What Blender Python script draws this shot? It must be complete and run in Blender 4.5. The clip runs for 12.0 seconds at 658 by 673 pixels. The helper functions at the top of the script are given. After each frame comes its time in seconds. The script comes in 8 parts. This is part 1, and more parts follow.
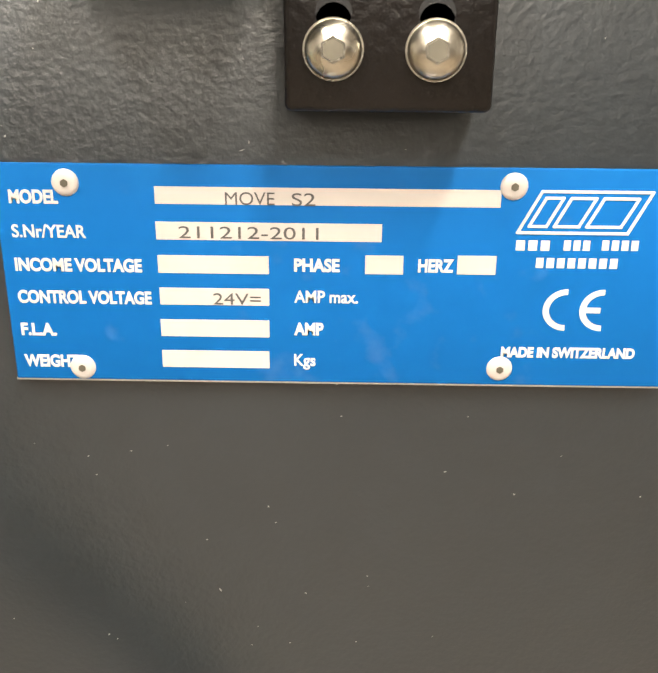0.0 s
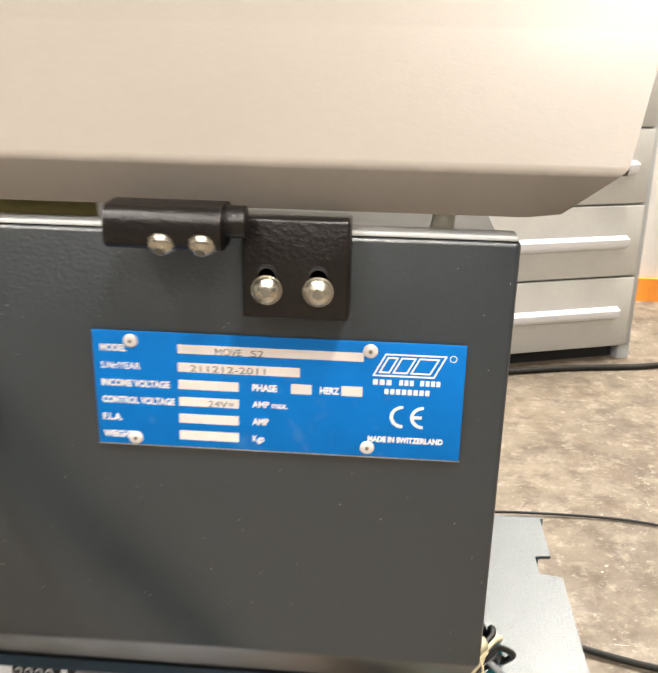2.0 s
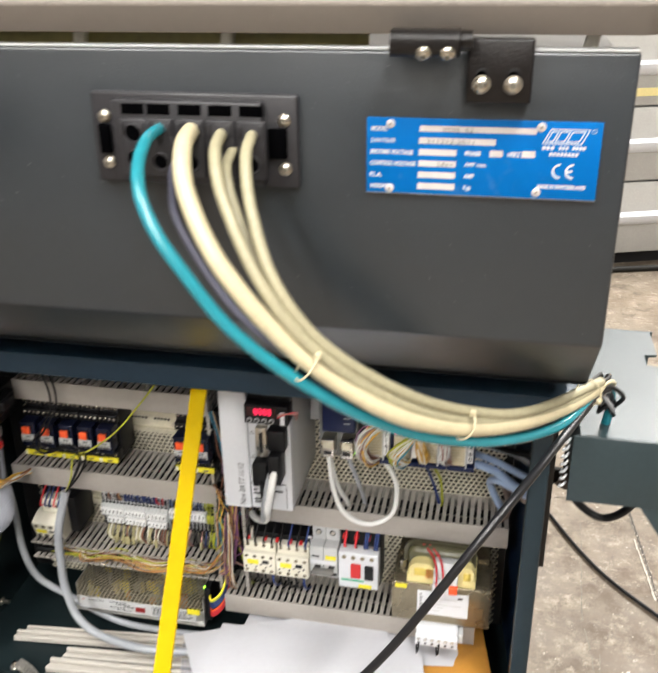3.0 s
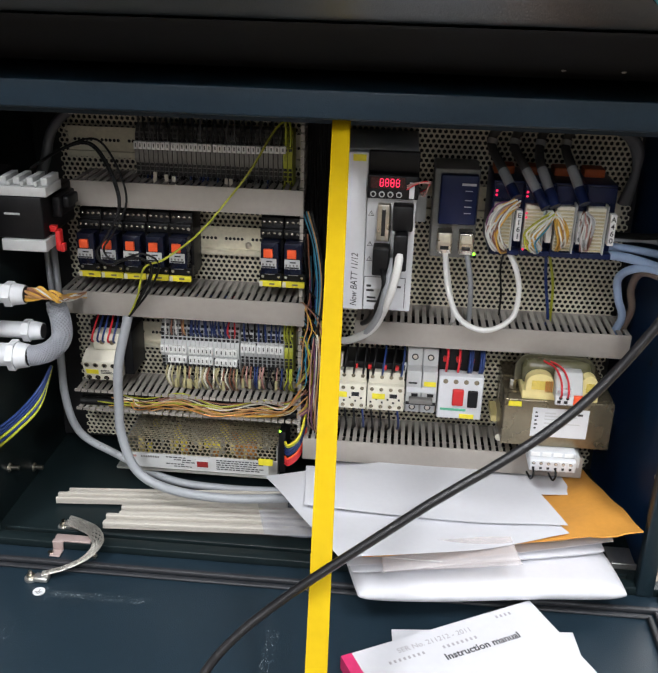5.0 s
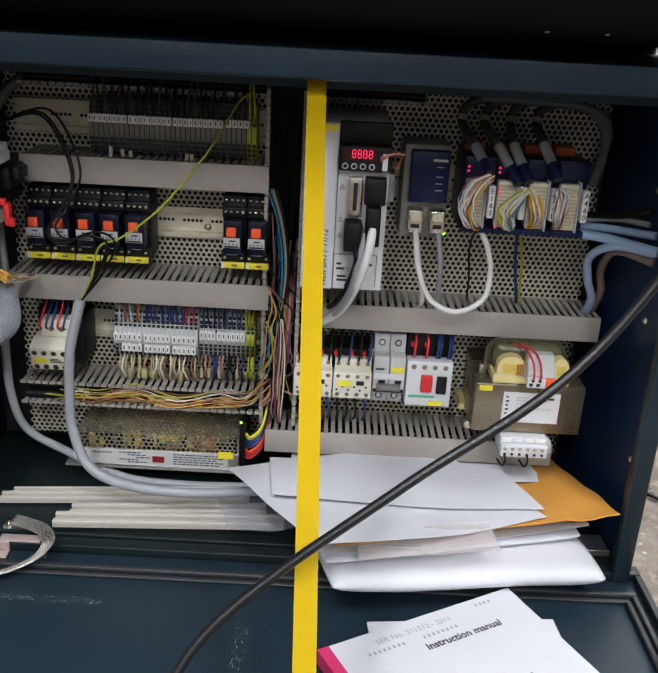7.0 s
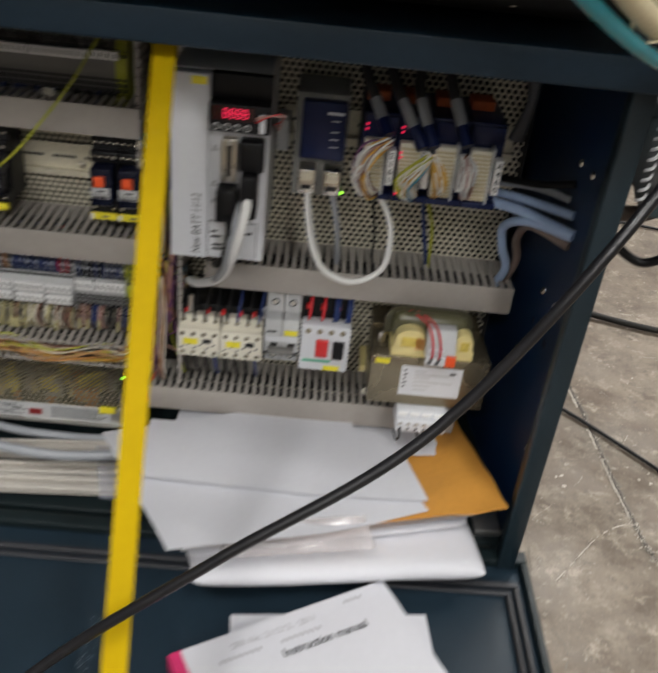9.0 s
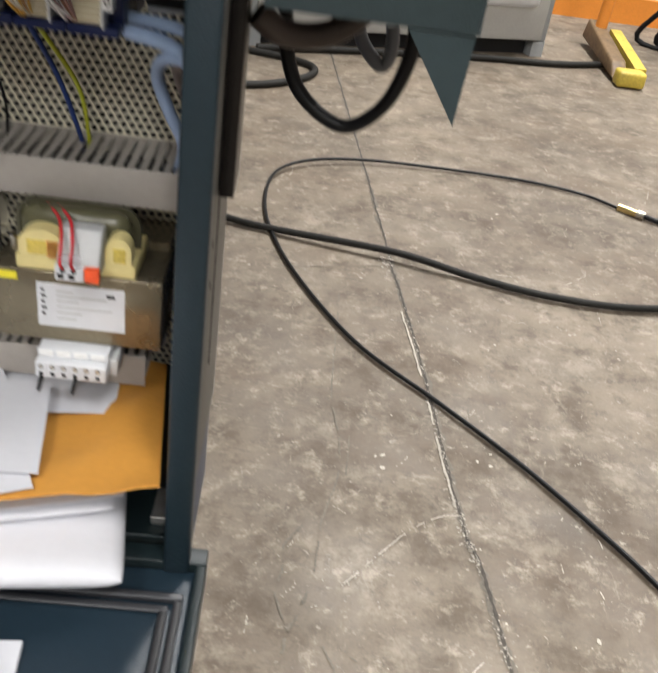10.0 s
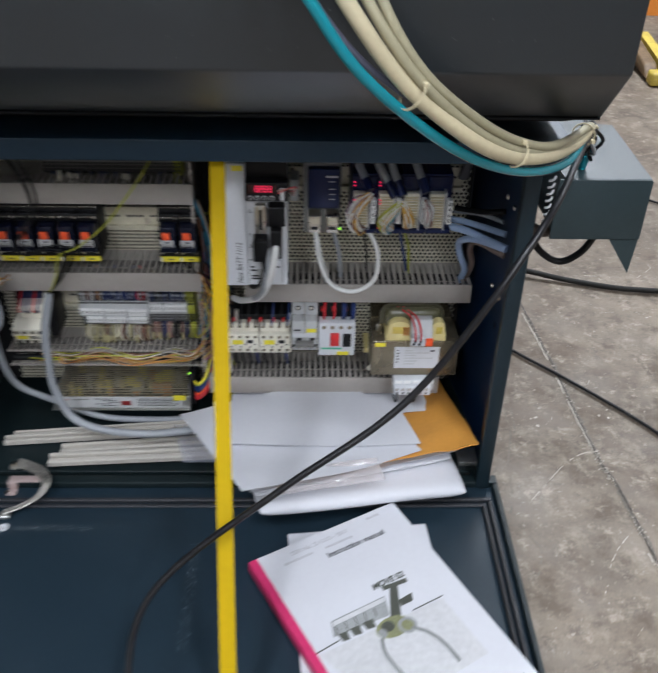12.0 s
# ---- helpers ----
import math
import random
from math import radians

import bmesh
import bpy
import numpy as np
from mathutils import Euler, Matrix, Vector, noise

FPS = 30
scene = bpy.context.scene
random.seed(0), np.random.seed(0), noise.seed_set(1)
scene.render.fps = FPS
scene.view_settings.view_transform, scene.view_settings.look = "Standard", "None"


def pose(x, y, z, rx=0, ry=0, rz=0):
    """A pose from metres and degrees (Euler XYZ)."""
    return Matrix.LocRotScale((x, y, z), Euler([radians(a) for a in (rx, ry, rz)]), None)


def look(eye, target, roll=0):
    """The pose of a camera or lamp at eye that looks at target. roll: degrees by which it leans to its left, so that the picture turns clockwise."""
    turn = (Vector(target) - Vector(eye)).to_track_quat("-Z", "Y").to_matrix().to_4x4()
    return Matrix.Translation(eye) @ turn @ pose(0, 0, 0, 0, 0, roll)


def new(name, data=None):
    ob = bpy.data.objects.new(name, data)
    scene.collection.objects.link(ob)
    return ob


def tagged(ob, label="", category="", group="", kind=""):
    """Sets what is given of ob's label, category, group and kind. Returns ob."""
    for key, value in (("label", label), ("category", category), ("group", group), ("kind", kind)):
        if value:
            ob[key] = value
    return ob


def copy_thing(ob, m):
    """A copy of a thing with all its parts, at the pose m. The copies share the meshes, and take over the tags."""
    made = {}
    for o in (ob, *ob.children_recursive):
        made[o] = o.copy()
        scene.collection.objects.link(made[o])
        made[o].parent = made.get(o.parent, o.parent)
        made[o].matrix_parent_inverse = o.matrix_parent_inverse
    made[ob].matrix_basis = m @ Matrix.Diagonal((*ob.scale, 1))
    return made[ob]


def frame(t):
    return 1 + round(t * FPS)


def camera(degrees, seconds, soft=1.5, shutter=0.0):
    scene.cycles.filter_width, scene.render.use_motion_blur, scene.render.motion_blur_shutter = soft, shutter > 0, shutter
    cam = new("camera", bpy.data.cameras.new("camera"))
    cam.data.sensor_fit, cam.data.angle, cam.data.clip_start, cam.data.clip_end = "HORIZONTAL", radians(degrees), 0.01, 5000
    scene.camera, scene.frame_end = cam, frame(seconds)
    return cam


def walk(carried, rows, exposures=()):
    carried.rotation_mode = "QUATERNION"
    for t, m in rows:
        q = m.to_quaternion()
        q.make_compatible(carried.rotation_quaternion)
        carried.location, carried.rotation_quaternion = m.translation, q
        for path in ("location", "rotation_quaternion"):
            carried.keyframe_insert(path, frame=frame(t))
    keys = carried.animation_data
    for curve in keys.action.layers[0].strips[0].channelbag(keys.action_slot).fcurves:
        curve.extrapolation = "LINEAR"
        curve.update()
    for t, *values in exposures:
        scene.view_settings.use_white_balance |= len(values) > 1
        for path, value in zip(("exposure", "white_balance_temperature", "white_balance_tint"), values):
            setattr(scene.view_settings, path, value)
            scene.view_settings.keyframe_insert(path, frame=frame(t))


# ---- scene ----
cam = camera(42.04, 12.0, soft=1.6, shutter=0.45)
PATH = [
    (0, (0.043, -0.184, 1.072), (0.017, 1.69, 0.374), 0.5),
    (0.5, (0.047, -0.185, 1.068), (0.029, 1.707, 0.42), 0.6),
    (1, (0.044, -0.185, 1.075), (0.051, 1.679, 0.351), 1.0),
    (1.5, (0.053, -0.224, 1.091), (-0.002, 1.668, 0.447), 0.2),
    (2, (0.086, -0.317, 1.155), (-0.05, 1.566, 0.493), 1.2),
    (2.5, (0.088, -0.409, 1.166), (-0.254, 1.382, 0.344), -1.1),
    (3, (0.06, -0.563, 1.147), (-0.318, 1.213, 0.309), -0.8),
    (3.2, (0.033, -0.58, 1.127), (-0.336, 1.195, 0.282), -0.8),
    (3.5, (-0.007, -0.521, 1.054), (-0.413, 1.24, 0.197), -1.0),
    (5.5, (-0.195, -0.623, 0.848), (-0.267, 1.223, 0.08), 2.3),
    (6, (-0.198, -0.614, 0.826), (-0.253, 1.235, 0.066), 2.4),
    (6.5, (-0.201, -0.602, 0.809), (-0.242, 1.259, 0.079), 2.4),
    (8.3, (-0.243, -0.573, 0.834), (-0.091, 1.25, 0.025), 5.8),
    (8.5, (-0.216, -0.579, 0.867), (-0.088, 1.164, -0.106), 7.0),
    (9, (-0.117, -0.45, 0.905), (-0.049, 1.233, -0.173), 6.5),
    (9.5, (0.049, -0.311, 0.849), (0.151, 1.374, -0.224), 7.9),
    (10, (0.16, -0.262, 0.745), (0.298, 1.41, -0.343), 9.0),
    (10.5, (0.177, -0.246, 0.69), (0.339, 1.372, -0.475), 10.1),
    (11, (0.101, -0.267, 0.736), (0.273, 1.319, -0.47), 9.1),
    (11.5, (-0.043, -0.475, 0.964), (0.13, 1.144, -0.196), 5.0),
    (12, (-0.136, -0.693, 1.113), (-0.079, 0.942, -0.038), 1.4),
]
walk(cam, [(t, look(eye, target, roll)) for t, eye, target, roll in PATH],
     exposures=[(0.0, 0.54, 7400, 10), (1.0, 0.54, 7400, 10), (1.5, 0.46, 7400, 10), (2.0, 0.27, 6950, 10), (2.5, 0.15, 6600, 10), (3.0, 0.27, 6520, 10), (3.5, -0.1, 6120, 10), (5.5, -0.08, 6100, 10), (6.0, -0.06, 6050, 10), (6.5, -0.28, 6000, 10),
                (8.5, -0.52, 6350, 10), (9.0, -0.76, 6400, 10), (9.5, -0.40, 6250, 10), (10.0, -0.34, 6400, 10), (10.5, -0.37, 6500, 10), (11.0, -0.50, 6080, 10), (11.5, -0.26, 5600, 10), (12.0, -0.72, 5720, 10)])

# ---- world and lights ----
world = bpy.data.worlds.new("hall_air")
scene.world = world
world.use_nodes = True
world.node_tree.nodes["Background"].inputs[0].default_value = (1.0, 0.98, 0.96, 1)
world.node_tree.nodes["Background"].inputs[1].default_value = 0.015
LAMP_PLACES = [(-1.3, -1.7, 106), (0.9, -1.7, 124), (-1.3, -4.3, 132), (0.9, -4.3, 158), (1.2, 2.9, 340), (3.4, 2.5, 120)]
CEILING = 4.0
for lx, ly, power in LAMP_PLACES:
    la = bpy.data.lights.new("tube_light", "AREA")
    la.shape, la.size, la.size_y, la.energy, la.color = "RECTANGLE", 0.35, 1.5, power, (1.0, 0.985, 0.965)
    new("tube_light", la).matrix_world = pose(lx, ly, CEILING - 0.13, 0, 0, 0)


# ---- materials ----
def mat(name, base, rough=0.5, metal=0.0, vary=0.12, scale=40.0, bump=0.0, bump_scale=400.0, coat=0.0, coat_rough=0.08, spec=0.5,
        stains=0.0, stain_colour=(0.6, 0.58, 0.52), stain_scale=9.0, rough_vary=0.1, emit=0.0, alpha=1.0, obj_random=0.0):
    """A procedural surface: colour varied at two scales, gloss varied, fine relief, optional scuffs."""
    m = bpy.data.materials.new(name)
    m.use_nodes = True
    nt = m.node_tree
    b = nt.nodes["Principled BSDF"]
    b.inputs["Metallic"].default_value = metal
    b.inputs["Specular IOR Level"].default_value = spec
    b.inputs["Coat Weight"].default_value, b.inputs["Coat Roughness"].default_value = coat, coat_rough
    tc = nt.nodes.new("ShaderNodeTexCoord")

    def noise_node(sc, detail=4.0):
        n = nt.nodes.new("ShaderNodeTexNoise")
        n.inputs["Scale"].default_value = sc
        n.inputs["Detail"].default_value = detail
        nt.links.new(tc.outputs["Object"], n.inputs["Vector"])
        return n
    big, fine = noise_node(scale * 0.25), noise_node(scale * 4)
    mixn = nt.nodes.new("ShaderNodeMath")
    mixn.operation = "ADD"
    nt.links.new(big.outputs["Fac"], mixn.inputs[0])
    nt.links.new(fine.outputs["Fac"], mixn.inputs[1])
    mr = nt.nodes.new("ShaderNodeMapRange")
    mr.inputs["From Min"].default_value, mr.inputs["From Max"].default_value = 0.6, 1.4
    mr.inputs["To Min"].default_value, mr.inputs["To Max"].default_value = 1 - vary, 1 + vary
    nt.links.new(mixn.outputs[0], mr.inputs["Value"])
    val = mr.outputs[0]
    if obj_random:
        oi = nt.nodes.new("ShaderNodeObjectInfo")
        r2 = nt.nodes.new("ShaderNodeMapRange")
        r2.inputs["To Min"].default_value, r2.inputs["To Max"].default_value = 1 - obj_random, 1 + obj_random
        nt.links.new(oi.outputs["Random"], r2.inputs["Value"])
        mm = nt.nodes.new("ShaderNodeMath")
        mm.operation = "MULTIPLY"
        nt.links.new(val, mm.inputs[0])
        nt.links.new(r2.outputs[0], mm.inputs[1])
        val = mm.outputs[0]
    vm = nt.nodes.new("ShaderNodeVectorMath")
    vm.operation = "SCALE"
    vm.inputs[0].default_value = base
    nt.links.new(val, vm.inputs["Scale"])
    col = vm.outputs[0]
    if stains:
        st = noise_node(stain_scale, 8.0)
        st2 = noise_node(stain_scale * 14, 3.0)
        pr = nt.nodes.new("ShaderNodeMath")
        pr.operation = "MULTIPLY"
        nt.links.new(st.outputs["Fac"], pr.inputs[0])
        nt.links.new(st2.outputs["Fac"], pr.inputs[1])
        sr = nt.nodes.new("ShaderNodeMapRange")
        sr.inputs["From Min"].default_value, sr.inputs["From Max"].default_value = 0.33, 0.46
        sr.inputs["To Max"].default_value = stains
        nt.links.new(pr.outputs[0], sr.inputs["Value"])
        mx = nt.nodes.new("ShaderNodeMix")
        mx.data_type = "RGBA"
        nt.links.new(sr.outputs[0], mx.inputs["Factor"])
        nt.links.new(col, mx.inputs["A"])
        mx.inputs["B"].default_value = (*stain_colour, 1)
        col = mx.outputs["Result"]
    nt.links.new(col, b.inputs["Base Color"])
    rr = nt.nodes.new("ShaderNodeMapRange")
    rr.inputs["To Min"].default_value, rr.inputs["To Max"].default_value = max(0.02, rough - rough_vary), min(1, rough + rough_vary)
    nt.links.new(big.outputs["Fac"], rr.inputs["Value"])
    nt.links.new(rr.outputs[0], b.inputs["Roughness"])
    if bump:
        bn = noise_node(bump_scale, 2.0)
        bp = nt.nodes.new("ShaderNodeBump")
        bp.inputs["Strength"].default_value = bump
        bp.inputs["Distance"].default_value = 0.001
        nt.links.new(bn.outputs["Fac"], bp.inputs["Height"])
        nt.links.new(bp.outputs[0], b.inputs["Normal"])
    if emit:
        b.inputs["Emission Color"].default_value = (*base, 1)
        b.inputs["Emission Strength"].default_value = emit
    b.inputs["Alpha"].default_value = alpha
    return m


M_COVER = mat("textured_anthracite_paint", (0.0155, 0.0200, 0.0240), 0.33, spec=0.95, vary=0.10, bump=0.16, bump_scale=620)
M_BEIGE = mat("beige_paint", (0.190, 0.166, 0.142), 0.65, vary=0.04, spec=0.2, bump=0.08, bump_scale=500)
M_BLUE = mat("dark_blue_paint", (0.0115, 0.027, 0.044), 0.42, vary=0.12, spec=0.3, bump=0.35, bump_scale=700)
# the cabinet's own paint, with the inner wall's bluish shade put into the colour
M_INBLUE = mat("shaded_blue_paint", (0.005, 0.020, 0.060), 0.36, vary=0.15, spec=0.35, bump=0.3, bump_scale=700)
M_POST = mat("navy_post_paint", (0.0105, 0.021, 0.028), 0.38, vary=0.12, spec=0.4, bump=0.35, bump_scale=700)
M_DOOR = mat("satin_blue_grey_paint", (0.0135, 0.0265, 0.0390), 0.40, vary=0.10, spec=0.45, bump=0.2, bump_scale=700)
# the same paint again, darkened in colour for the shade inside the cabinet
M_PAN = mat("shaded_cabinet_paint", (0.0065, 0.0125, 0.0140), 0.45, vary=0.15, spec=0.3, bump=0.3, bump_scale=700)
M_CABLE = mat("black_rubber_sheath", (0.0085, 0.0085, 0.010), 0.34, vary=0.15, spec=0.5, bump=0.1, bump_scale=900)
M_WGOLD = mat("gold_yellow_wire", (0.62, 0.36, 0.05), 0.42)
M_TEAL = mat("dark_green_grey_paint", (0.024, 0.040, 0.045), 0.36, vary=0.12, spec=0.5, bump=0.35, bump_scale=700)
M_BLACK = mat("black_painted_steel", (0.0065, 0.005, 0.0045), 0.33, spec=0.35, vary=0.3, bump=0.3, bump_scale=500)
M_VOID = mat("unlit_hollow_black", (0.0012, 0.0012, 0.0014), 0.9, spec=0.0)
M_SOCKET = mat("worn_socket_steel", (0.19, 0.175, 0.14), 0.5, 0.8, vary=0.2)
M_UNDER = mat("matt_black_paint", (0.010, 0.010, 0.0105), 0.7, vary=0.15, spec=0.15)
M_BLACKPL = mat("black_plastic", (0.005, 0.005, 0.006), 0.45, spec=0.28, vary=0.15, bump=0.15)
M_STEEL = mat("bright_steel", (0.62, 0.58, 0.50), 0.28, 1.0, vary=0.18, scale=120, bump=0.1)
M_ZINC = mat("zinc_plated_sheet", (0.66, 0.62, 0.49), 0.5, 0.35, vary=0.15, scale=60)
M_ALU = mat("aluminium", (0.60, 0.60, 0.58), 0.38, 0.9, vary=0.1)
M_DUCT = mat("grey_pvc", (0.345, 0.318, 0.287), 0.5, vary=0.06, stains=0.12, stain_colour=(0.2, 0.19, 0.17))
M_DUCTL = mat("pale_grey_pvc", (0.47, 0.44, 0.39), 0.5, vary=0.06)
M_YELLOW = mat("yellow_paint", (0.46, 0.315, 0.0), 0.55, spec=0.06, vary=0.05, stains=0.15, stain_colour=(0.45, 0.33, 0.05))
M_PLATE = mat("blue_anodised_plate", (0.0, 0.105, 0.335), 0.5, vary=0.05, spec=0.08, stains=0.04)
M_WHITE = mat("white_ink", (0.56, 0.535, 0.51), 0.5, vary=0.05)
M_FIELD = mat("bare_aluminium_field", (0.53, 0.485, 0.455), 0.45, 0.1, vary=0.05)
M_INK = mat("black_ink", (0.02, 0.02, 0.022), 0.5)
M_ENGRAVED = mat("dull_engraving", (0.075, 0.072, 0.070), 0.5)
M_IVORY = mat("ivory_plastic", (0.72, 0.69, 0.58), 0.45, vary=0.05)
M_LGREY = mat("light_grey_plastic", (0.50, 0.51, 0.51), 0.45, vary=0.05)
M_MARK = mat("white_marker_card", (0.80, 0.80, 0.79), 0.5, vary=0.03)
M_WHITEPL = mat("white_plastic", (0.64, 0.655, 0.68), 0.42, vary=0.04)
M_NAVY = mat("navy_plastic", (0.005, 0.011, 0.052), 0.3, spec=0.3, vary=0.1)
M_RED = mat("red_plastic", (0.60, 0.02, 0.02), 0.4)
M_ORANGE = mat("orange_plastic", (0.85, 0.10, 0.022), 0.4)
M_YTAG = mat("yellow_tag", (0.80, 0.70, 0.03), 0.5)
M_CREAM = mat("cream_bobbin_plastic", (0.72, 0.62, 0.28), 0.5, vary=0.08)
M_AMBER = mat("amber_bobbin_plastic", (0.62, 0.48, 0.10), 0.25, vary=0.3, scale=80)
M_OLIVE = mat("varnished_lamination_steel", (0.24, 0.205, 0.14), 0.27, 0.75, vary=0.16, scale=70)
M_COPPER = mat("copper", (0.75, 0.36, 0.12), 0.3, 1.0)
M_PAPER = mat("white_paper", (0.605, 0.61, 0.645), 0.6, vary=0.03)
M_ENVELOPE = mat("manila_envelope", (0.58, 0.27, 0.045), 0.6, vary=0.08)
M_SPINE = mat("magenta_cover", (0.55, 0.03, 0.13), 0.5)
M_CBEIGE = mat("beige_cable_sheath", (0.55, 0.48, 0.31), 0.42, vary=0.10, scale=60, stains=0.1, stain_colour=(0.3, 0.25, 0.17))
M_COLIVE = mat("olive_cream_cable_sheath", (0.34, 0.31, 0.20), 0.42, vary=0.12, scale=60, stains=0.12, stain_colour=(0.2, 0.17, 0.11))
M_CTEAL = mat("teal_cable_sheath", (0.016, 0.22, 0.27), 0.22, vary=0.08, coat=0.4)
M_CBLACK = mat("black_cable_sheath", (0.005, 0.005, 0.0055), 0.45, vary=0.15, spec=0.25)
M_CGREY = mat("grey_cable_sheath", (0.30, 0.315, 0.335), 0.42, vary=0.06)
M_CDGREY = mat("dark_grey_cable_sheath", (0.10, 0.105, 0.115), 0.45, vary=0.08)
M_FRAME = mat("charcoal_plastic", (0.017, 0.016, 0.018), 0.45, vary=0.15)
M_CLBLUE = mat("blue_grey_cable_sheath", (0.30, 0.40, 0.58), 0.4, vary=0.06)
M_CWHITE = mat("white_cable_sheath", (0.72, 0.72, 0.70), 0.42, vary=0.04)
M_WBLUE = mat("blue_wire", (0.012, 0.032, 0.14), 0.42)
M_WRED = mat("red_wire", (0.6, 0.02, 0.03), 0.42)
M_WGY = mat("green_yellow_wire", (0.40, 0.42, 0.03), 0.45, vary=0.25, scale=100)
M_WBROWN = mat("brown_wire", (0.22, 0.09, 0.05), 0.45)
M_WORANGE = mat("orange_wire", (0.48, 0.26, 0.10), 0.45)
M_WOLIVE = mat("olive_sleeve", (0.40, 0.36, 0.19), 0.45)
M_CLOOM = mat("charcoal_sheath", (0.045, 0.043, 0.043), 0.5, vary=0.15)
M_DGREY = mat("dark_grey_terminal_plastic", (0.17, 0.165, 0.155), 0.5)
M_RELAY = mat("smoked_relay_plastic", (0.004, 0.006, 0.020), 0.25, spec=0.35)
M_WPURPLE = mat("purple_wire", (0.13, 0.045, 0.11), 0.45)
M_WTEAL = mat("blue_green_wire", (0.04, 0.22, 0.33), 0.45)
M_WPINK = mat("pink_wire", (0.40, 0.22, 0.19), 0.45)
M_LED = mat("red_led", (1.0, 0.02, 0.09), 0.4, emit=1.5)
M_LEDG = mat("green_led", (0.35, 1.0, 0.05), 0.4, emit=3.0)
M_RUBBER = mat("black_rubber_seal", (0.016, 0.016, 0.018), 0.55, vary=0.15)
M_SEAL = mat("dusty_rubber_seal", (0.026, 0.027, 0.031), 0.5, vary=0.2)
M_PUTTY = mat("putty_grey_enamel", (0.36, 0.35, 0.325), 0.5, vary=0.08, stains=0.15)
M_SKIN = mat("dull_grey_sheet_paint", (0.105, 0.100, 0.090), 0.5, vary=0.12, stains=0.2)
M_GREY = mat("grey_enamel", (0.30, 0.31, 0.31), 0.45, vary=0.06, stains=0.1)
# for the added band that the machine front reflects as dark
M_WALLD = mat("reflection_band_dark", (0.035, 0.035, 0.037), 0.7, vary=0.08, scale=6)
# raised white for the unseen south wall, which serves as a reflector
M_WALLS = mat("bounce_wall_white", (0.74, 0.72, 0.69), 0.7, vary=0.05, scale=6)
M_WALL = mat("white_wall_paint", (0.50, 0.48, 0.45), 0.7, vary=0.05, scale=6)
M_CEIL = mat("ceiling_paint", (0.45, 0.44, 0.42), 0.8, vary=0.05, scale=4)
M_ORPAINT = mat("orange_paint", (0.70, 0.24, 0.03), 0.5, vary=0.1)
M_BRASS = mat("brass", (0.70, 0.55, 0.25), 0.3, 1.0)
M_DIFF = mat("lamp_diffuser", (1.0, 0.95, 0.87), 0.5, emit=6.0)
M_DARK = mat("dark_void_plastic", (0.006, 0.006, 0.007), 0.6)


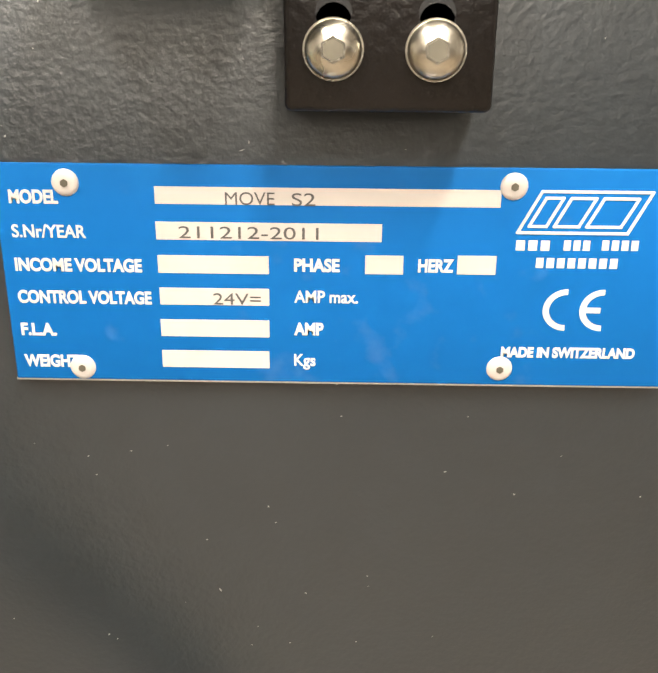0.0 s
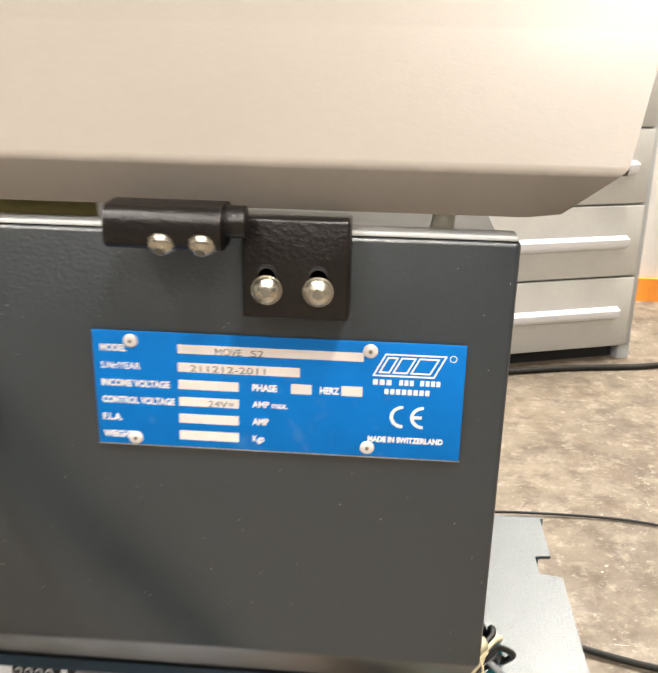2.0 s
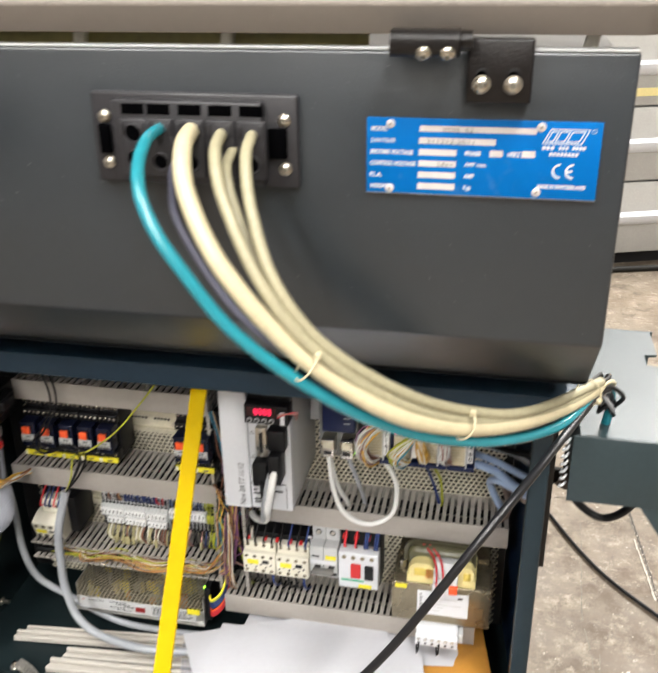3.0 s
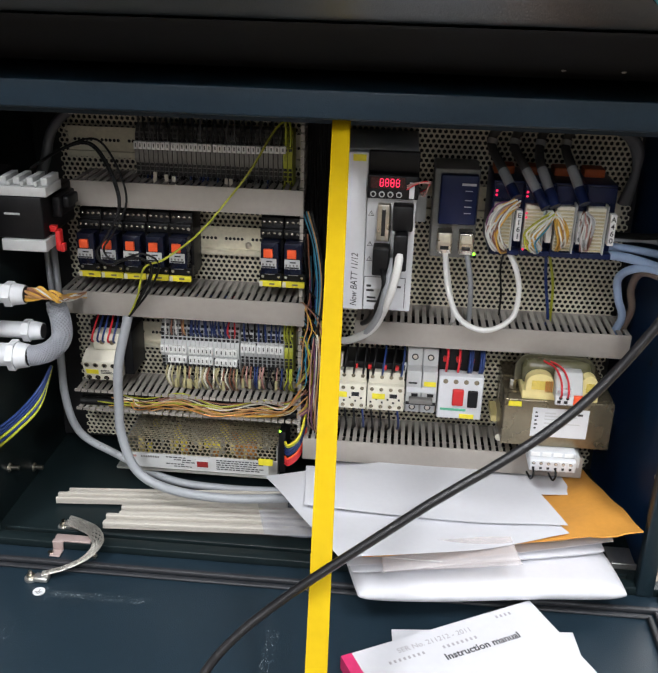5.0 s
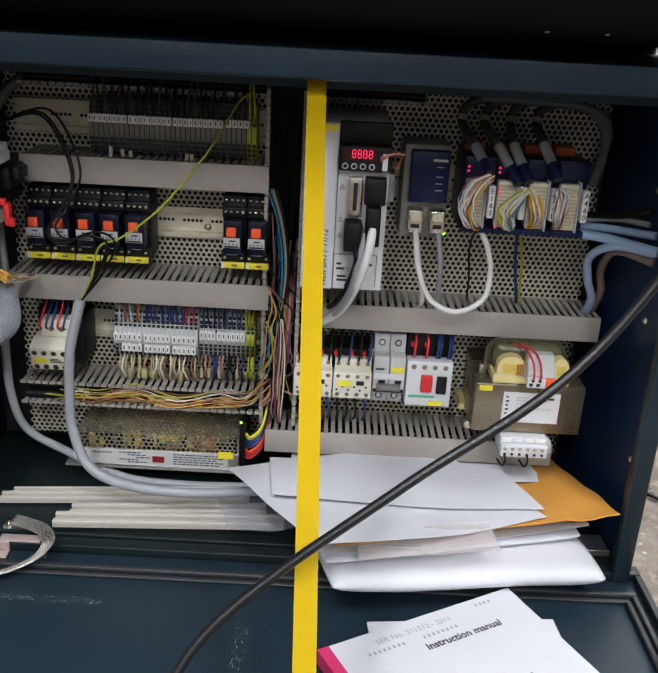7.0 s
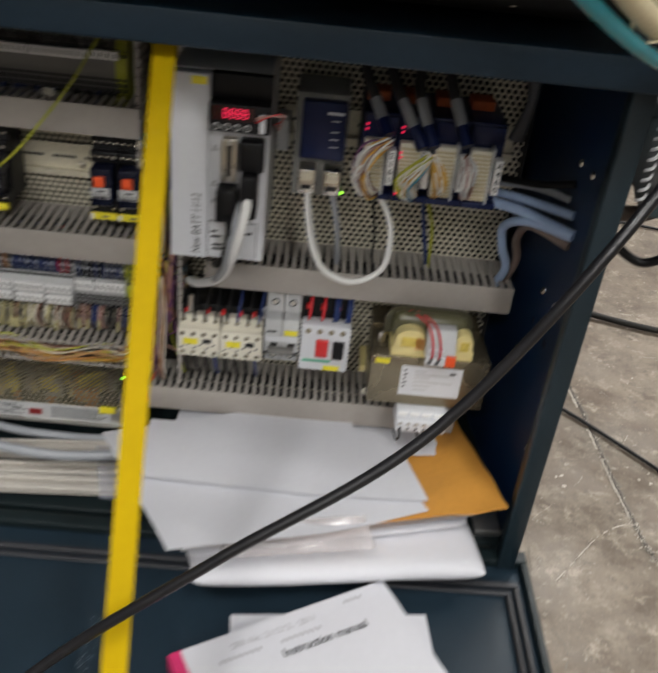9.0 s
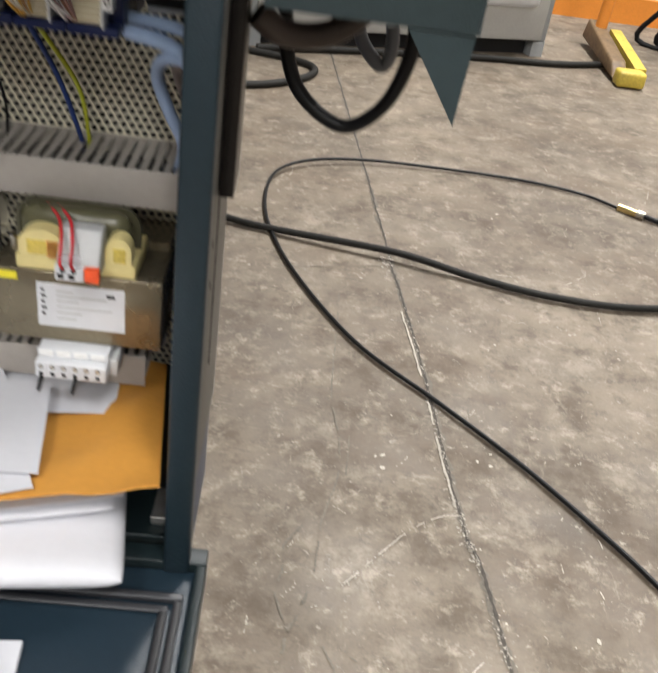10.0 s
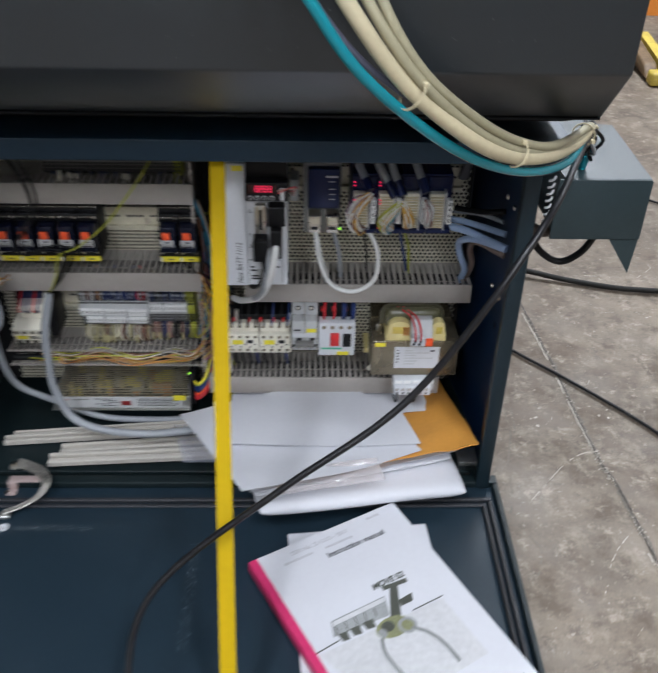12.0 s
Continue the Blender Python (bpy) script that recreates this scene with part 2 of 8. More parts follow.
def concrete():
    """Worn concrete: broad brown stains, cloudy mottling, fine grit, pale flecks and rubbed streaks."""
    m = bpy.data.materials.new("worn_concrete")
    m.use_nodes = True
    nt = m.node_tree
    b = nt.nodes["Principled BSDF"]
    tc = nt.nodes.new("ShaderNodeTexCoord")

    def tex(scale, detail, rough, stretch=None, turn=0.0):
        n = nt.nodes.new("ShaderNodeTexNoise")
        n.inputs["Scale"].default_value, n.inputs["Detail"].default_value, n.inputs["Roughness"].default_value = scale, detail, rough
        src = tc.outputs["Object"]
        if stretch:
            mp = nt.nodes.new("ShaderNodeMapping")
            mp.inputs["Scale"].default_value = stretch
            mp.inputs["Rotation"].default_value = (0, 0, turn)
            nt.links.new(src, mp.inputs["Vector"])
            src = mp.outputs[0]
        nt.links.new(src, n.inputs["Vector"])
        return n.outputs["Fac"]

    def ramp(fac, lo, hi, to=1.0):
        r = nt.nodes.new("ShaderNodeMapRange")
        r.inputs["From Min"].default_value, r.inputs["From Max"].default_value, r.inputs["To Max"].default_value = lo, hi, to
        nt.links.new(fac, r.inputs["Value"])
        return r.outputs[0]

    def blend(fac, a, colour):
        x = nt.nodes.new("ShaderNodeMix")
        x.data_type = "RGBA"
        nt.links.new(fac, x.inputs["Factor"])
        if isinstance(a, tuple):
            x.inputs["A"].default_value = (*a, 1)
        else:
            nt.links.new(a, x.inputs["A"])
        x.inputs["B"].default_value = (*colour, 1)
        return x.outputs["Result"]
    c = blend(ramp(tex(1.6, 12, 0.74), 0.38, 0.62), (0.194, 0.156, 0.112), (0.080, 0.061, 0.043))
    c = blend(ramp(tex(3.7, 9, 0.7), 0.48, 0.60, 0.65), c, (0.102, 0.071, 0.044))
    c = blend(ramp(tex(11, 10, 0.78), 0.52, 0.62, 0.50), c, (0.296, 0.254, 0.198))
    c = blend(ramp(tex(9, 10, 0.76), 0.51, 0.60, 0.65), c, (0.067, 0.049, 0.032))
    c = blend(ramp(tex(5, 8, 0.78, (1, 5, 1), -0.3), 0.60, 0.70, 0.5), c, (0.087, 0.067, 0.048))
    c = blend(ramp(tex(7, 8, 0.75, (1, 4, 1), 0.5), 0.62, 0.70, 0.5), c, (0.428, 0.384, 0.315))
    c = blend(ramp(tex(6, 8, 0.75, (4, 1, 1), 0.9), 0.62, 0.71, 0.45), c, (0.428, 0.384, 0.315))
    c = blend(ramp(tex(24, 10, 0.82), 0.545, 0.62, 0.62), c, (0.347, 0.302, 0.241))
    c = blend(ramp(tex(30, 9, 0.8), 0.54, 0.62, 0.60), c, (0.073, 0.057, 0.040))
    c = blend(ramp(tex(60, 4, 0.7), 0.635, 0.69, 0.55), c, (0.449, 0.404, 0.334))
    c = blend(ramp(tex(220, 3, 0.6), 0.50, 0.72, 0.45), c, (0.102, 0.084, 0.062))
    nt.links.new(c, b.inputs["Base Color"])
    nt.links.new(ramp(tex(9, 5, 0.6), 0.3, 0.7, 0.35), b.inputs["Roughness"])
    rr = b.inputs["Roughness"].links[0].from_node
    rr.inputs["To Min"].default_value, rr.inputs["To Max"].default_value = 0.48, 0.78
    bp = nt.nodes.new("ShaderNodeBump")
    bp.inputs["Strength"].default_value, bp.inputs["Distance"].default_value = 0.55, 0.002
    nt.links.new(tex(70, 6, 0.7), bp.inputs["Height"])
    nt.links.new(bp.outputs[0], b.inputs["Normal"])
    return m


M_CONCRETE = concrete()


# ---- builders ----
def thing(name, label, category, at=(0, 0, 0), group="", kind=""):
    e = new(name)
    e.location = at
    e.empty_display_size = 0.02
    PLACE[e] = Vector(at)
    return tagged(e, label, category, group, kind)


def to_mesh(name, bm, material, smooth=True, sharp=50):
    me = bpy.data.meshes.new(name)
    bm.to_mesh(me)
    bm.free()
    me.materials.append(material)
    if smooth:
        for p in me.polygons:
            p.use_smooth = True
        me.set_sharp_from_angle(angle=radians(sharp))
    return me


def part(name, bm, material, parent=None, label=""):
    ob = new(name, to_mesh(name, bm, material))
    if parent:
        under(ob, parent)
    return tagged(ob, label)


PLACE = {}  # where the Empties stand in the world


def under(ob, parent):
    ob.parent = parent
    ob.matrix_parent_inverse = Matrix.Translation(-PLACE.get(parent, Vector((0, 0, 0))))
    return ob


def bx(bm, x0, x1, y0, y1, z0, z1, bev=0.0, m=None):
    """Adds a box, with its edges rounded by bev."""
    r = bmesh.ops.create_cube(bm, size=1.0)
    vs = r["verts"]
    for v in vs:
        v.co = Vector((x0 + (v.co.x + 0.5) * (x1 - x0), y0 + (v.co.y + 0.5) * (y1 - y0), z0 + (v.co.z + 0.5) * (z1 - z0)))
        if m:
            v.co = m @ v.co
    if bev:
        es = list({e for v in vs for e in v.link_edges})
        bmesh.ops.bevel(bm, geom=es, offset=bev, segments=2, profile=0.5, affect="EDGES")
    return bm


def box(*a, **k):
    return bx(bmesh.new(), *a, **k)


def cyl(bm, c, axis, r, h, n=16, r2=None, bev=0.0):
    """Adds a cylinder or cone from c along axis."""
    q = Vector((0, 0, 1)).rotation_difference(Vector(axis).normalized()).to_matrix().to_4x4()
    res = bmesh.ops.create_cone(bm, cap_ends=True, segments=n, radius1=r, radius2=r if r2 is None else r2, depth=h,
                                matrix=Matrix.Translation(Vector(c) + Vector(axis).normalized() * h / 2) @ q)
    return bm


def dome(bm, c, axis, r, h, n=20, rings=6):
    """Adds a button head: a flattened dome on a disc."""
    q = Vector((0, 0, 1)).rotation_difference(Vector(axis).normalized()).to_matrix()
    prev = None
    for i in range(rings + 1):
        a = i / rings * math.pi / 2
        rr, zz = r * math.cos(a), h * math.sin(a)
        if i == rings:
            rr = r * 0.05
        row = [bm.verts.new(Vector(c) + q @ Vector((rr * math.cos(2 * math.pi * k / n), rr * math.sin(2 * math.pi * k / n), zz))) for k in range(n)]
        if prev:
            for k in range(n):
                bm.faces.new((prev[k], prev[(k + 1) % n], row[(k + 1) % n], row[k]))
        prev = row
    bm.faces.new(prev)
    return bm


def spline(P, n=8):
    P = [Vector(p) for p in P]
    Q = [2 * P[0] - P[1]] + P + [2 * P[-1] - P[-2]]
    out = []
    for i in range(len(P) - 1):
        a, b, c, d = Q[i:i + 4]
        for k in range(n):
            u = k / n
            out.append(0.5 * (2 * b + (c - a) * u + (2 * a - 5 * b + 4 * c - d) * u * u + (3 * b - a - 3 * c + d) * u ** 3))
    out.append(P[-1])
    return out


def tube(bm, P, r, sides=8, n=6, caps=True):
    """Adds a round cable of radius r along a smooth line through the points."""
    C = spline(P, n)
    up, prev = Vector((0.3, 0.2, 1)).normalized(), None
    for i, c in enumerate(C):
        t = (C[min(i + 1, len(C) - 1)] - C[max(i - 1, 0)]).normalized()
        a = (up - t * up.dot(t))
        a = a.normalized() if a.length > 1e-4 else t.orthogonal().normalized()
        up = a
        b = t.cross(a)
        row = [bm.verts.new(c + (a * math.cos(2 * math.pi * k / sides) + b * math.sin(2 * math.pi * k / sides)) * r) for k in range(sides)]
        if prev:
            for k in range(sides):
                bm.faces.new((prev[k], prev[(k + 1) % sides], row[(k + 1) % sides], row[k]))
        elif caps:
            bm.faces.new(list(reversed(row)))
        prev = row
    if caps:
        bm.faces.new(prev)
    return bm


def cable(name, P, r, material, label, category="cable", parent=None, sides=10, n=6, group=""):
    bm = tube(bmesh.new(), P, r, sides, n)
    ob = new(name, to_mesh(name, bm, material, sharp=80))
    if parent:
        return under(ob, parent)
    return tagged(ob, label, category, group)


def extrude(bm, pts, axis, a0, a1):
    """Adds a prism: an outline in the two other axes, drawn from a0 to a1 along axis."""
    k = "xyz".index(axis)
    o = [i for i in range(3) if i != k]

    def at(p, a):
        v = [0, 0, 0]
        v[k], v[o[0]], v[o[1]] = a, p[0], p[1]
        return bm.verts.new(v)
    A, B = [at(p, a0) for p in pts], [at(p, a1) for p in pts]
    n = len(pts)
    bm.faces.new(A)
    bm.faces.new(list(reversed(B)))
    for i in range(n):
        bm.faces.new((A[i], B[i], B[(i + 1) % n], A[(i + 1) % n]))
    bmesh.ops.recalc_face_normals(bm, faces=bm.faces)
    return bm


def words(name, text, size, m, material, parent, bold=0.0, align="LEFT", squeeze=1.0, depth=0.00006):
    """Lettering in the built-in font as a thin mesh at the pose m (x along the line, y up)."""
    cu = bpy.data.curves.new(name, "FONT")
    cu.body, cu.size, cu.align_x, cu.offset, cu.extrude = text, size, align, bold, depth
    tmp = new(name + "_tmp", cu)
    dg = bpy.context.evaluated_depsgraph_get()
    me = bpy.data.meshes.new_from_object(tmp.evaluated_get(dg))
    bpy.data.objects.remove(tmp)
    bpy.data.curves.remove(cu)
    me.transform(m @ Matrix.Diagonal((squeeze, 1, 1, 1)))
    me.materials.clear()
    me.materials.append(material)
    ob = new(name, me)
    return under(ob, parent) if parent else ob


def front(x, y, z, rz=0.0):
    """The pose of lettering on a face that looks towards -y."""
    return pose(x, y, z, 90, 0, 0) @ pose(0, 0, 0, 0, 0, rz)


def strip(bm, P, w, z=0.0, seed=1, keep=1.0):
    """Adds a ragged ribbon on the ground along a line, broken where keep is below 1."""
    rnd = random.Random(seed)
    C, L = [], spline(P, 24)
    for a, b in zip(L, L[1:]):
        k = max(1, int((b - a).length / 0.006))
        C += [a.lerp(b, i / k) for i in range(k)]
    prev, live, drift = None, True, 0.0
    for i in range(len(C) - 1):
        t = (C[i + 1] - C[i]).normalized()
        s = Vector((-t.y, t.x, 0))
        drift = drift * 0.8 + rnd.uniform(-1, 1) * w * 0.16
        c = C[i] + s * drift
        a, b = c + s * w * rnd.uniform(0.2, 0.62), c - s * w * rnd.uniform(0.2, 0.62)
        row = (bm.verts.new((a.x, a.y, z)), bm.verts.new((b.x, b.y, z)))
        if i % 5 == 0:
            live = rnd.random() < keep
        if prev and live:
            bm.faces.new((prev[0], prev[1], row[1], row[0]))
        prev = row
    return bm


def chips(bm, spots, z=0.0, seed=1):
    """Adds small ragged flat flakes at (x, y, size) spots."""
    rnd = random.Random(seed)
    for x, y, r in spots:
        n = rnd.randrange(5, 8)
        a0, sq, tw = rnd.uniform(0, 6.28), rnd.uniform(0.35, 1.0), rnd.uniform(0, 3.14)
        vs = []
        for k in range(n):
            a = a0 + 6.283 * k / n
            q = r * rnd.uniform(0.55, 1.0)
            u, v = q * math.cos(a), q * sq * math.sin(a)
            vs.append(bm.verts.new((x + u * math.cos(tw) - v * math.sin(tw), y + u * math.sin(tw) + v * math.cos(tw), z)))
        bm.faces.new(vs)
    return bm


def bundle(name, corners, th, material, parent, label="", seed=0, wave=0.003, n=18):
    """A soft folded bundle of paper between four corners, with rounded rims."""
    bl, br, fr, fl = [Vector(c) for c in corners]
    bm = bmesh.new()
    G = []
    for side in (1, -1):
        grid = []
        for i in range(n + 1):
            u = 0.5 - 0.5 * math.cos(math.pi * i / n)
            row = []
            for j in range(n + 1):
                v = 0.5 - 0.5 * math.cos(math.pi * j / n)
                a, b = 0.5 + (u - 0.5) * (1 - 0.010 * abs(2 * v - 1) ** 10), 0.5 + (v - 0.5) * (1 - 0.035 * abs(2 * u - 1) ** 30)
                p = (bl * (1 - a) + br * a) * (1 - b) + (fl * (1 - a) + fr * a) * b
                e = math.sqrt(max(0.0, (1 - abs(2 * u - 1) ** 9) * (1 - abs(2 * v - 1) ** 9)))
                p.z += wave * noise.noise(Vector((u * 2.1 + seed * 3.7, v * 1.7, seed))) + side * th / 2 * (0.06 + 0.94 * e)
                row.append(bm.verts.new(p))
            grid.append(row)
        G.append(grid)
        for i in range(n):
            for j in range(n):
                q = (grid[i][j], grid[i + 1][j], grid[i + 1][j + 1], grid[i][j + 1])
                bm.faces.new(q if side < 0 else tuple(reversed(q)))
    T, B = G
    ring = [(i, 0) for i in range(n)] + [(n, j) for j in range(n)] + [(i, n) for i in range(n, 0, -1)] + [(0, j) for j in range(n, 0, -1)]
    for (a, b), (c, d) in zip(ring, ring[1:] + ring[:1]):
        bm.faces.new((T[a][b], T[c][d], B[c][d], B[a][b]))
    bmesh.ops.recalc_face_normals(bm, faces=bm.faces)
    return part(name, bm, material, parent, label)

# ---- the hall ----
def hall():
    bm = bmesh.new()
    bx(bm, -6, 7, -5, 3.7, -0.2, 0.0)
    fl = tagged(part("floor", bm, M_CONCRETE), "worn grey-brown concrete workshop floor with cracks", "floor", kind="structure")
    for nm, b in (("wall_north", (-6, 7, 3.7, 3.9, 0, CEILING)), ("wall_south", (-6, 7, -5.2, -5, 0, CEILING)),
                  ("wall_west", (-6.2, -6, -5, 3.7, 0, CEILING)), ("wall_east", (7, 7.2, -5, 3.7, 0, CEILING))):
        # the unseen south wall is made whiter to bounce light into the cabinet
        tagged(part(nm, box(*b), M_WALLS if nm == "wall_south" else M_WALL), "plain painted workshop wall", "wall", kind="structure")
    # unseen band, added so that the upper machine front reflects something dark
    tagged(part("dado", box(-6, 7, -5.0, -4.985, 0.0, 1.9), M_WALLD), "unseen dark band added to darken the reflection in the machine front", "wall", kind="structure")
    tagged(part("ceiling", box(-6.2, 7.2, -5.2, 3.9, CEILING, CEILING + 0.15), M_CEIL), "plain painted workshop ceiling", "ceiling", kind="structure")
    for lx, ly, power in LAMP_PLACES:
        t = thing("ceiling_light", "white fluorescent ceiling light with a glowing diffuser", "ceiling light", (lx, ly, CEILING), "ceiling lights")
        part("housing", box(lx - 0.2, lx + 0.2, ly - 0.8, ly + 0.8, CEILING - 0.08, CEILING, bev=0.01), M_WHITEPL, t)
        part("diffuser", box(lx - 0.17, lx + 0.17, ly - 0.76, ly + 0.76, CEILING - 0.11, CEILING - 0.08, bev=0.008), M_DIFF, t)
    # saw-cut joint, cross joint, branching cracks with pale filler, and flecks of paint
    dark = mat("joint_dirt", (0.055, 0.047, 0.038), 0.85, vary=0.5, scale=60)
    grime = mat("crack_grime", (0.135, 0.118, 0.095), 0.85, vary=0.4, scale=60)
    pale = mat("joint_filler", (0.40, 0.365, 0.31), 0.85, vary=0.4, scale=120)
    main = [(0.20, 3.1, 0), (0.27, 2.36, 0), (0.33, 1.67, 0), (0.37, 1.17, 0), (0.40, 0.83, 0), (0.42, 0.51, 0), (0.437, 0.41, 0), (0.452, 0.22, 0), (0.47, -0.1, 0), (0.5, -1.0, 0)]
    part("joint", strip(bmesh.new(), main, 0.0048, 0.0012, 3), dark, fl)
    part("joint", strip(bmesh.new(), main, 0.0110, 0.0008, 4, 0.75), grime, fl)
    part("joint", strip(bmesh.new(), [(-1.2, 0.85, 0), (0.04, 1.07, 0), (0.36, 1.14, 0), (0.46, 1.13, 0)], 0.0028, 0.0012, 5, 0.8), grime, fl)
    rnd = random.Random(31)
    L = spline(main, 40)
    spots = []
    for k in range(520):
        c = L[rnd.randrange(110, len(L) - 45)]
        heavy = 0.42 < c.y < 1.0 or -0.2 < c.y < 0.36
        if heavy or rnd.random() < 0.12:
            spots.append((c.x + rnd.gauss(-0.002, 0.0035), c.y + rnd.uniform(-0.012, 0.012), rnd.uniform(0.0008, 0.0024)))
    for k in range(26):
        spots.append((rnd.gauss(0.364, 0.006), rnd.gauss(1.150, 0.014), rnd.uniform(0.002, 0.007)))
    B = spline([(0.424, 0.51, 0), (0.39, 0.50, 0), (0.35, 0.47, 0), (0.31, 0.425, 0), (0.27, 0.38, 0)], 40)
    for k in range(70):
        c = B[rnd.randrange(len(B))]
        spots.append((c.x + rnd.gauss(0, 0.002), c.y + rnd.gauss(0, 0.0025), rnd.uniform(0.0006, 0.0017)))
    part("crack_filler", strip(bmesh.new(), [(0.379, 0.985, 0), (0.394, 0.83, 0), (0.404, 0.69, 0), (0.411, 0.58, 0), (0.418, 0.515, 0)], 0.0034, 0.0016, 21, 0.8), pale, fl)
    part("crack_filler", strip(bmesh.new(), [(0.436, 0.33, 0), (0.443, 0.24, 0), (0.450, 0.15, 0), (0.456, 0.02, 0)], 0.0036, 0.0016, 22, 0.5), pale, fl)
    part("crack_filler", strip(bmesh.new(), [(0.424, 0.508, 0), (0.39, 0.50, 0), (0.35, 0.47, 0), (0.31, 0.425, 0), (0.27, 0.38, 0)], 0.0022, 0.0016, 23, 0.8), pale, fl)
    tagged(part("crack_filler", chips(bmesh.new(), spots, 0.0018, 7), pale, fl), kind="stuff")
    for P, w, sd in (([(0.272, 1.02, 0), (0.264, 0.86, 0), (0.259, 0.725, 0), (0.268, 0.640, 0), (0.267, 0.562, 0), (0.247, 0.475, 0), (0.239, 0.389, 0)], 0.0026, 8),
                     ([(0.240, 0.395, 0), (0.228, 0.350, 0), (0.213, 0.316, 0), (0.206, 0.270, 0), (0.197, 0.217, 0), (0.180, 0.10, 0)], 0.0044, 9),
                     ([(0.224, 0.466, 0), (0.204, 0.432, 0), (0.203, 0.395, 0), (0.197, 0.359, 0), (0.213, 0.316, 0)], 0.0034, 10), ([(0.25, 0.30, 0), (0.262, 0.26, 0), (0.240, 0.20, 0)], 0.003, 11),
                     ([(0.277, 0.56, 0), (0.284, 0.66, 0), (0.279, 0.72, 0)], 0.0016, 12)):
        part("crack", strip(bmesh.new(), P, w, 0.0010, sd, 0.72), grime, fl)
    for k in range(110):
        near = k > 45
        x, y, a = rnd.uniform(0.16, 0.75 if near else 1.3), rnd.uniform(-0.3, 0.75 if near else 1.7), rnd.gauss(1.4 if near else 0.9, 0.5)
        d = Vector((math.cos(a), math.sin(a), 0)) * rnd.uniform(0.008, 0.035 if near else 0.11)
        c = Vector((x, y, 0))
        part("scratch", strip(bmesh.new(), [c, c + d * 0.5 + Vector((rnd.uniform(-0.006, 0.006), 0, 0)), c + d], rnd.uniform(0.0008, 0.0020), 0.0011, 100 + k, 0.55), pale if k % 4 else grime, fl)
    flecks = []
    for k in range(620):
        flecks.append((rnd.uniform(-0.1, 1.7), rnd.uniform(-0.5, 3.2) if k % 3 else rnd.uniform(-0.2, 1.0), rnd.choice((0.0007, 0.001, 0.001, 0.0013, 0.0016, 0.0024))))
    for x, y in ((0.665, 0.985), (0.74, 0.93), (0.30, 1.10), (0.52, 0.90), (0.60, 1.42), (0.47, 0.62), (0.31, 0.60), (0.55, 0.33), (0.60, 0.20)):
        for k in range(3):
            flecks.append((x + rnd.gauss(0, 0.012), y + rnd.gauss(0, 0.010), rnd.uniform(0.0012, 0.006)))
    tagged(part("paint_flecks", chips(bmesh.new(), flecks, 0.0010, 12), pale, fl), "pale flecks of paint and plaster", kind="stuff")


hall()


# ---- the machine above the cabinet ----
XL = -1.05  # where the machine's front goes on past the view


def machine():
    t = thing("bar_feeder_body", "anthracite textured steel machine front with a folded lower edge", "machine", (-0.4, 0.2, 0.77))
    # front sheet: top fold, flat face, slanted lower band, sloping underside
    prof = [(0.0, 1.084), (0.004, 0.887), (0.0555, 0.8325), (0.062, 0.8305), (0.42, 0.8305), (0.42, 1.07), (0.012, 1.07), (0.012, 1.084)]
    bm = extrude(bmesh.new(), prof, "x", XL, 0.1345)
    es = [e for e in bm.edges if abs(e.verts[0].co.x - e.verts[1].co.x) > 0.1 and e.verts[0].co.y < 0.03]
    es += [e for e in bm.edges if e.verts[0].co.x > 0.13 and e.verts[1].co.x > 0.13 and max(e.verts[0].co.y, e.verts[1].co.y) < 0.06]
    bmesh.ops.bevel(bm, geom=es, offset=0.0022, segments=3, profile=0.5, affect="EDGES")
    part("front_panel", bm, M_COVER, t)
    under_prof = [(0.0555, 0.8300), (0.060, 0.8275), (0.070, 0.8260), (0.165, 0.7860), (0.42, 0.7860), (0.42, 0.8300)]
    part("under_sheet", extrude(bmesh.new(), under_prof, "x", XL, 0.1335), M_UNDER, t, "black sloping under sheet")
    part("rear_sheet", box(XL, 0.1335, 0.400, 0.404, 0.7645, 0.7858), M_UNDER, t)
    # pale rubber edge strip along the top
    part("edge_strip", box(XL, 0.133, 0.0005, 0.0115, 1.084, 1.086, bev=0.0006), M_LGREY, t, "light grey edge strip")
    for x, y, z in ((-0.0457, 0.145, 0.7949), (0.0028, 0.1441, 0.7953)):
        part("screw", dome(bmesh.new(), (x, y, z), (0, -0.41, -0.91), 0.0024, 0.0012), M_DUCT, t)
    part("inner_plate", box(XL, -0.035, 0.022, 0.024, 1.0705, 1.1050), mat("olive_inner_sheet", (0.36, 0.31, 0.11), 0.5, vary=0.2), t, "olive inner sheet seen under the lid")
    # inner parts that show in the slit under the lid
    for x in (-0.245, -0.138, 0.098):
        bm = extrude(bmesh.new(), [(x, 1.0705), (x + 0.010, 1.0705), (x + 0.013, 1.096), (x + 0.005, 1.096)], "y", 0.0135, 0.0205)
        bmesh.ops.bevel(bm, geom=list(bm.edges), offset=0.0012, segments=2, profile=0.5, affect="EDGES")
        part("stop_block", bm, M_IVORY, t)
    return t


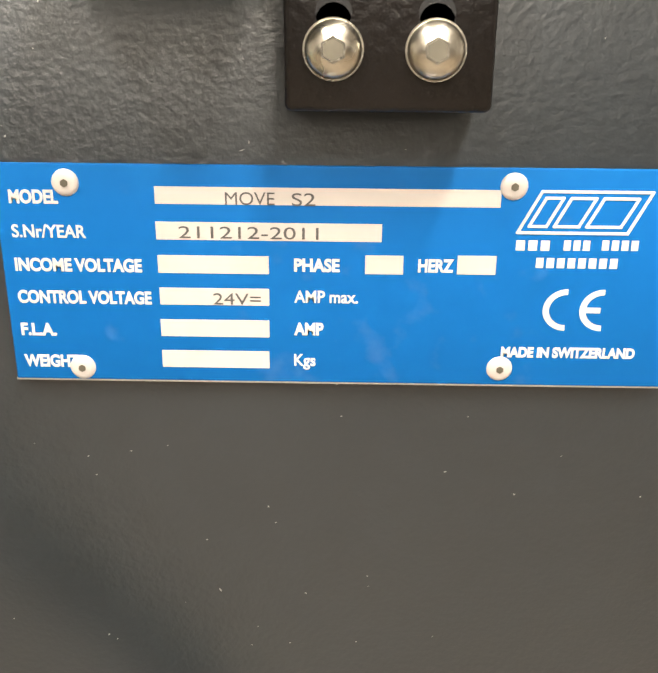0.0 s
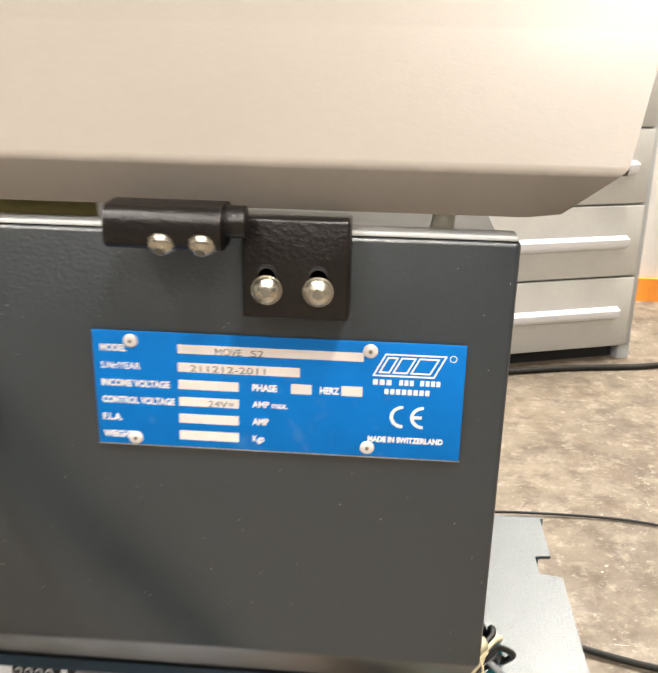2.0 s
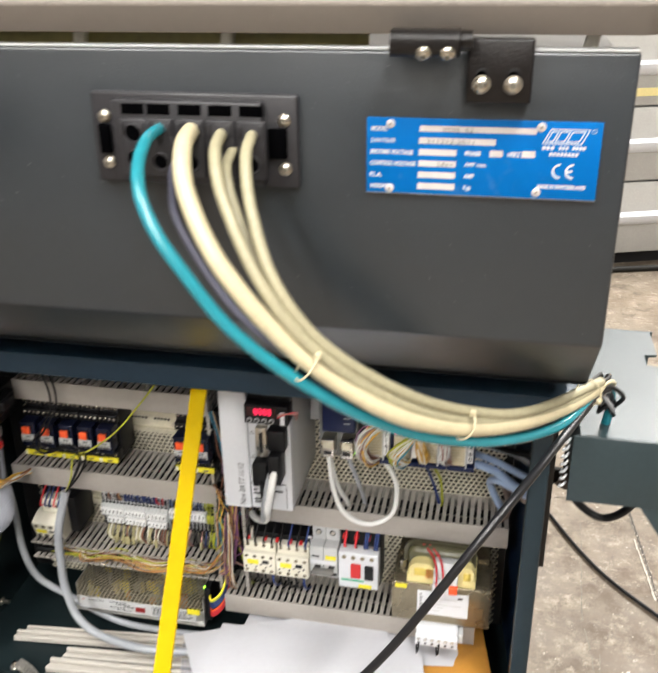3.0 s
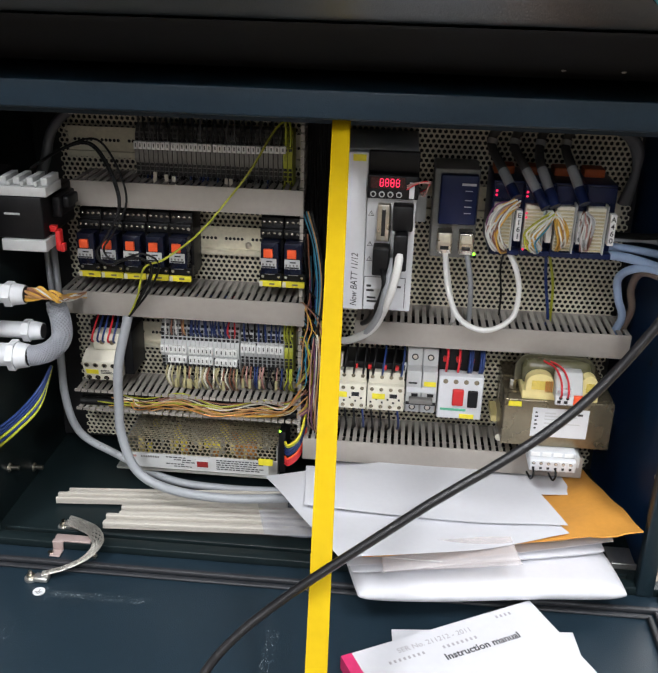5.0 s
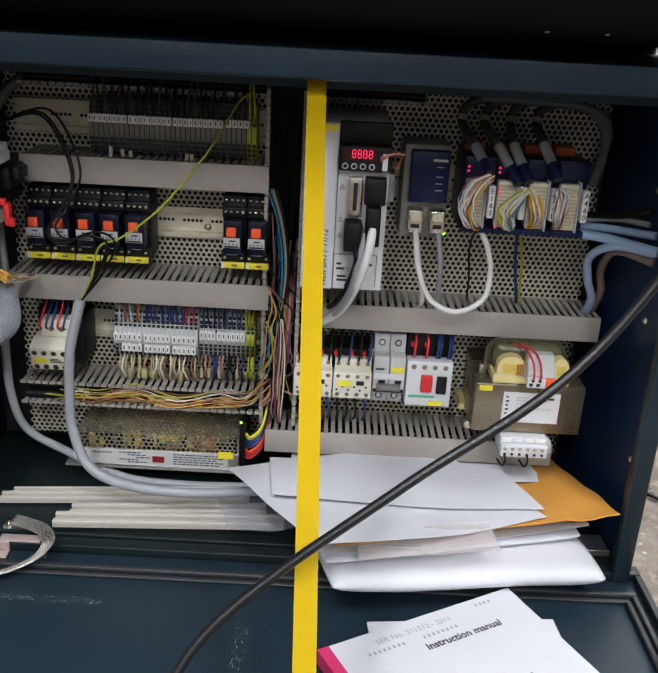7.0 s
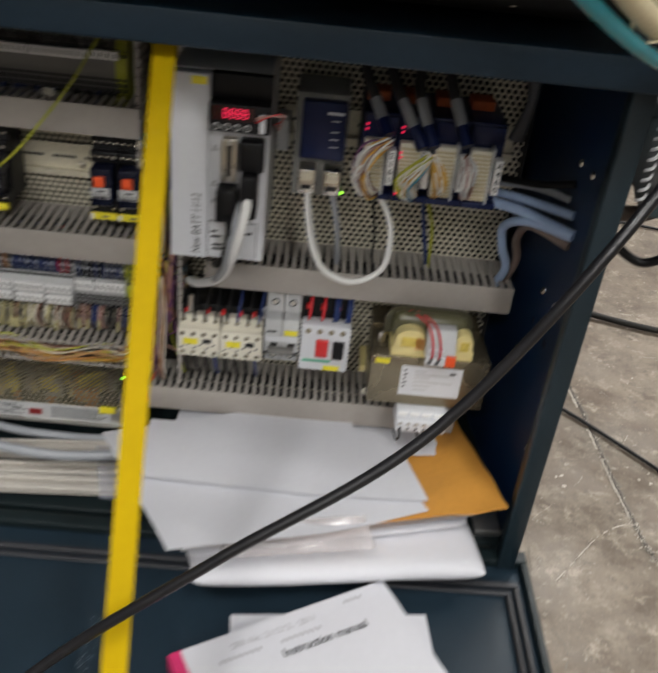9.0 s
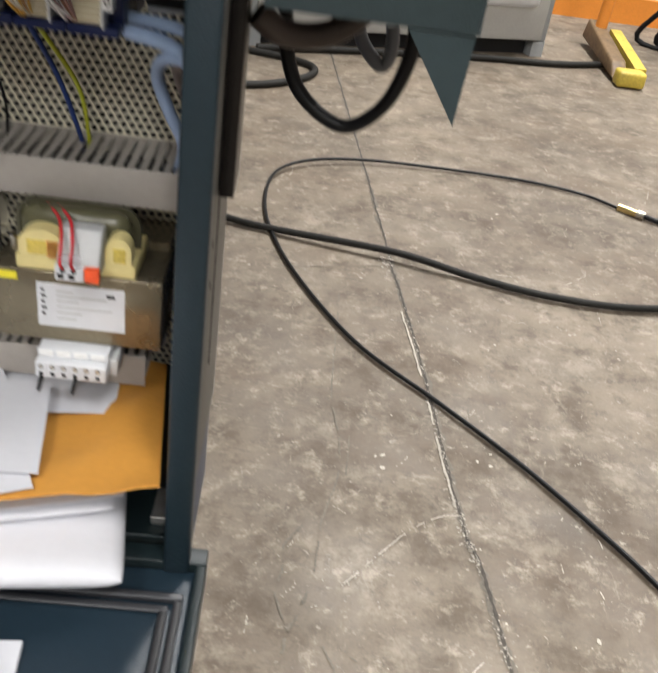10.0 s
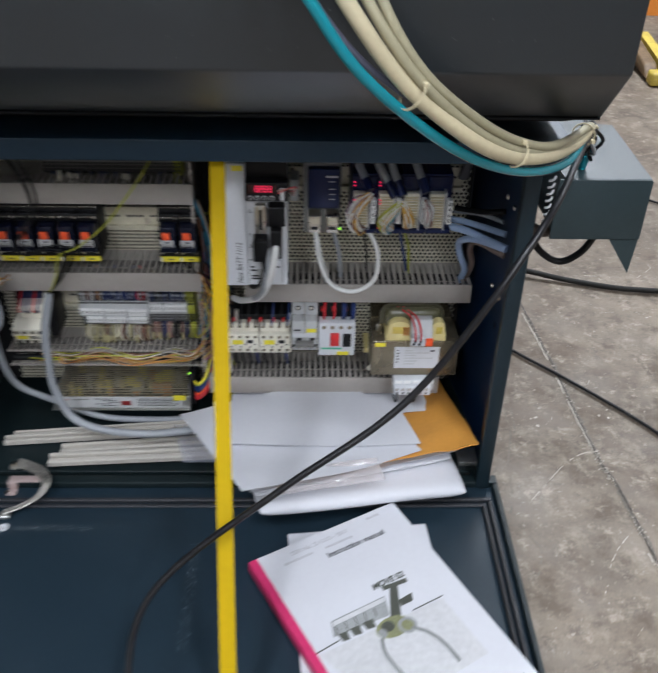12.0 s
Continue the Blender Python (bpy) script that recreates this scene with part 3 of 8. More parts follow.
def lid():
    t = thing("machine_lid", "beige painted sheet-steel lid with a downturned front edge", "lid", (-0.4, 0.3, 1.07))
    th = 0.004
    # sloping top sheet with a bevelled front fold, then flange, corner gusset and turned-down end
    P = [(-0.016, 1.1135, 0.1655), (0.10, 1.160, 0.2050), (0.36, 1.28, 0.2150), (0.60, 1.28, 0.2150)]

    def shell(name, quads, parent=t, label="", bev=0.0):
        bm = bmesh.new()
        for q in quads:
            bm.faces.new([bm.verts.new(p) for p in q])
        bmesh.ops.remove_doubles(bm, verts=bm.verts, dist=1e-5)
        bmesh.ops.recalc_face_normals(bm, faces=bm.faces)
        if bev:
            bmesh.ops.bevel(bm, geom=[e for e in bm.edges if len(e.link_faces) == 2], offset=bev, segments=3, profile=0.5, affect="EDGES")
        bmesh.ops.solidify(bm, geom=list(bm.faces), thickness=th)
        return part(name, bm, M_BEIGE, parent, label)
    F = (0.1335, -0.016, 1.1135)
    quads = [((XL, P[0][0], P[0][1]), F, (P[0][2], P[0][0], P[0][1]), (P[1][2], P[1][0], P[1][1]), (XL, P[1][0], P[1][1]))]
    quads += [((XL, a[0], a[1]), (a[2], a[0], a[1]), (b[2], b[0], b[1]), (XL, b[0], b[1])) for a, b in zip(P[1:], P[2:])]
    quads.append(((XL, -0.004, 1.0942), (0.1345, -0.004, 1.0942), F, (XL, -0.016, 1.1135)))
    quads.append(((0.1345, -0.004, 1.0942), (0.1475, 0.000, 1.0950), (0.1655, -0.016, 1.1135), F))
    shell("lid_sheet", quads, bev=0.0032)
    shell("end_sheet", [((0.1470, 0.000, 1.0960), (0.1950, 0.10, 1.1150), (0.2040, 0.10, 1.156), (0.1640, 0.000, 1.1125)),
                        ((0.1950, 0.10, 1.1150), (0.2040, 0.36, 1.1300), (0.2140, 0.36, 1.276), (0.2040, 0.10, 1.156)),
                        ((0.2040, 0.36, 1.1300), (0.2040, 0.60, 1.1300), (0.2140, 0.60, 1.276), (0.2140, 0.36, 1.276))])


def button_screw(parent, c, r=0.0066, h=0.0042, label="", axis=(0, -1, 0)):
    ax = Vector(axis)
    bm = cyl(bmesh.new(), c, ax, r, h * 0.16, 28)
    dome(bm, Vector(c) + ax * h * 0.14, axis, r * 0.95, h * 0.88, 28, 7)
    s = part("screw", bm, M_STEEL, parent, label)
    part("hex_socket", cyl(bmesh.new(), Vector(c) + ax * (h * 0.90), ax, r * 0.44, h * 0.13, 6), M_STEEL, s)
    part("socket_floor", cyl(bmesh.new(), Vector(c) + ax * (h * 1.03), ax, r * 0.36, 0.0002, 6), M_SOCKET, s)
    return s


def hinges():
    t = thing("hinge", "black steel hinge with button-head screws joining lid and machine front", "hinge", (0.051, -0.002, 1.06))
    # lower leaf on the front sheet
    bm = bmesh.new()
    bx(bm, 0.0318, 0.0712, -0.0165, -0.0004, 1.0552, 1.0930, bev=0.0012)
    part("lower_leaf", bm, M_BLACK, t)
    for x in (0.0410, 0.0600):
        bm = bmesh.new()
        for k in range(5):
            cyl(bm, (x, -0.0167, 1.0665 + 0.0016 * k), (0, 1, 0), 0.0034, 0.0003, 16)
        part("slot", bm, M_DARK, t)
        button_screw(t, (x, -0.0167, 1.0665), 0.0057, 0.0038)
    # upper leaf, folded round the lid edge
    prof = []
    for cy, cz, a0 in ((-0.0175, 1.0935, 0), (-0.0285, 1.0935, 90), (-0.0285, 1.0890, 180), (-0.0175, 1.0890, 270)):
        for k in range(5):
            w = radians(a0 + 22.5 * k)
            prof.append((cy + 0.0055 * math.cos(w), cz + 0.0055 * math.sin(w)))
    bm = extrude(bmesh.new(), prof, "x", -0.0135, 0.0275)
    part("upper_leaf", bm, M_BLACK, t)
    bm = cyl(bmesh.new(), (-0.0130, -0.0215, 1.0925), (1, 0, 0), 0.0058, 0.0475, 20)
    part("knuckle", bm, M_BLACK, t)
    for x in (0.0065, 0.0208):
        button_screw(t, (x, -0.0318, 1.0862), 0.0052, 0.0036, axis=(0, -0.80, -0.60))


machine()
lid()
hinges()


# ---- the control cabinet ----
CX0, CX1 = -0.635, 0.1215     # outer sides
CY0, CY1 = 0.158, 0.44       # front frame, back
CZ0, CZ1 = 0.235, 0.7725      # under side, top of the frame
PANEL_Y = 0.370
DOOR_Z = 0.2545


def perforated(bm_name, x0, x1, z0, z1, y, pitch, hole, material, parent, tilt=None):
    """A sheet with round holes in staggered rows: hexagonal cells with a hole each, and a wall round each hole."""
    V, F = [], []
    dx, dz = pitch, pitch * math.sqrt(3) / 2
    rows, cols = int((z1 - z0) / dz), int((x1 - x0) / dx)
    R = pitch / math.sqrt(3)
    for r in range(rows):
        for c in range(cols):
            cx, cz = x0 + (c + 0.5 + 0.5 * (r % 2)) * dx, z0 + (r + 0.5) * dz
            b = len(V)
            for k in range(6):
                a = math.pi / 6 + k * math.pi / 3
                V.append((cx + R * math.cos(a), y, cz + R * math.sin(a)))
            for k in range(6):
                a = math.pi / 6 + k * math.pi / 3
                V.append((cx + hole * math.cos(a), y, cz + hole * math.sin(a)))
            for k in range(6):
                a = math.pi / 6 + k * math.pi / 3
                V.append((cx + hole * math.cos(a), y + 0.0015, cz + hole * math.sin(a)))
            for k in range(6):
                n = (k + 1) % 6
                F.append((b + k, b + n, b + 6 + n, b + 6 + k))
                F.append((b + 6 + k, b + 6 + n, b + 12 + n, b + 12 + k))
    if tilt:
        V = [tuple(tilt @ Vector(v)) for v in V]
    me = bpy.data.meshes.new(bm_name)
    me.from_pydata(V, [], F)
    me.materials.append(material)
    ob = new(bm_name, me)
    return under(ob, parent) if parent else ob


def cabinet():
    t = thing("control_cabinet", "dark blue steel control cabinet with its front door folded down", "cabinet", (-0.26, 0.33, CZ0))
    # top frame: overhanging lip and roof
    prof = [(0.137, CZ1), (0.137, 0.749), (0.143, 0.747), (0.178, 0.747), (0.178, 0.738), (0.181, 0.738), (0.181, 0.763), (CY1, 0.763), (CY1, CZ1)]
    bm = extrude(bmesh.new(), prof, "x", CX0, 0.141)
    bmesh.ops.bevel(bm, geom=[e for e in bm.edges if e.verts[0].co.y < 0.15 and e.verts[1].co.y < 0.15 and abs(e.verts[0].co.x - e.verts[1].co.x) > 0.1], offset=0.0016, segments=3, profile=0.5, affect="EDGES")
    part("top_frame", bm, M_BLUE, t)
    bm = bmesh.new()
    bx(bm, 0.1030, CX1, CY0, CY0 + 0.015, CZ0 + 0.02, 0.7465, bev=0.002)
    part("post", bm, M_POST, t)
    bm = bmesh.new()
    bx(bm, CX0, CX0 + 0.024, CY0, CY0 + 0.022, CZ0 + 0.02, 0.7465, bev=0.002)
    part("post", bm, M_POST, t)
    # right wall: straight, then canted inwards towards the back
    part("side_wall", extrude(bmesh.new(), [(0.1163, CY0 + 0.0152), (0.1180, CY0 + 0.0152), (0.1180, 0.289), (0.0995, CY1), (0.0978, CY1), (0.1163, 0.288)], "z", CZ0, 0.763), M_INBLUE, t)
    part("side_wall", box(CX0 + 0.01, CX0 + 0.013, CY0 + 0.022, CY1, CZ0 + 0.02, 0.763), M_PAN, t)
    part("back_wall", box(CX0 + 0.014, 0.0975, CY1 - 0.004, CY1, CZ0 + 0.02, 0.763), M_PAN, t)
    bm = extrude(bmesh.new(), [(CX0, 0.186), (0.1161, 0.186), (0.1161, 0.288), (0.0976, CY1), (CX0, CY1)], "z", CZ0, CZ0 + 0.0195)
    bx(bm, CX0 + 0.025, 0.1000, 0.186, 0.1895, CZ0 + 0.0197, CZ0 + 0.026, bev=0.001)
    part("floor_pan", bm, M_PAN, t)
    # right outer skin and legs down to the floor
    part("outer_skin", box(0.1182, 0.1205, CY0 + 0.0155, 0.287, 0.325, 0.7465, bev=0.001), M_SKIN, t, "grey side sheet")
    part("plinth", box(CX0 + 0.02, 0.060, CY0 + 0.03, CY1 - 0.02, 0.0, CZ0 - 0.001), M_TEAL, t)
    part("black_channel", box(0.1213, 0.1300, 0.200, 0.236, 0.532, 0.7465, bev=0.001), M_BLACK, t)
    part("cover_joint", box(0.1203, 0.1211, 0.216, 0.2185, 0.40, 0.531), M_DARK, t, "dark gap between two cover sheets")
    for y, z in ((0.192, 0.505), (0.190, 0.478)):
        part("hole", cyl(bmesh.new(), (0.1206, y, z), (1, 0, 0), 0.0024, 0.0004, 10), M_DARK, t)
    # side-wall bolts
    for y, z in ((0.232, 0.652), (0.270, 0.648), (0.332, 0.671), (0.238, 0.520), (0.282, 0.512), (0.332, 0.376), (0.203, 0.378)):
        part("bolt", dome(bmesh.new(), (0.1161, y, z), (-1, 0, 0), 0.0036, 0.0028, 12, 4), M_STEEL, t)
    for y, z in ((0.238, 0.3075), (0.300, 0.270)):
        part("stud_bolt", cyl(dome(bmesh.new(), (CX0 + 0.0132, y, z), (1, 0, 0), 0.0062, 0.003, 14, 4), (CX0 + 0.016, y, z), (1, 0, 0), 0.0030, 0.009, 10), M_STEEL, t)
    for y, z in ((0.292, 0.472), (0.239, 0.477)):
        part("square_hole", box(0.1156, 0.1162, y - 0.004, y + 0.004, z - 0.004, z + 0.004), M_DARK, t)
    # perforated mounting plate in two halves
    perforated("mounting_plate", -0.575, -0.285, 0.285, 0.745, PANEL_Y, 0.0064, 0.00250, M_ZINC, t)
    perforated("mounting_plate", -0.243, 0.088, 0.285, 0.745, PANEL_Y, 0.0064, 0.00250, M_ZINC, t)
    # near-black sheet added behind the holes, in place of the shade there
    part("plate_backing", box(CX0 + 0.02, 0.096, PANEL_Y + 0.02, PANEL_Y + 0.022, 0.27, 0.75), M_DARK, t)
    # folded-down door with its rim and seal
    d = new("door")
    d.location = (-0.26, 0.17, DOOR_Z)
    under(d, t)
    PLACE[d] = Vector((-0.26, 0.17, DOOR_Z))
    tagged(d, "folded-down dark blue door, inner side up")
    ry, xr = -0.31, 0.1335
    part("door_sheet", box(CX0 + 0.002, xr, ry, 0.1755, DOOR_Z - 0.02, DOOR_Z, bev=0.002), M_DOOR, d)
    bm = bmesh.new()
    bx(bm, CX0 + 0.002, xr, 0.1600, 0.1755, DOOR_Z + 0.0005, DOOR_Z + 0.010, bev=0.001)
    bx(bm, xr - 0.007, xr, ry, 0.1595, DOOR_Z + 0.0005, DOOR_Z + 0.010, bev=0.001)
    part("rim", bm, M_PAN, d)
    for a in (0.0, 0.009):
        part("seal", box(CX0 + 0.03, 0.1210 - a, 0.131 - a, 0.137 - a, DOOR_Z + 0.0005, DOOR_Z + (0.006 if a == 0 else 0.0035), bev=0.0012), M_SEAL, d, "grey-black rubber seal strip")
        part("seal", box(0.1150 - a, 0.1210 - a, ry + 0.02, 0.1305 - a, DOOR_Z + 0.0005, DOOR_Z + 0.006, bev=0.0015), M_RUBBER, d, "black rubber seal strip")
    return t


CAB = cabinet()


def stay_bar():
    a, b = Vector((-0.2302, 0.170, 0.7475)), Vector((-0.2080, -0.247, 0.2570))
    t = thing("stay_bar", "flat yellow painted steel stay bar propping the folded-down door", "stay bar", tuple(b))
    d = (b - a).normalized()
    s = Vector((1, 0, 0))
    s = (s - d * s.dot(d)).normalized()
    m = Matrix((s, d.cross(s), d)).transposed().to_4x4()
    m.translation = a
    part("bar", bx(bmesh.new(), -0.0076, 0.0076, -0.0015, 0.0015, 0, (b - a).length, bev=0.0005, m=m), M_YELLOW, t)
    part("pivot_bolt", dome(bmesh.new(), b - d * 0.012 + d.cross(s) * -0.0016, -d.cross(s), 0.0045, 0.003, 12, 4), M_STEEL, t)


stay_bar()
cable("power_cable", [(0.1552, 0.1398, 0.7816), (0.0724, -0.0151, 0.7456), (-0.0318, -0.055, 0.5950), (-0.150, -0.085, 0.5070), (-0.233, -0.107, 0.4475), (-0.281, -0.127, 0.4085), (-0.304, -0.147, 0.3755), (-0.312, -0.172, 0.341), (-0.310, -0.208, 0.300), (-0.297, -0.26, 0.2652), (-0.275, -0.36, 0.2630)],
      0.0036, M_CABLE, "thick black rubber cable hanging in front of the cabinet", n=12, sides=20)


# ---- name plate, cable entry and the cable loom on the machine front ----
def name_plate():
    t = thing("name_plate", "blue riveted aluminium rating plate with white lettering", "name plate", (0.0425, -0.001, 0.993))
    part("plate", box(-0.0322, 0.1172, -0.0012, -0.0002, 0.9925, 1.0425, bev=0.0003), M_PLATE, t)
    part("plate_edge", box(-0.0324, 0.1174, -0.0010, -0.0003, 0.9921, 0.9926), M_ALU, t)
    y = -0.00122

    def field(x0, x1, z0, z1):
        part("field", box(x0, x1, -0.00128, -0.0011, z0, z1), M_FIELD, t, "bare aluminium writing field")
    for f in ((0.0026, 0.0771, 1.0340, 1.0378), (0.0024, 0.0518, 1.0261, 1.0301), (0.0024, 0.0270, 1.0185, 1.0226), (0.0024, 0.0270, 1.0111, 1.0151),
              (0.0022, 0.0269, 1.0035, 1.0076), (0.0021, 0.0268, 0.9959, 1.0001), (0.0483, 0.0567, 1.0188, 1.0231), (0.0686, 0.0771, 1.0190, 1.0233)):
        field(*f)

    def line(text, x, z, width, h=0.0040, mat_=M_WHITE, bold=0.00016, yy=y):
        if any(ch.islower() for ch in text[1:]):
            bold = 0.00008
        ob = words("lettering", text, h * 1.38, Matrix(), mat_, None, bold)
        me = ob.data
        xs = [v.co.x for v in me.vertices]
        k = width / max(1e-6, max(xs) - min(xs))
        me.transform(front(x - min(xs) * k, yy, z) @ Matrix.Diagonal((k, 1, 1, 1)))
        return under(ob, t)
    for text, x, z, w in (("MODEL", -0.0291, 1.0339, 0.0107), ("S.Nr/YEAR", -0.0293, 1.0263, 0.0163), ("INCOME VOLTAGE", -0.0295, 1.0187, 0.0283),
                          ("CONTROL VOLTAGE", -0.0297, 1.0112, 0.0302), ("F.L.A.", -0.0299, 1.0034, 0.0081), ("WEIGHT", -0.0300, 0.9957, 0.0127),
                          ("PHASE", 0.0326, 1.0193, 0.0101), ("HERZ", 0.0600, 1.0195, 0.0078), ("AMP max.", 0.0326, 1.0120, 0.0143), ("AMP", 0.0325, 1.0043, 0.0067),
                          ("Kgs", 0.0325, 0.9967, 0.0049)):
        line(text, x, z, w, 0.0029)
    line("MADE IN SWITZERLAND", 0.0798, 0.9996, 0.0304, 0.0024)
    for text, x, z, w, h in (("MOVE", 0.0178, 1.0340, 0.0107, 0.0029), ("S2", 0.0322, 1.0339, 0.0051, 0.0029), ("211212-2011", 0.0074, 1.0265, 0.0306, 0.0028), ("24V=", 0.0144, 1.0113, 0.0107, 0.0028)):
        line(text, x, z, w, h, M_ENGRAVED, 0.0, -0.0013)
    # address lines as plain bars
    for x0, x1, z in ((0.0811, 0.0892, 1.0245), (0.0915, 0.0978, 1.0246), (0.0998, 0.1083, 1.0247), (0.0858, 0.1043, 1.0206)):
        bm = bmesh.new()
        n = int((x1 - x0) / 0.0021)
        for k in range(n):
            a = x0 + (x1 - x0) * k / n
            bx(bm, a, a + (x1 - x0) / n * 0.72, -0.00126, -0.0011, z + 0.0001, z + 0.0024)
        part("lettering", bm, M_WHITE, t)
    # maker's mark as a plain outlined slanted shape
    bm = bmesh.new()

    count = [0]

    def stroke(a, b, w=0.00075):
        count[0] += 1
        lift = 0.00002 * (count[0] % 5)
        a, b = Vector((a[0], 0, a[1])), Vector((b[0], 0, b[1]))
        d = (b - a).normalized()
        n = Vector((-d.z, 0, d.x)) * w / 2
        lo, hi = [], []
        for p in (a - d * w * 0.4 + n, a - d * w * 0.4 - n, b + d * w * 0.4 - n, b + d * w * 0.4 + n):
            lo.append(bm.verts.new((p.x, -0.00128 - lift, p.z)))
            hi.append(bm.verts.new((p.x, -0.0011, p.z)))
        bm.faces.new(lo)
        for k in range(4):
            bm.faces.new((lo[k], hi[k], hi[(k + 1) % 4], lo[(k + 1) % 4]))
    for ring in ([(0.0812, 1.0286), (0.0858, 1.0376), (0.1094, 1.0376), (0.1050, 1.0286)], [(0.0836, 1.0300), (0.0868, 1.0362), (0.0905, 1.0362), (0.0873, 1.0300)],
                 [(0.0890, 1.0300), (0.0922, 1.0362), (0.0975, 1.0362), (0.0943, 1.0300)], [(0.0960, 1.0300), (0.0992, 1.0362), (0.1066, 1.0362), (0.1034, 1.0300)]):
        for a, b in zip(ring, ring[1:] + ring[:1]):
            stroke(a, b, 0.00065)
    bmesh.ops.recalc_face_normals(bm, faces=bm.faces)
    part("emblem", bm, M_WHITE, t, "white outlined emblem")
    bm = bmesh.new()
    for k in range(14):
        a, b = 2 * math.pi * k / 14, 2 * math.pi * (k + 1) / 14
        stroke((0.1122 + 0.0013 * math.cos(a), 1.0368 + 0.0013 * math.sin(a)), (0.1122 + 0.0013 * math.cos(b), 1.0368 + 0.0013 * math.sin(b)), 0.0003)
    part("ring_mark", bm, M_WHITE, t)
    # conformity mark: two open arcs
    bm = bmesh.new()
    for cx, bar in ((0.0936, False), (0.1018, True)):
        n, prev = 16, None
        for k in range(n + 1):
            a = math.pi / 2 + math.pi * k / n
            row = [bm.verts.new((cx + 1.08 * r * math.cos(a), yy, 1.0110 + r * math.sin(a))) for r, yy in ((0.0049, -0.0011), (0.0049, -0.00128), (0.0036, -0.00128), (0.0036, -0.0011))]
            if prev:
                for q in range(3):
                    bm.faces.new((prev[q], prev[q + 1], row[q + 1], row[q]))
            prev = row
        if bar:
            bx(bm, cx - 0.0042, cx - 0.0006, -0.0013, -0.0011, 1.01035, 1.01165)
    bmesh.ops.recalc_face_normals(bm, faces=bm.faces)
    part("conformity_mark", bm, M_WHITE, t)
    for x, z in ((-0.0165, 1.0384), (0.0797, 1.0386), (-0.0165, 0.9956), (0.0797, 0.9966)):
        r = part("rivet", dome(bmesh.new(), (x, -0.0012, z), (0, -1, 0), 0.0030, 0.0009, 20, 5), M_FIELD, t)
        part("rivet_hole", cyl(bmesh.new(), (x, -0.00222, z), (0, 1, 0), 0.0009, 0.0004, 6), M_SOCKET, r)


def cable_entry():
    x0, x1, z0, z1 = -0.2245, -0.0775, 0.9935, 1.0562
    t = thing("cable_entry_frame", "black plastic cable entry frame with split grommets", "cable entry", (-0.151, 0, z0))
    bm = bmesh.new()
    bx(bm, x0, x1, -0.006, -0.0004, z0, z1, bev=0.002)
    bx(bm, x0 + 0.019, x1 - 0.022, -0.0155, -0.0062, z0 + 0.003, z1 - 0.004, bev=0.0015)
    part("frame", bm, M_FRAME, t)
    xs = [-0.1895, -0.1712, -0.1492, -0.1280, -0.1067]
    for i, x in enumerate(xs):
        bm = bmesh.new()
        bx(bm, x - 0.0098, x + 0.0098, -0.0185, -0.0157, 1.0015, 1.0405, bev=0.001)
        bx(bm, x - 0.0085, x - 0.0060, -0.0200, -0.0186, 1.030, 1.0385, bev=0.0005)
        bx(bm, x + 0.0060, x + 0.0085, -0.0200, -0.0186, 1.030, 1.0385, bev=0.0005)
        g = part("grommet", bm, M_FRAME, t)
        part("clip_slot", box(x - 0.0080, x + 0.0080, -0.0159, -0.0150, 1.0432, 1.0500), M_VOID, t)
        for z in ((1.031, 1.0135) if i == 0 else (1.0120,)):
            part("blind_hole", cyl(bmesh.new(), (x, -0.01875, z), (0, 1, 0), 0.0056 if i == 0 else 0.0044, 0.0004, 18), M_VOID, g)
            part("hole_rim", tube(bmesh.new(), [(x + 0.0060 * math.cos(q * 0.5236), -0.0188, z + 0.0060 * math.sin(q * 0.5236)) for q in range(13)], 0.0006, 6, 1, caps=False), M_FRAME, g)
    part("end_bar", box(x1 - 0.020, x1 - 0.0075, -0.0105, -0.0062, z0 + 0.021, z0 + 0.041, bev=0.001), M_VOID, t)
    part("end_bar", box(x0 + 0.0055, x0 + 0.0135, -0.0105, -0.0062, z0 + 0.021, z0 + 0.041, bev=0.001), M_VOID, t)
    for x, z in ((-0.2150, 1.0395), (-0.2150, 1.0075), (-0.0868, 1.0395), (-0.0868, 1.0070)):
        button_screw(t, (x, -0.0062, z), 0.0046, 0.0026)


LOOM_END = (0.1545, 0.1420, 0.7840)


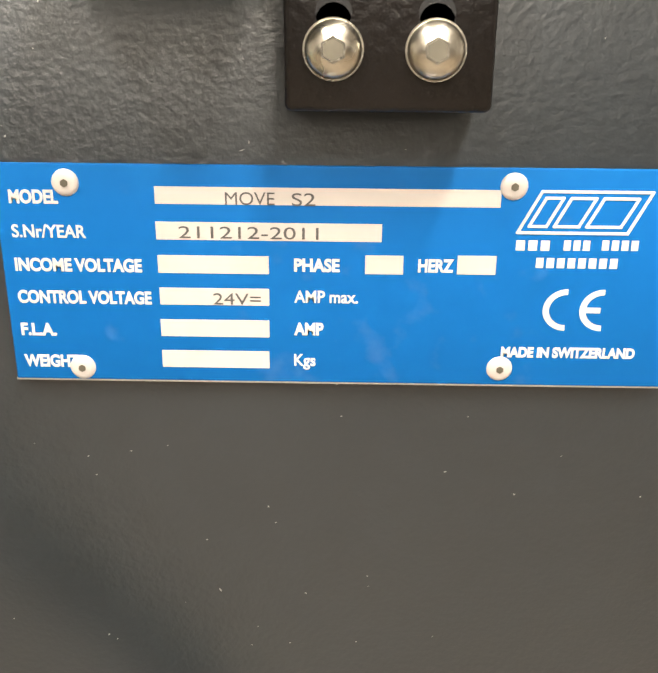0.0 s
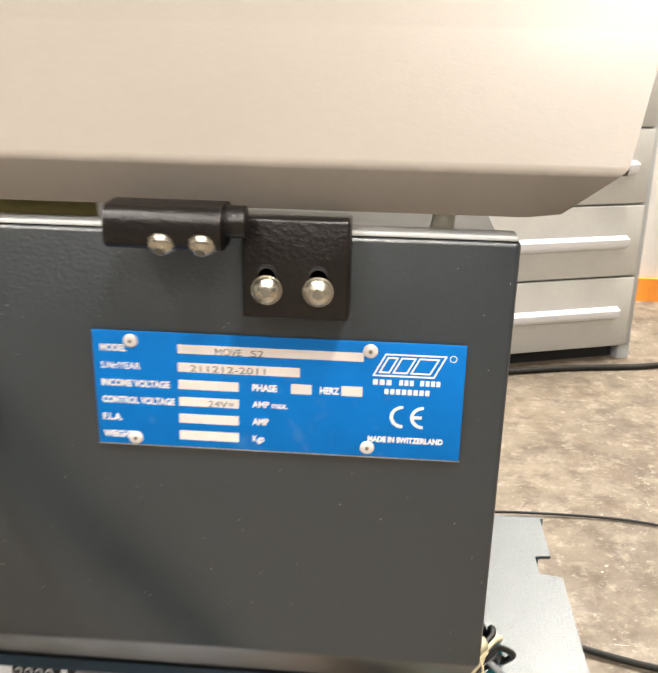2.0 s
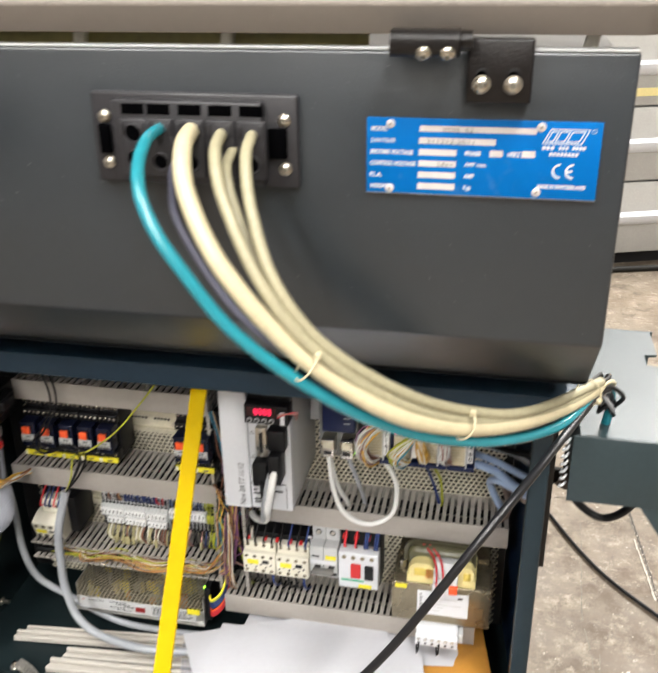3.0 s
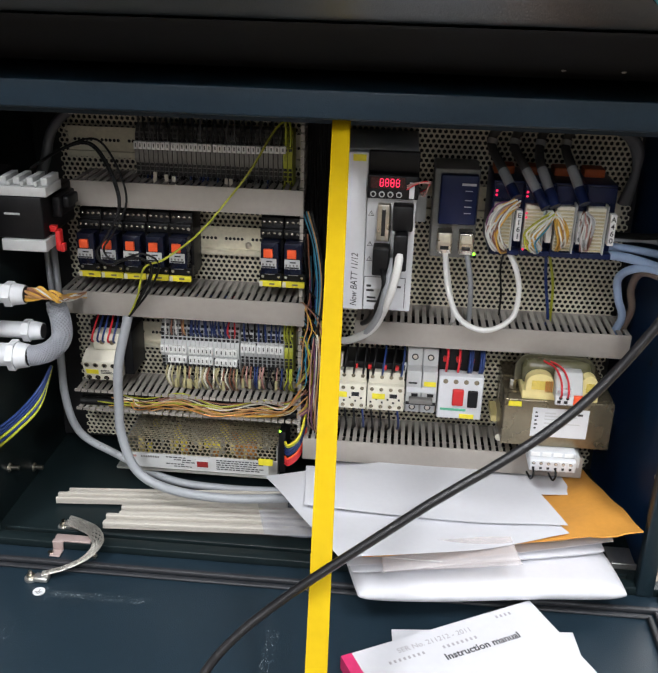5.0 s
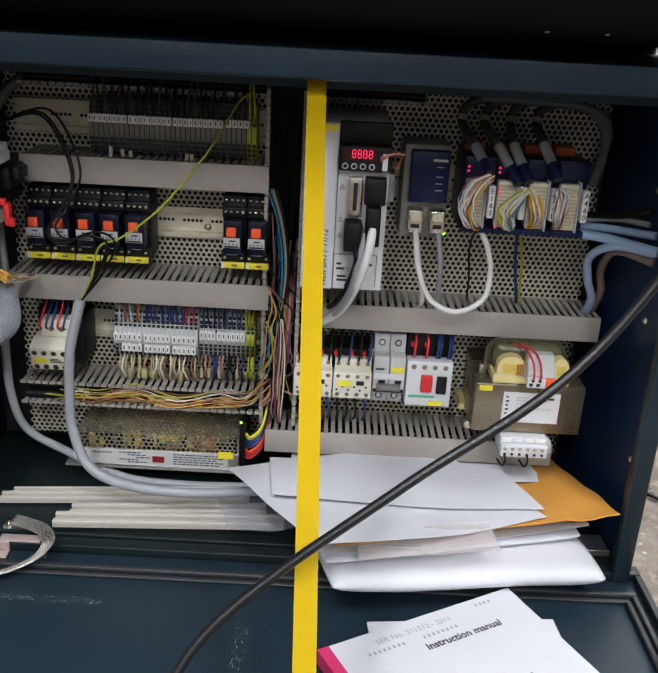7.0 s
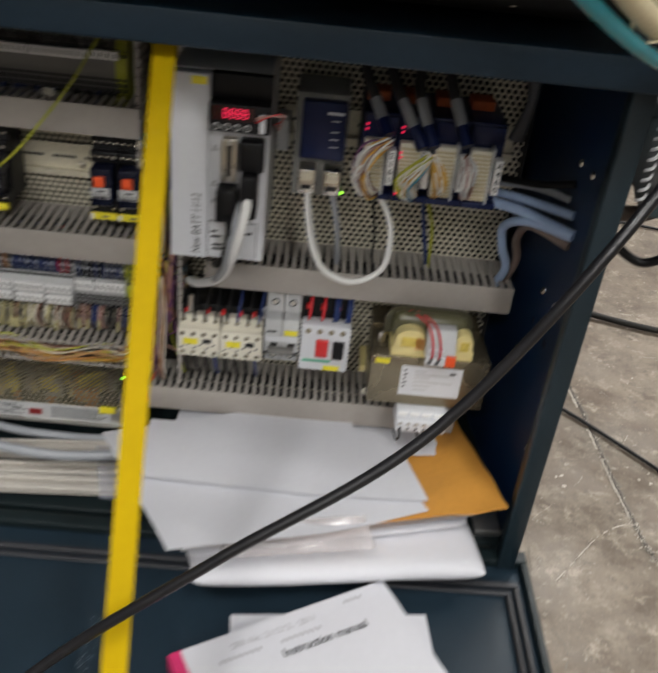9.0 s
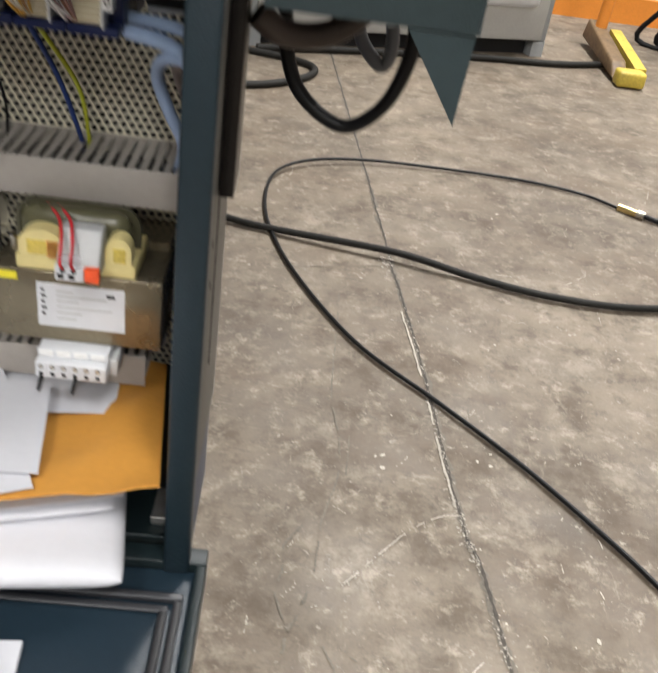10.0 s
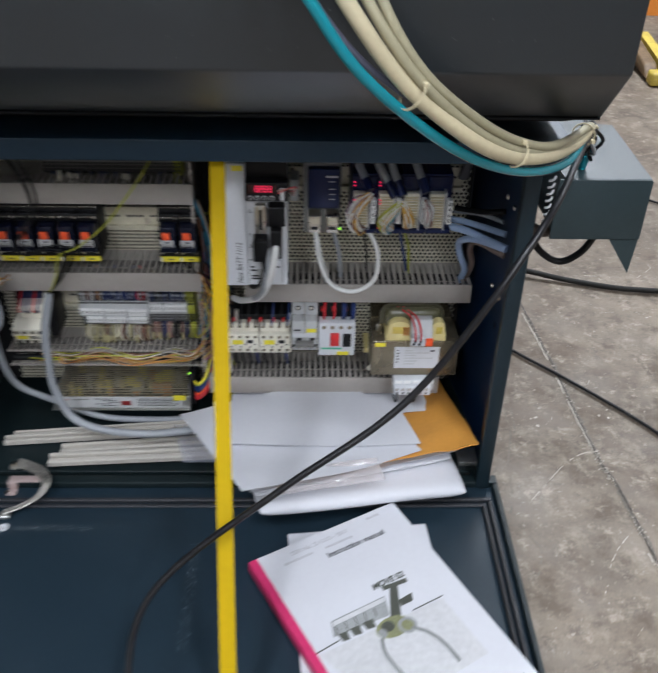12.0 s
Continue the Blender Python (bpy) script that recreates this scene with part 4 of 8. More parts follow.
def loom():
    g = "cables of the loom"
    cable("loom_cable", [(-0.171, -0.012, 1.034), (-0.1700, -0.042, 1.0315), (-0.1655, -0.070, 1.0180), (-0.1550, -0.088, 0.9980), (-0.1350, -0.0960, 0.9690), (-0.094, -0.089, 0.9130), (-0.0213, -0.0581, 0.8490), (0.0480, -0.004, 0.8050), (0.1148, 0.0734, 0.7790), LOOM_END],
          0.0045, M_CTEAL, "glossy teal cable drooping from the entry frame", n=8, group=g)
    cable("loom_cable", [(-0.149, -0.012, 1.034), (-0.1445, -0.045, 1.027), (-0.1340, -0.070, 1.003), (-0.1070, -0.0885, 0.9625), (-0.0640, -0.080, 0.9060), (-0.0069, -0.0588, 0.8562), (0.0400, -0.016, 0.8230), (0.0862, 0.0346, 0.8030), (0.125, 0.092, 0.7900), LOOM_END],
          0.0062, M_CBEIGE, "thick cream cable drooping from the entry frame", n=8, group=g)
    cable("loom_cable", [(-0.128, -0.012, 1.033), (-0.1240, -0.042, 1.024), (-0.1130, -0.062, 0.998), (-0.0850, -0.080, 0.950), (-0.0500, -0.078, 0.9050), (-0.0015, -0.0520, 0.8600), (0.0440, -0.011, 0.8270), (0.0890, 0.0390, 0.8060), (0.128, 0.096, 0.7930), (0.1555, 0.143, 0.7880)],
          0.0042, M_COLIVE, "olive-cream cable drooping from the entry frame", n=8, group=g)
    cable("loom_cable", [(-0.121, -0.012, 1.022), (-0.1180, -0.040, 1.012), (-0.1060, -0.055, 0.985), (-0.0800, -0.068, 0.940), (-0.0470, -0.068, 0.9010), (0.0030, -0.0430, 0.8580), (0.0490, 0.001, 0.8265), (0.0930, 0.0460, 0.8060), (0.1555, 0.146, 0.7890)],
          0.0036, M_COLIVE, "pale olive-grey cable drooping from the entry frame", n=8, group=g)
    cable("loom_cable", [(-0.1067, -0.012, 1.033), (-0.1035, -0.042, 1.022), (-0.0950, -0.062, 0.992), (-0.0760, -0.078, 0.950), (-0.0450, -0.074, 0.9080), (0.0040, -0.0470, 0.8645), (0.0490, -0.005, 0.8315), (0.0930, 0.0420, 0.8105), (0.1555, 0.140, 0.7910)],
          0.0040, M_COLIVE, "olive-cream cable drooping from the entry frame", n=8, group=g)
    cable("loom_cable", [(-0.163, -0.012, 1.013), (-0.158, -0.035, 1.004), (-0.145, -0.060, 0.980), (-0.105, -0.075, 0.930), (-0.0600, -0.070, 0.893), (-0.002, -0.045, 0.852), (0.060, 0.010, 0.815), (0.1535, 0.143, 0.780)],
          0.0026, mat("grey_violet_sheath", (0.10, 0.10, 0.14), 0.45), "thin grey-violet cable in the loom", n=8, group=g)

    def tie(c, d, r, squash=1.0):
        bm = bmesh.new()
        c, d = Vector(c), Vector(d).normalized()
        a = d.orthogonal().normalized()
        b = d.cross(a)
        ring = [c + (a * math.cos(k * math.pi / 8) + b * math.sin(k * math.pi / 8)) * r for k in range(17)]
        tube(bm, ring, 0.0008, 6, 2, caps=False)
        bx(bm, ring[3].x - 0.002, ring[3].x + 0.002, ring[3].y - 0.003, ring[3].y + 0.001, ring[3].z - 0.002, ring[3].z + 0.002, bev=0.0005)
        tagged(part("cable_tie", bm, M_CBEIGE), "cream nylon cable tie round the loom", "cable tie", "cable ties")
    tie((-0.0576, -0.0790, 0.8985), (0.75, 0.28, -0.6), 0.0130)
    tie((0.0420, -0.0120, 0.8255), (0.66, 0.62, -0.42), 0.0122)
    tie((0.1440, 0.1240, 0.7880), (0.5, 0.85, -0.15), 0.0112)
    # frayed taped end of the loom on the corner, with a cut bundle
    t = thing("cable_bundle", "bundle of dark cables turning down behind the machine corner", "cable bundle", LOOM_END)
    rnd = random.Random(5)
    for k in range(14):
        a = rnd.uniform(0, 6.28)
        o = Vector((math.cos(a) * 0.006, math.sin(a) * 0.004, math.sin(a) * 0.006))
        P = [Vector((0.150, 0.136, 0.785)) + o, Vector((0.158, 0.150, 0.783)) + o * 1.2, Vector((0.164 + rnd.uniform(-0.006, 0.010), 0.164, 0.772 + rnd.uniform(-0.010, 0.006))) + o * 1.3, Vector((0.166 + rnd.uniform(-0.008, 0.010), 0.176, 0.748 + rnd.uniform(-0.010, 0.010)))]
        cable("strand", P, 0.0022, (M_CBLACK, M_CBLACK, M_CGREY, M_CBLACK, M_CBEIGE)[k % 5], "", parent=t, sides=6, n=4)
    cable("hose", [(0.160, 0.154, 0.779), (0.168, 0.168, 0.768), (0.172, 0.180, 0.748), (0.171, 0.188, 0.7225)], 0.0045, M_CTEAL, "short teal hose at the loom's end", "hose")


name_plate()
cable_entry()
loom()


# ---- inside the cabinet: wire ducts, rails and devices ----
def duct(name, x0, x1, z0, z1, y0, cover=True, label="", y1=None):
    """A slotted wire duct along x: base, two walls of fingers, front cover."""
    y1 = PANEL_Y - 0.0006 if y1 is None else y1
    t = thing(name, label or "grey slotted plastic wire duct with its cover on", "wire duct", ((x0 + x1) / 2, y1, z0), "wire ducts")
    part("base", box(x0, x1, y1 - 0.002, y1, z0, z1), M_DUCT, t)
    pitch, w = 0.0085, 0.0050
    for zz in (z0, z1 - 0.0016):
        bm = bmesh.new()
        x = x0 + 0.001
        while x + w < x1:
            bx(bm, x, x + w, y0 + 0.0022, y1 - 0.0022, zz, zz + 0.0016)
            x += pitch
        if not cover:
            x = x0 + 0.001
            while x + w < x1:
                bx(bm, x - 0.0008, x + w + 0.0008, y0, y0 + 0.0021, zz - 0.0004, zz + 0.0030)
                x += pitch
        else:
            bx(bm, x0, x1, y0 + 0.0006, y0 + 0.0021, zz, zz + 0.0016)
        tagged(part("slotted_wall", bm, M_DUCT, t), kind="stuff")
    # thick black runs added to make the duct's inside dark, as shade would
    for k in range(5):
        yy = y0 + 0.010 + (y1 - y0 - 0.018) * k / 4
        zz = z0 + 0.0075 + 0.006 * (k % 2)
        cable("wire", [(x0 + 0.004, yy, zz), ((x0 + x1) / 2, yy + 0.002, zz + 0.001), (x1 - 0.004, yy, zz)], 0.0052, M_CBLACK, "", parent=t, sides=6, n=2)
    if cover:
        bm = bmesh.new()
        bx(bm, x0, x1, y0 - 0.0015, y0 + 0.0004, z0 - 0.0008, z1 + 0.0008, bev=0.0006)
        part("cover", bm, M_DUCT, t)
    return t


duct("wire_duct", -0.541, -0.279, 0.617, 0.644, 0.305)
duct("wire_duct", -0.565, -0.276, 0.486, 0.513, 0.305)
duct("wire_duct", -0.218, 0.0945, 0.468, 0.4955, 0.308)
duct("wire_duct", -0.276, 0.063, 0.309, 0.336, 0.305)
duct("wire_duct", -0.562, -0.280, 0.353, 0.380, 0.310, False, "grey slotted wire duct, open, with wires lying in it")
duct("wire_duct", -0.548, -0.284, 0.712, 0.732, 0.335, False, "grey slotted wire duct, open, at the top")
duct("wire_duct", -0.232, -0.115, 0.712, 0.732, 0.335, False, "grey slotted wire duct, open, at the top")


def upright_duct():
    t = thing("wire_duct", "grey slotted upright wire duct, open, packed with wires", "wire duct", (-0.262, PANEL_Y, 0.34), "wire ducts")
    part("base", box(-0.283, -0.243, PANEL_Y - 0.0026, PANEL_Y - 0.0006, 0.340, 0.722), M_DUCT, t)
    for xx in (-0.2830, -0.2450):
        bm = bmesh.new()
        z = 0.342
        while z < 0.716:
            bx(bm, xx, xx + 0.0016, 0.3122, PANEL_Y - 0.0028, z, z + 0.005)
            bx(bm, xx - 0.0006, xx + 0.0034, 0.3100, 0.3121, z - 0.0012, z + 0.0062)
            z += 0.0085
        tagged(part("slotted_wall", bm, M_DUCT, t), kind="stuff")
    rnd = random.Random(11)
    kinds = [M_WORANGE, M_WTEAL, M_WPURPLE, M_WBROWN, M_WGY, M_WBLUE, M_WPINK, M_CBLACK, M_WPURPLE, M_WTEAL]
    for k in range(36):
        xx = -0.2795 + 0.0009 * k
        cable("wire", [(xx, 0.352 + 0.004 * (k % 3), 0.342), (xx + rnd.uniform(-0.003, 0.003), 0.346 + 0.006 * (k % 3), 0.48), (xx + rnd.uniform(-0.003, 0.003), 0.350 + 0.005 * (k % 2), 0.60), (xx, 0.352, 0.719)], 0.0015, M_CBLACK, "", parent=t, sides=5, n=3)
    for k in range(44):
        za, zb = rnd.uniform(0.345, 0.50), rnd.uniform(0.44, 0.70)
        if zb - za < 0.08:
            zb = za + 0.12
        x, y = rnd.uniform(-0.279, -0.249), rnd.uniform(0.316, 0.362)
        P = [(x + rnd.uniform(-0.004, 0.004), y + rnd.uniform(-0.006, 0.006), za + (zb - za) * i / 4) for i in range(5)]
        P[0] = (-0.286 if k % 2 else -0.240, P[0][1], P[0][2])
        # wires reaching high are black: the duct's dark top is put into their colour
        cable("wire", P, 0.0011, M_CBLACK if zb > 0.60 else kinds[k % 10], "", parent=t, sides=5, n=4)
    for k in range(6):
        P = [(-0.281 + 0.002 * k, 0.312, 0.62), (-0.268 + 0.0016 * k, 0.306 - 0.001 * k, 0.585), (-0.262 + 0.0015 * k, 0.305, 0.54), (-0.264 + 0.001 * k, 0.310, 0.49), (-0.270, 0.318, 0.45)]
        cable("wire", P, 0.0009, kinds[(1, 7, 9, 0, 7, 7)[k]], "", parent=t, sides=6, n=5)
    for k in range(8):
        P = [(-0.262 + 0.0018 * k, 0.330, 0.52), (-0.258 + 0.0012 * k, 0.308, 0.475), (-0.266 + 0.0018 * k, 0.304, 0.43), (-0.272 + 0.0016 * k, 0.306, 0.385), (-0.284, 0.312, 0.366 - 0.001 * k)]
        cable("wire", P, 0.0011, kinds[(0, 4, 3, 2, 6, 0, 2, 8)[k]], "", parent=t, sides=5, n=5)


upright_duct()


def rail(x0, x1, z, y=None, slots=True):
    """A top-hat mounting rail."""
    y = PANEL_Y - 0.0006 if y is None else y
    t = thing("mounting_rail", "zinc-plated slotted top-hat rail on the perforated plate", "mounting rail", ((x0 + x1) / 2, y, z), "mounting rails")
    prof = [(y, z - 0.013), (y - 0.0012, z - 0.013), (y - 0.0075, z - 0.0125), (y - 0.0075, z - 0.0175), (y - 0.0085, z - 0.0175), (y - 0.0085, z - 0.0113), (y - 0.0014, z - 0.0113),
            (y - 0.0014, z + 0.0113), (y - 0.0085, z + 0.0113), (y - 0.0085, z + 0.0175), (y - 0.0075, z + 0.0175), (y - 0.0075, z + 0.0125), (y, z + 0.013)]
    part("rail", extrude(bmesh.new(), prof, "x", x0, x1), M_ZINC, t)
    if slots:
        bm = bmesh.new()
        x = x0 + 0.008
        k = 0
        while x < x1 - 0.006:
            cyl(bm, (x, y - 0.0018, z + 0.001), (0, 1, 0), 0.0019, 0.0006, 10)
            k += 1
            x += 0.0048 if k % 5 else 0.013
        part("slot_row", bm, M_DARK, t)
    return t


rail(-0.563, -0.285, 0.677)
rail(-0.548, -0.285, 0.566)
rail(-0.548, -0.285, 0.438)
rail(-0.243, -0.06, 0.420)
rail(-0.150, 0.075, 0.628)
tagged(part("rail_screw", dome(bmesh.new(), (-0.352, PANEL_Y - 0.003, 0.560), (0, -1, 0), 0.0042, 0.003, 16, 5), M_STEEL), "bright screw holding a mounting rail", "screw")


def relay(at_x, z=0.573):
    t = thing("relay", "black plug-in relay with orange lever and yellow tag", "relay", (at_x, PANEL_Y, z), "relays on the rail")
    bm = bmesh.new()
    bx(bm, at_x - 0.0128, at_x + 0.0128, 0.322, PANEL_Y - 0.010, z - 0.040, z + 0.036, bev=0.0012)
    bx(bm, at_x - 0.0128, at_x + 0.0128, 0.314, 0.3222, z + 0.013, z + 0.024, bev=0.001)
    bx(bm, at_x - 0.0128, at_x + 0.0128, 0.308, 0.3222, z - 0.040, z - 0.0255, bev=0.001)
    s = part("socket", bm, M_BLACKPL, t, "black screw socket")
    for zz, yy in ((z + 0.030, 0.3218), (z + 0.019, 0.3138)):
        for k in range(4):
            part("terminal_screw", dome(bmesh.new(), (at_x - 0.0094 + 0.0063 * k, yy, zz), (0, -1, 0), 0.0020, 0.0012, 10, 3), M_STEEL, s)
    for k in (-1, 1):
        part("terminal_screw", dome(bmesh.new(), (at_x + 0.0092 * k, 0.3078, z - 0.030), (0, -1, 0), 0.0019, 0.0012, 10, 3), M_STEEL, s)
    part("relay_body", box(at_x - 0.0098, at_x + 0.0102, 0.2985, 0.3220, z - 0.024, z + 0.0125, bev=0.001), M_RELAY, t, "dark blue relay housing")
    part("lever", box(at_x - 0.0062, at_x + 0.0040, 0.2950, 0.2990, z - 0.0040, z + 0.0062, bev=0.0008), M_ORANGE, t, "orange test lever")
    lab = part("face_label", box(at_x - 0.0095, at_x + 0.0080, 0.2978, 0.2987, z - 0.0165, z - 0.0055), M_LGREY, t, "grey printed face")
    part("print", box(at_x - 0.0035, at_x + 0.0035, 0.2974, 0.2979, z - 0.0095, z - 0.0080), M_INK, lab)
    part("print", box(at_x - 0.0085, at_x + 0.0070, 0.2974, 0.2979, z - 0.0160, z - 0.0142), M_INK, lab)
    for k in range(4):
        part("print", box(at_x - 0.0080 + 0.0040 * k, at_x - 0.0062 + 0.0040 * k, 0.2974, 0.2979, z - 0.0135, z - 0.0112), M_DGREY, lab)
    part("finger_tab", box(at_x - 0.0060, at_x + 0.0060, 0.3000, 0.3060, z - 0.0250, z - 0.0175, bev=0.0008), M_LGREY, t, "grey retaining tab")
    tag = part("tag", box(at_x - 0.0126, at_x + 0.0126, 0.3045, 0.3080, z - 0.0412, z - 0.0345, bev=0.0004), M_YTAG, t, "yellow name tag")
    part("print", box(at_x - 0.0012, at_x + 0.0050, 0.3042, 0.3047, z - 0.0388, z - 0.0366), M_OLIVE, tag)
    part("paper_end", box(at_x - 0.0125, at_x - 0.0088, 0.3041, 0.3046, z - 0.0410, z - 0.0347), M_IVORY, tag)
    return t


R0 = relay(-0.5270)
for rx in (-0.5003, -0.4736, -0.4469, -0.4205, -0.3160, -0.2895):
    copy_thing(R0, Matrix.Translation((rx, PANEL_Y, 0.573)))


def terminal_row(x0, n, pitch, z0, z1, y_front, label, label_rows, gy=0, wires=(), seed=1, body=M_LGREY):
    """Feed-through terminals side by side on a rail, with white markers and wires."""
    t = thing("terminal_strip", label, "terminal strip", (x0 + n * pitch / 2, PANEL_Y, z0))
    zc = (z0 + z1) / 2
    prof = [(PANEL_Y - 0.009, z0), (y_front + 0.012, z0), (y_front + 0.004, z0 + 0.010), (y_front + 0.004, z0 + 0.020), (y_front, z0 + 0.024), (y_front, z1 - 0.024), (y_front + 0.004, z1 - 0.020),
            (y_front + 0.004, z1 - 0.010), (y_front + 0.012, z1), (PANEL_Y - 0.009, z1)]
    bm = extrude(bmesh.new(), prof, "x", 0.0002, pitch - 0.0005)
    me = to_mesh("terminal", bm, body)
    bm = extrude(bmesh.new(), prof, "x", 0.0002, pitch - 0.0005)
    me_gy = to_mesh("terminal", bm, M_WGY)
    holes = []
    for zz, yy in ((z0 + 0.015, y_front + 0.0036), (z1 - 0.015, y_front + 0.0036), (z0 + 0.005, y_front + 0.0075), (z1 - 0.005, y_front + 0.0075), (z0 + 0.0205, y_front + 0.0030), (z1 - 0.0205, y_front + 0.0030), (z0 + 0.0100, y_front + 0.0036), (z1 - 0.0100, y_front + 0.0036)):
        holes.append(to_mesh("screw_hole", box(pitch * 0.14, pitch * 0.78, yy - 0.0006, yy + 0.0004, zz - 0.0019, zz + 0.0019), M_DARK))
    for k in range(n + gy):
        ob = new("terminal", me if k < n else me_gy)
        under(ob, t)
        ob.location.x += x0 + k * pitch
        for h in holes:
            new("screw_hole", h).parent = ob
    for lx0, lx1, lz0, lz1, cells in label_rows:
        for k in range(cells):
            a = lx0 + (lx1 - lx0) * k / cells
            m_ = part("marker", box(a + 0.0002, lx0 + (lx1 - lx0) * (k + 1) / cells - 0.0004, y_front - 0.0030, y_front + 0.003, lz0, lz1, bev=0.0003), M_MARK, t, "")
            w = (lx1 - lx0) / cells
            part("print", box(a + w * 0.38, a + w * 0.60, y_front - 0.0034, y_front - 0.0029, lz0 + (lz1 - lz0) * 0.3, lz1 - (lz1 - lz0) * 0.25), M_INK, m_)
    rnd = random.Random(seed)
    for xa, xb, side, mats_, count in wires:
        for k in range(count):
            x = xa + (xb - xa) * (k + rnd.uniform(0.2, 0.8)) / count
            m_ = mats_[rnd.randrange(len(mats_))]
            if side > 0:
                P = [(x, y_front + 0.004, z1 - 0.016), (x + rnd.uniform(-0.002, 0.002), y_front - 0.002, z1 - 0.004), (x + rnd.uniform(-0.004, 0.004), y_front + 0.006, z1 + 0.020), (x + rnd.uniform(-0.004, 0.004), y_front + 0.020, z1 + 0.032)]
            else:
                P = [(x, y_front + 0.006, z0 + 0.007), (x + rnd.uniform(-0.002, 0.002), y_front - 0.003, z0 - 0.004), (x + rnd.uniform(-0.004, 0.004), y_front + 0.002, z0 - 0.018), (x + rnd.uniform(-0.004, 0.004), y_front + 0.018, z0 - 0.030)]
            wob = cable("wire", P, rnd.choice((0.0010, 0.0013)), m_, "", parent=t, sides=5, n=4)
            if side < 0 and rnd.random() < 0.35:
                part("wire_marker", box(x - 0.0016, x + 0.0016, y_front - 0.006, y_front - 0.003, z0 - 0.018, z0 - 0.006, bev=0.0003), M_WOLIVE, wob)
    return t


terminal_row(-0.473, 31, 0.0054, 0.640, 0.702, 0.330, "row of grey rail terminals with white markers and dark wires", [(-0.473, -0.432, 0.6775, 0.6860, 8), (-0.4305, -0.385, 0.6775, 0.6860, 9), (-0.3835, -0.330, 0.6775, 0.6860, 10), (-0.328, -0.302, 0.679, 0.687, 4)], 2,
             ((-0.470, -0.305, -1, (M_CBLACK, M_WBLUE, M_CBLACK), 30), (-0.470, -0.305, 1, (M_CBLACK, M_CBLACK, M_CLOOM), 26), (-0.306, -0.296, -1, (M_WGY,), 2), (-0.306, -0.296, 1, (M_WGY,), 2)), 3, M_DGREY)
terminal_row(-0.455, 18, 0.0054, 0.404, 0.469, 0.328, "row of grey rail terminals with two rows of white markers", [(-0.455, -0.4225, 0.4315, 0.4410, 6), (-0.4200, -0.3900, 0.4310, 0.4405, 6), (-0.3875, -0.360, 0.4305, 0.4400, 5), (-0.446, -0.4225, 0.4185, 0.4275, 4), (-0.4200, -0.3900, 0.4180, 0.4270, 6), (-0.3875, -0.360, 0.4175, 0.4265, 5)], 0,
             ((-0.45, -0.42, 1, (M_CWHITE, M_WBROWN, M_WORANGE), 5), (-0.42, -0.37, 1, (M_WBLUE, M_WBLUE, M_WBLUE), 12), (-0.372, -0.362, 1, (M_WRED,), 2), (-0.45, -0.36, -1, (M_IVORY, M_WOLIVE, M_WBROWN, M_WOLIVE, M_IVORY), 24)), 4)
terminal_row(-0.357, 10, 0.0054, 0.408, 0.466, 0.330, "row of grey rail terminals with white markers and green-yellow end terminals", [(-0.356, -0.338, 0.4365, 0.4475, 4), (-0.336, -0.304, 0.4365, 0.4475, 6)], 2,
             ((-0.355, -0.305, 1, (M_WBLUE, M_CBLACK), 9), (-0.355, -0.305, -1, (M_WBLUE, M_WBROWN, M_WPINK, M_CBLACK), 12), (-0.302, -0.292, 1, (M_WGY,), 3), (-0.302, -0.292, -1, (M_WGY,), 3)), 6)


for mx, mz, turn in ((-0.4485, 0.6465, 0.06), (-0.4355, 0.6440, -0.05), (-0.4275, 0.6425, 0.02), (-0.368, 0.6430, 0.05), (-0.3625, 0.6425, -0.04)):
    rot = Matrix.Translation((mx, 0.322, mz)) @ Matrix.Rotation(turn, 4, "Y")
    tagged(part("wire_marker", bx(bmesh.new(), -0.0020, 0.0020, -0.0015, 0.0015, -0.0075, 0.0075, bev=0.0006, m=rot), M_IVORY), "small ivory marker sleeve on a terminal wire", "marker", "marker sleeves")


